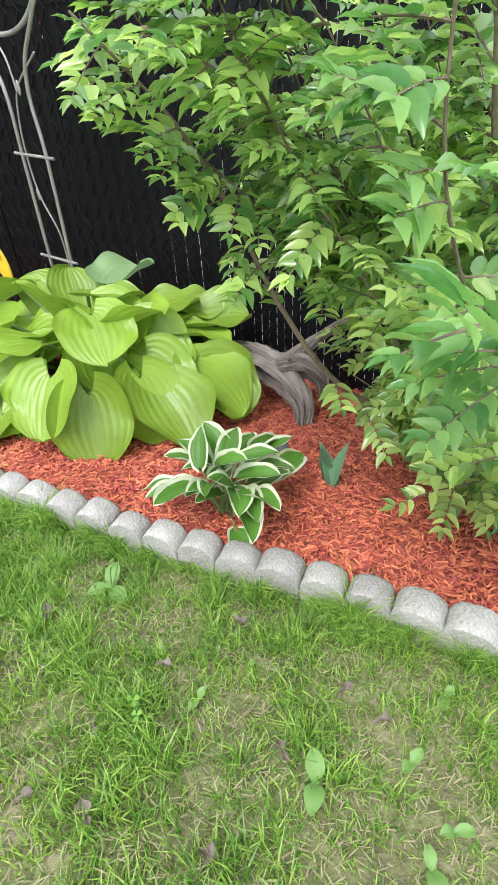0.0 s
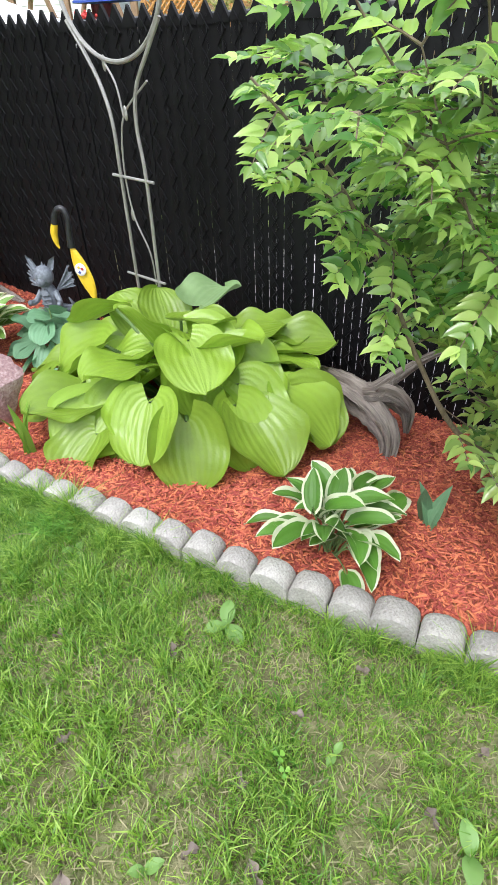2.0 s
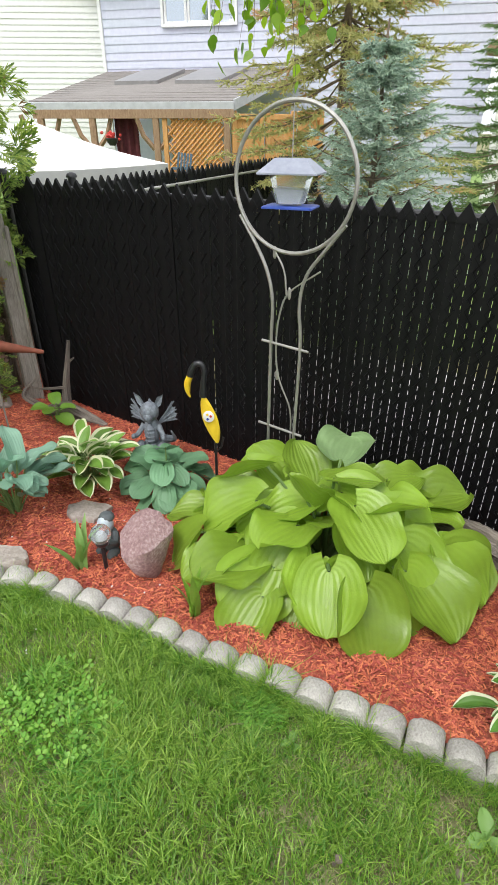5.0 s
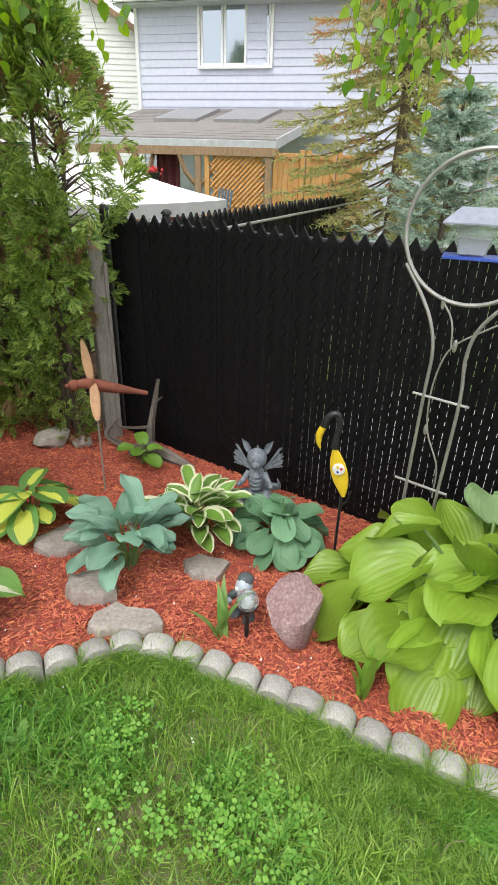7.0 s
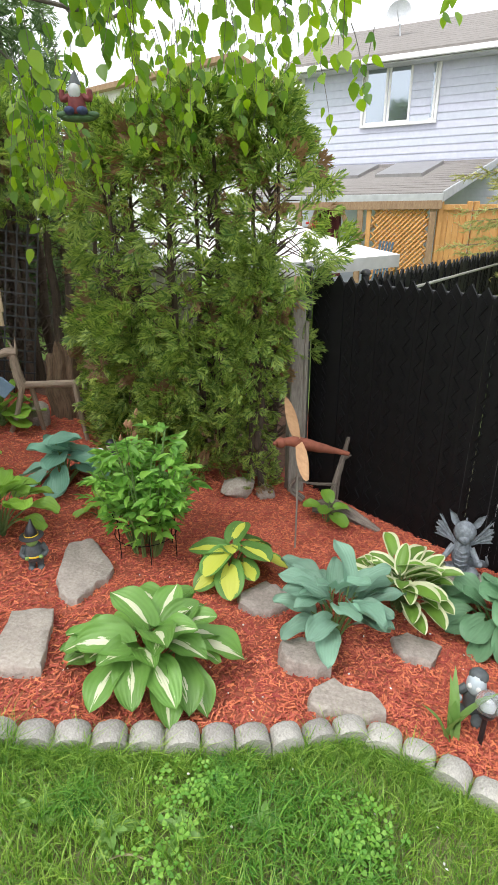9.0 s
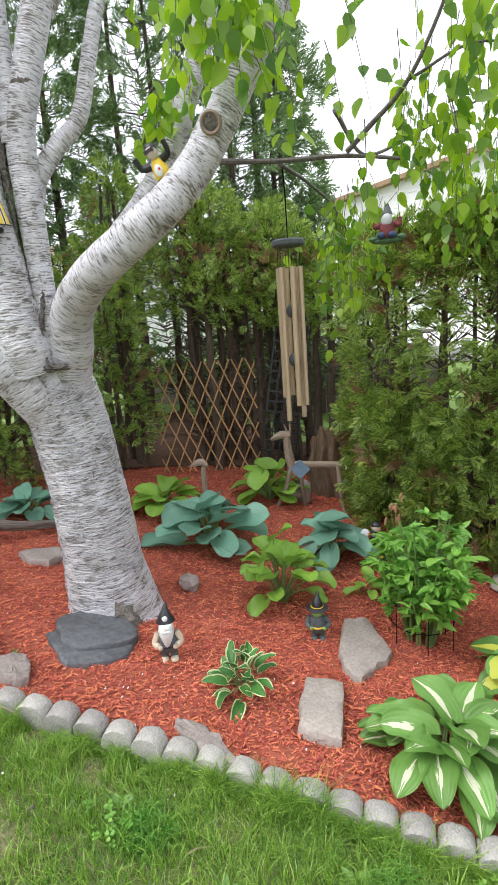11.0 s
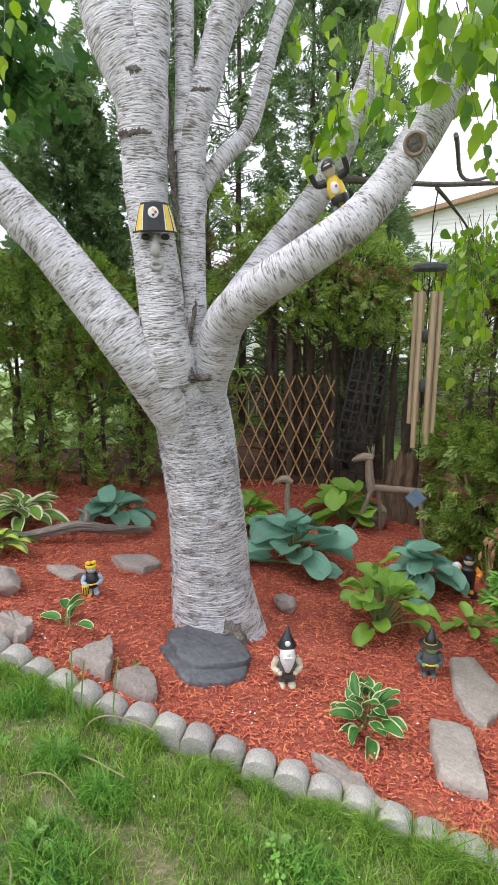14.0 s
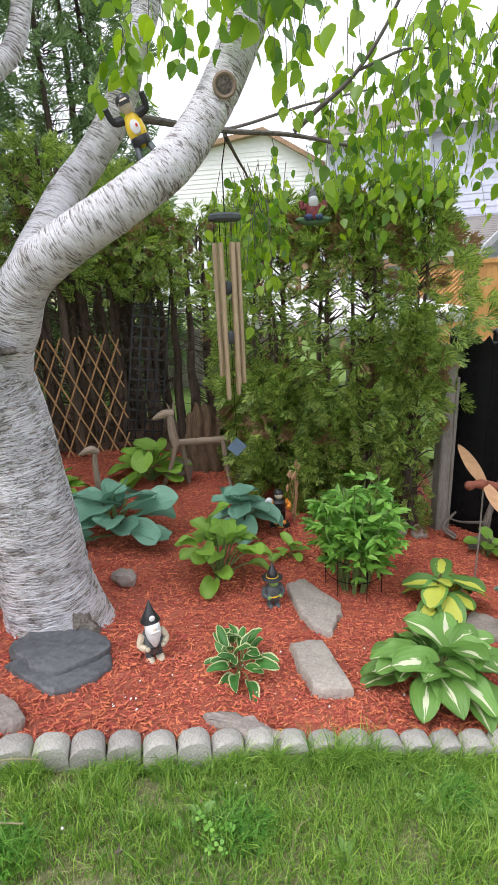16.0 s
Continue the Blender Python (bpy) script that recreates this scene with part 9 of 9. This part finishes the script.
def dried_plant():
    """Last year's brown seed stalks by the hedge."""
    x, y = -4.22, 4.08
    root = empty("dried_plant", x, y, bed_z(x, y), 0, "dry brown seed stalks standing below the hedge", "dried plant")
    g = np.random.default_rng(9)
    for k in range(7):
        end = np.array((g.normal(0, 0.05), g.normal(0, 0.05), g.uniform(0.35, 0.5)))
        Shape().tube([(0, 0, -0.02), end * 0.5 + (0.01, 0, 0), end], [0.004, 0.002], 5).make("stalk", M["tan_wood"], root)
        head = Shape().tube([end - (0, 0, 0.02), end + (0.004, 0, 0.01), end + (0.012, 0, 0.05)], [0.006, 0.018, 0.004], 7, rough=0.4, seed=k)
        head.make("seed_head", M["tan_wood"], root)


dried_plant()


def seed_stalks():
    """Bare seed stalks over one broad rosette, one bowed and one fallen."""
    x, y = -4.95, 0.86
    root = empty("dandelion_stalks", x, y, lawn_z(x, y), 0, "tall bare dandelion seed stalks in the lawn", "weed", "lawn weeds")
    for i, (dx, dy, h, lx, ly) in enumerate([(0, 0, 0.36, -0.05, 0.05), (-0.03, -0.01, 0.26, -0.02, 0.03), (0.03, 0.01, 0.33, -0.01, 0.05), (0.08, 0.13, 0.3, 0.0, 0.05)]):
        stalk = Shape().tube(smooth_line([(dx, dy, 0), (dx + lx * 0.4, dy + ly * 0.4, h * 0.5), (dx + lx, dy + ly, h)], 0.03), [0.0035, 0.0028], 7)
        stalk.make("stalk", M["weed"], root)
        Shape().blob((dx + lx, dy + ly, h + 0.004), (0.006, 0.006, 0.008), 0, 8, 6).make("seed_head", M["thatch"], root)
    bow = smooth_line([(0.02, 0.03, 0.01), (0.05, 0.06, 0.07), (0.11, 0.11, 0.09), (0.22, 0.17, 0.07), (0.27, 0.2, 0.04)], 0.02)
    Shape().tube(bow, [0.004, 0.003], 7).make("stalk", M["thatch"], root, label="pale bowed stalk")
    fallen = smooth_line([(0.13, -0.07, 0.05), (0.22, -0.05, 0.055), (0.36, -0.02, 0.045)], 0.03)
    Shape().tube(fallen, [0.004, 0.003], 7).make("stalk", M["thatch"], root, label="pale fallen stalk")


seed_stalks()
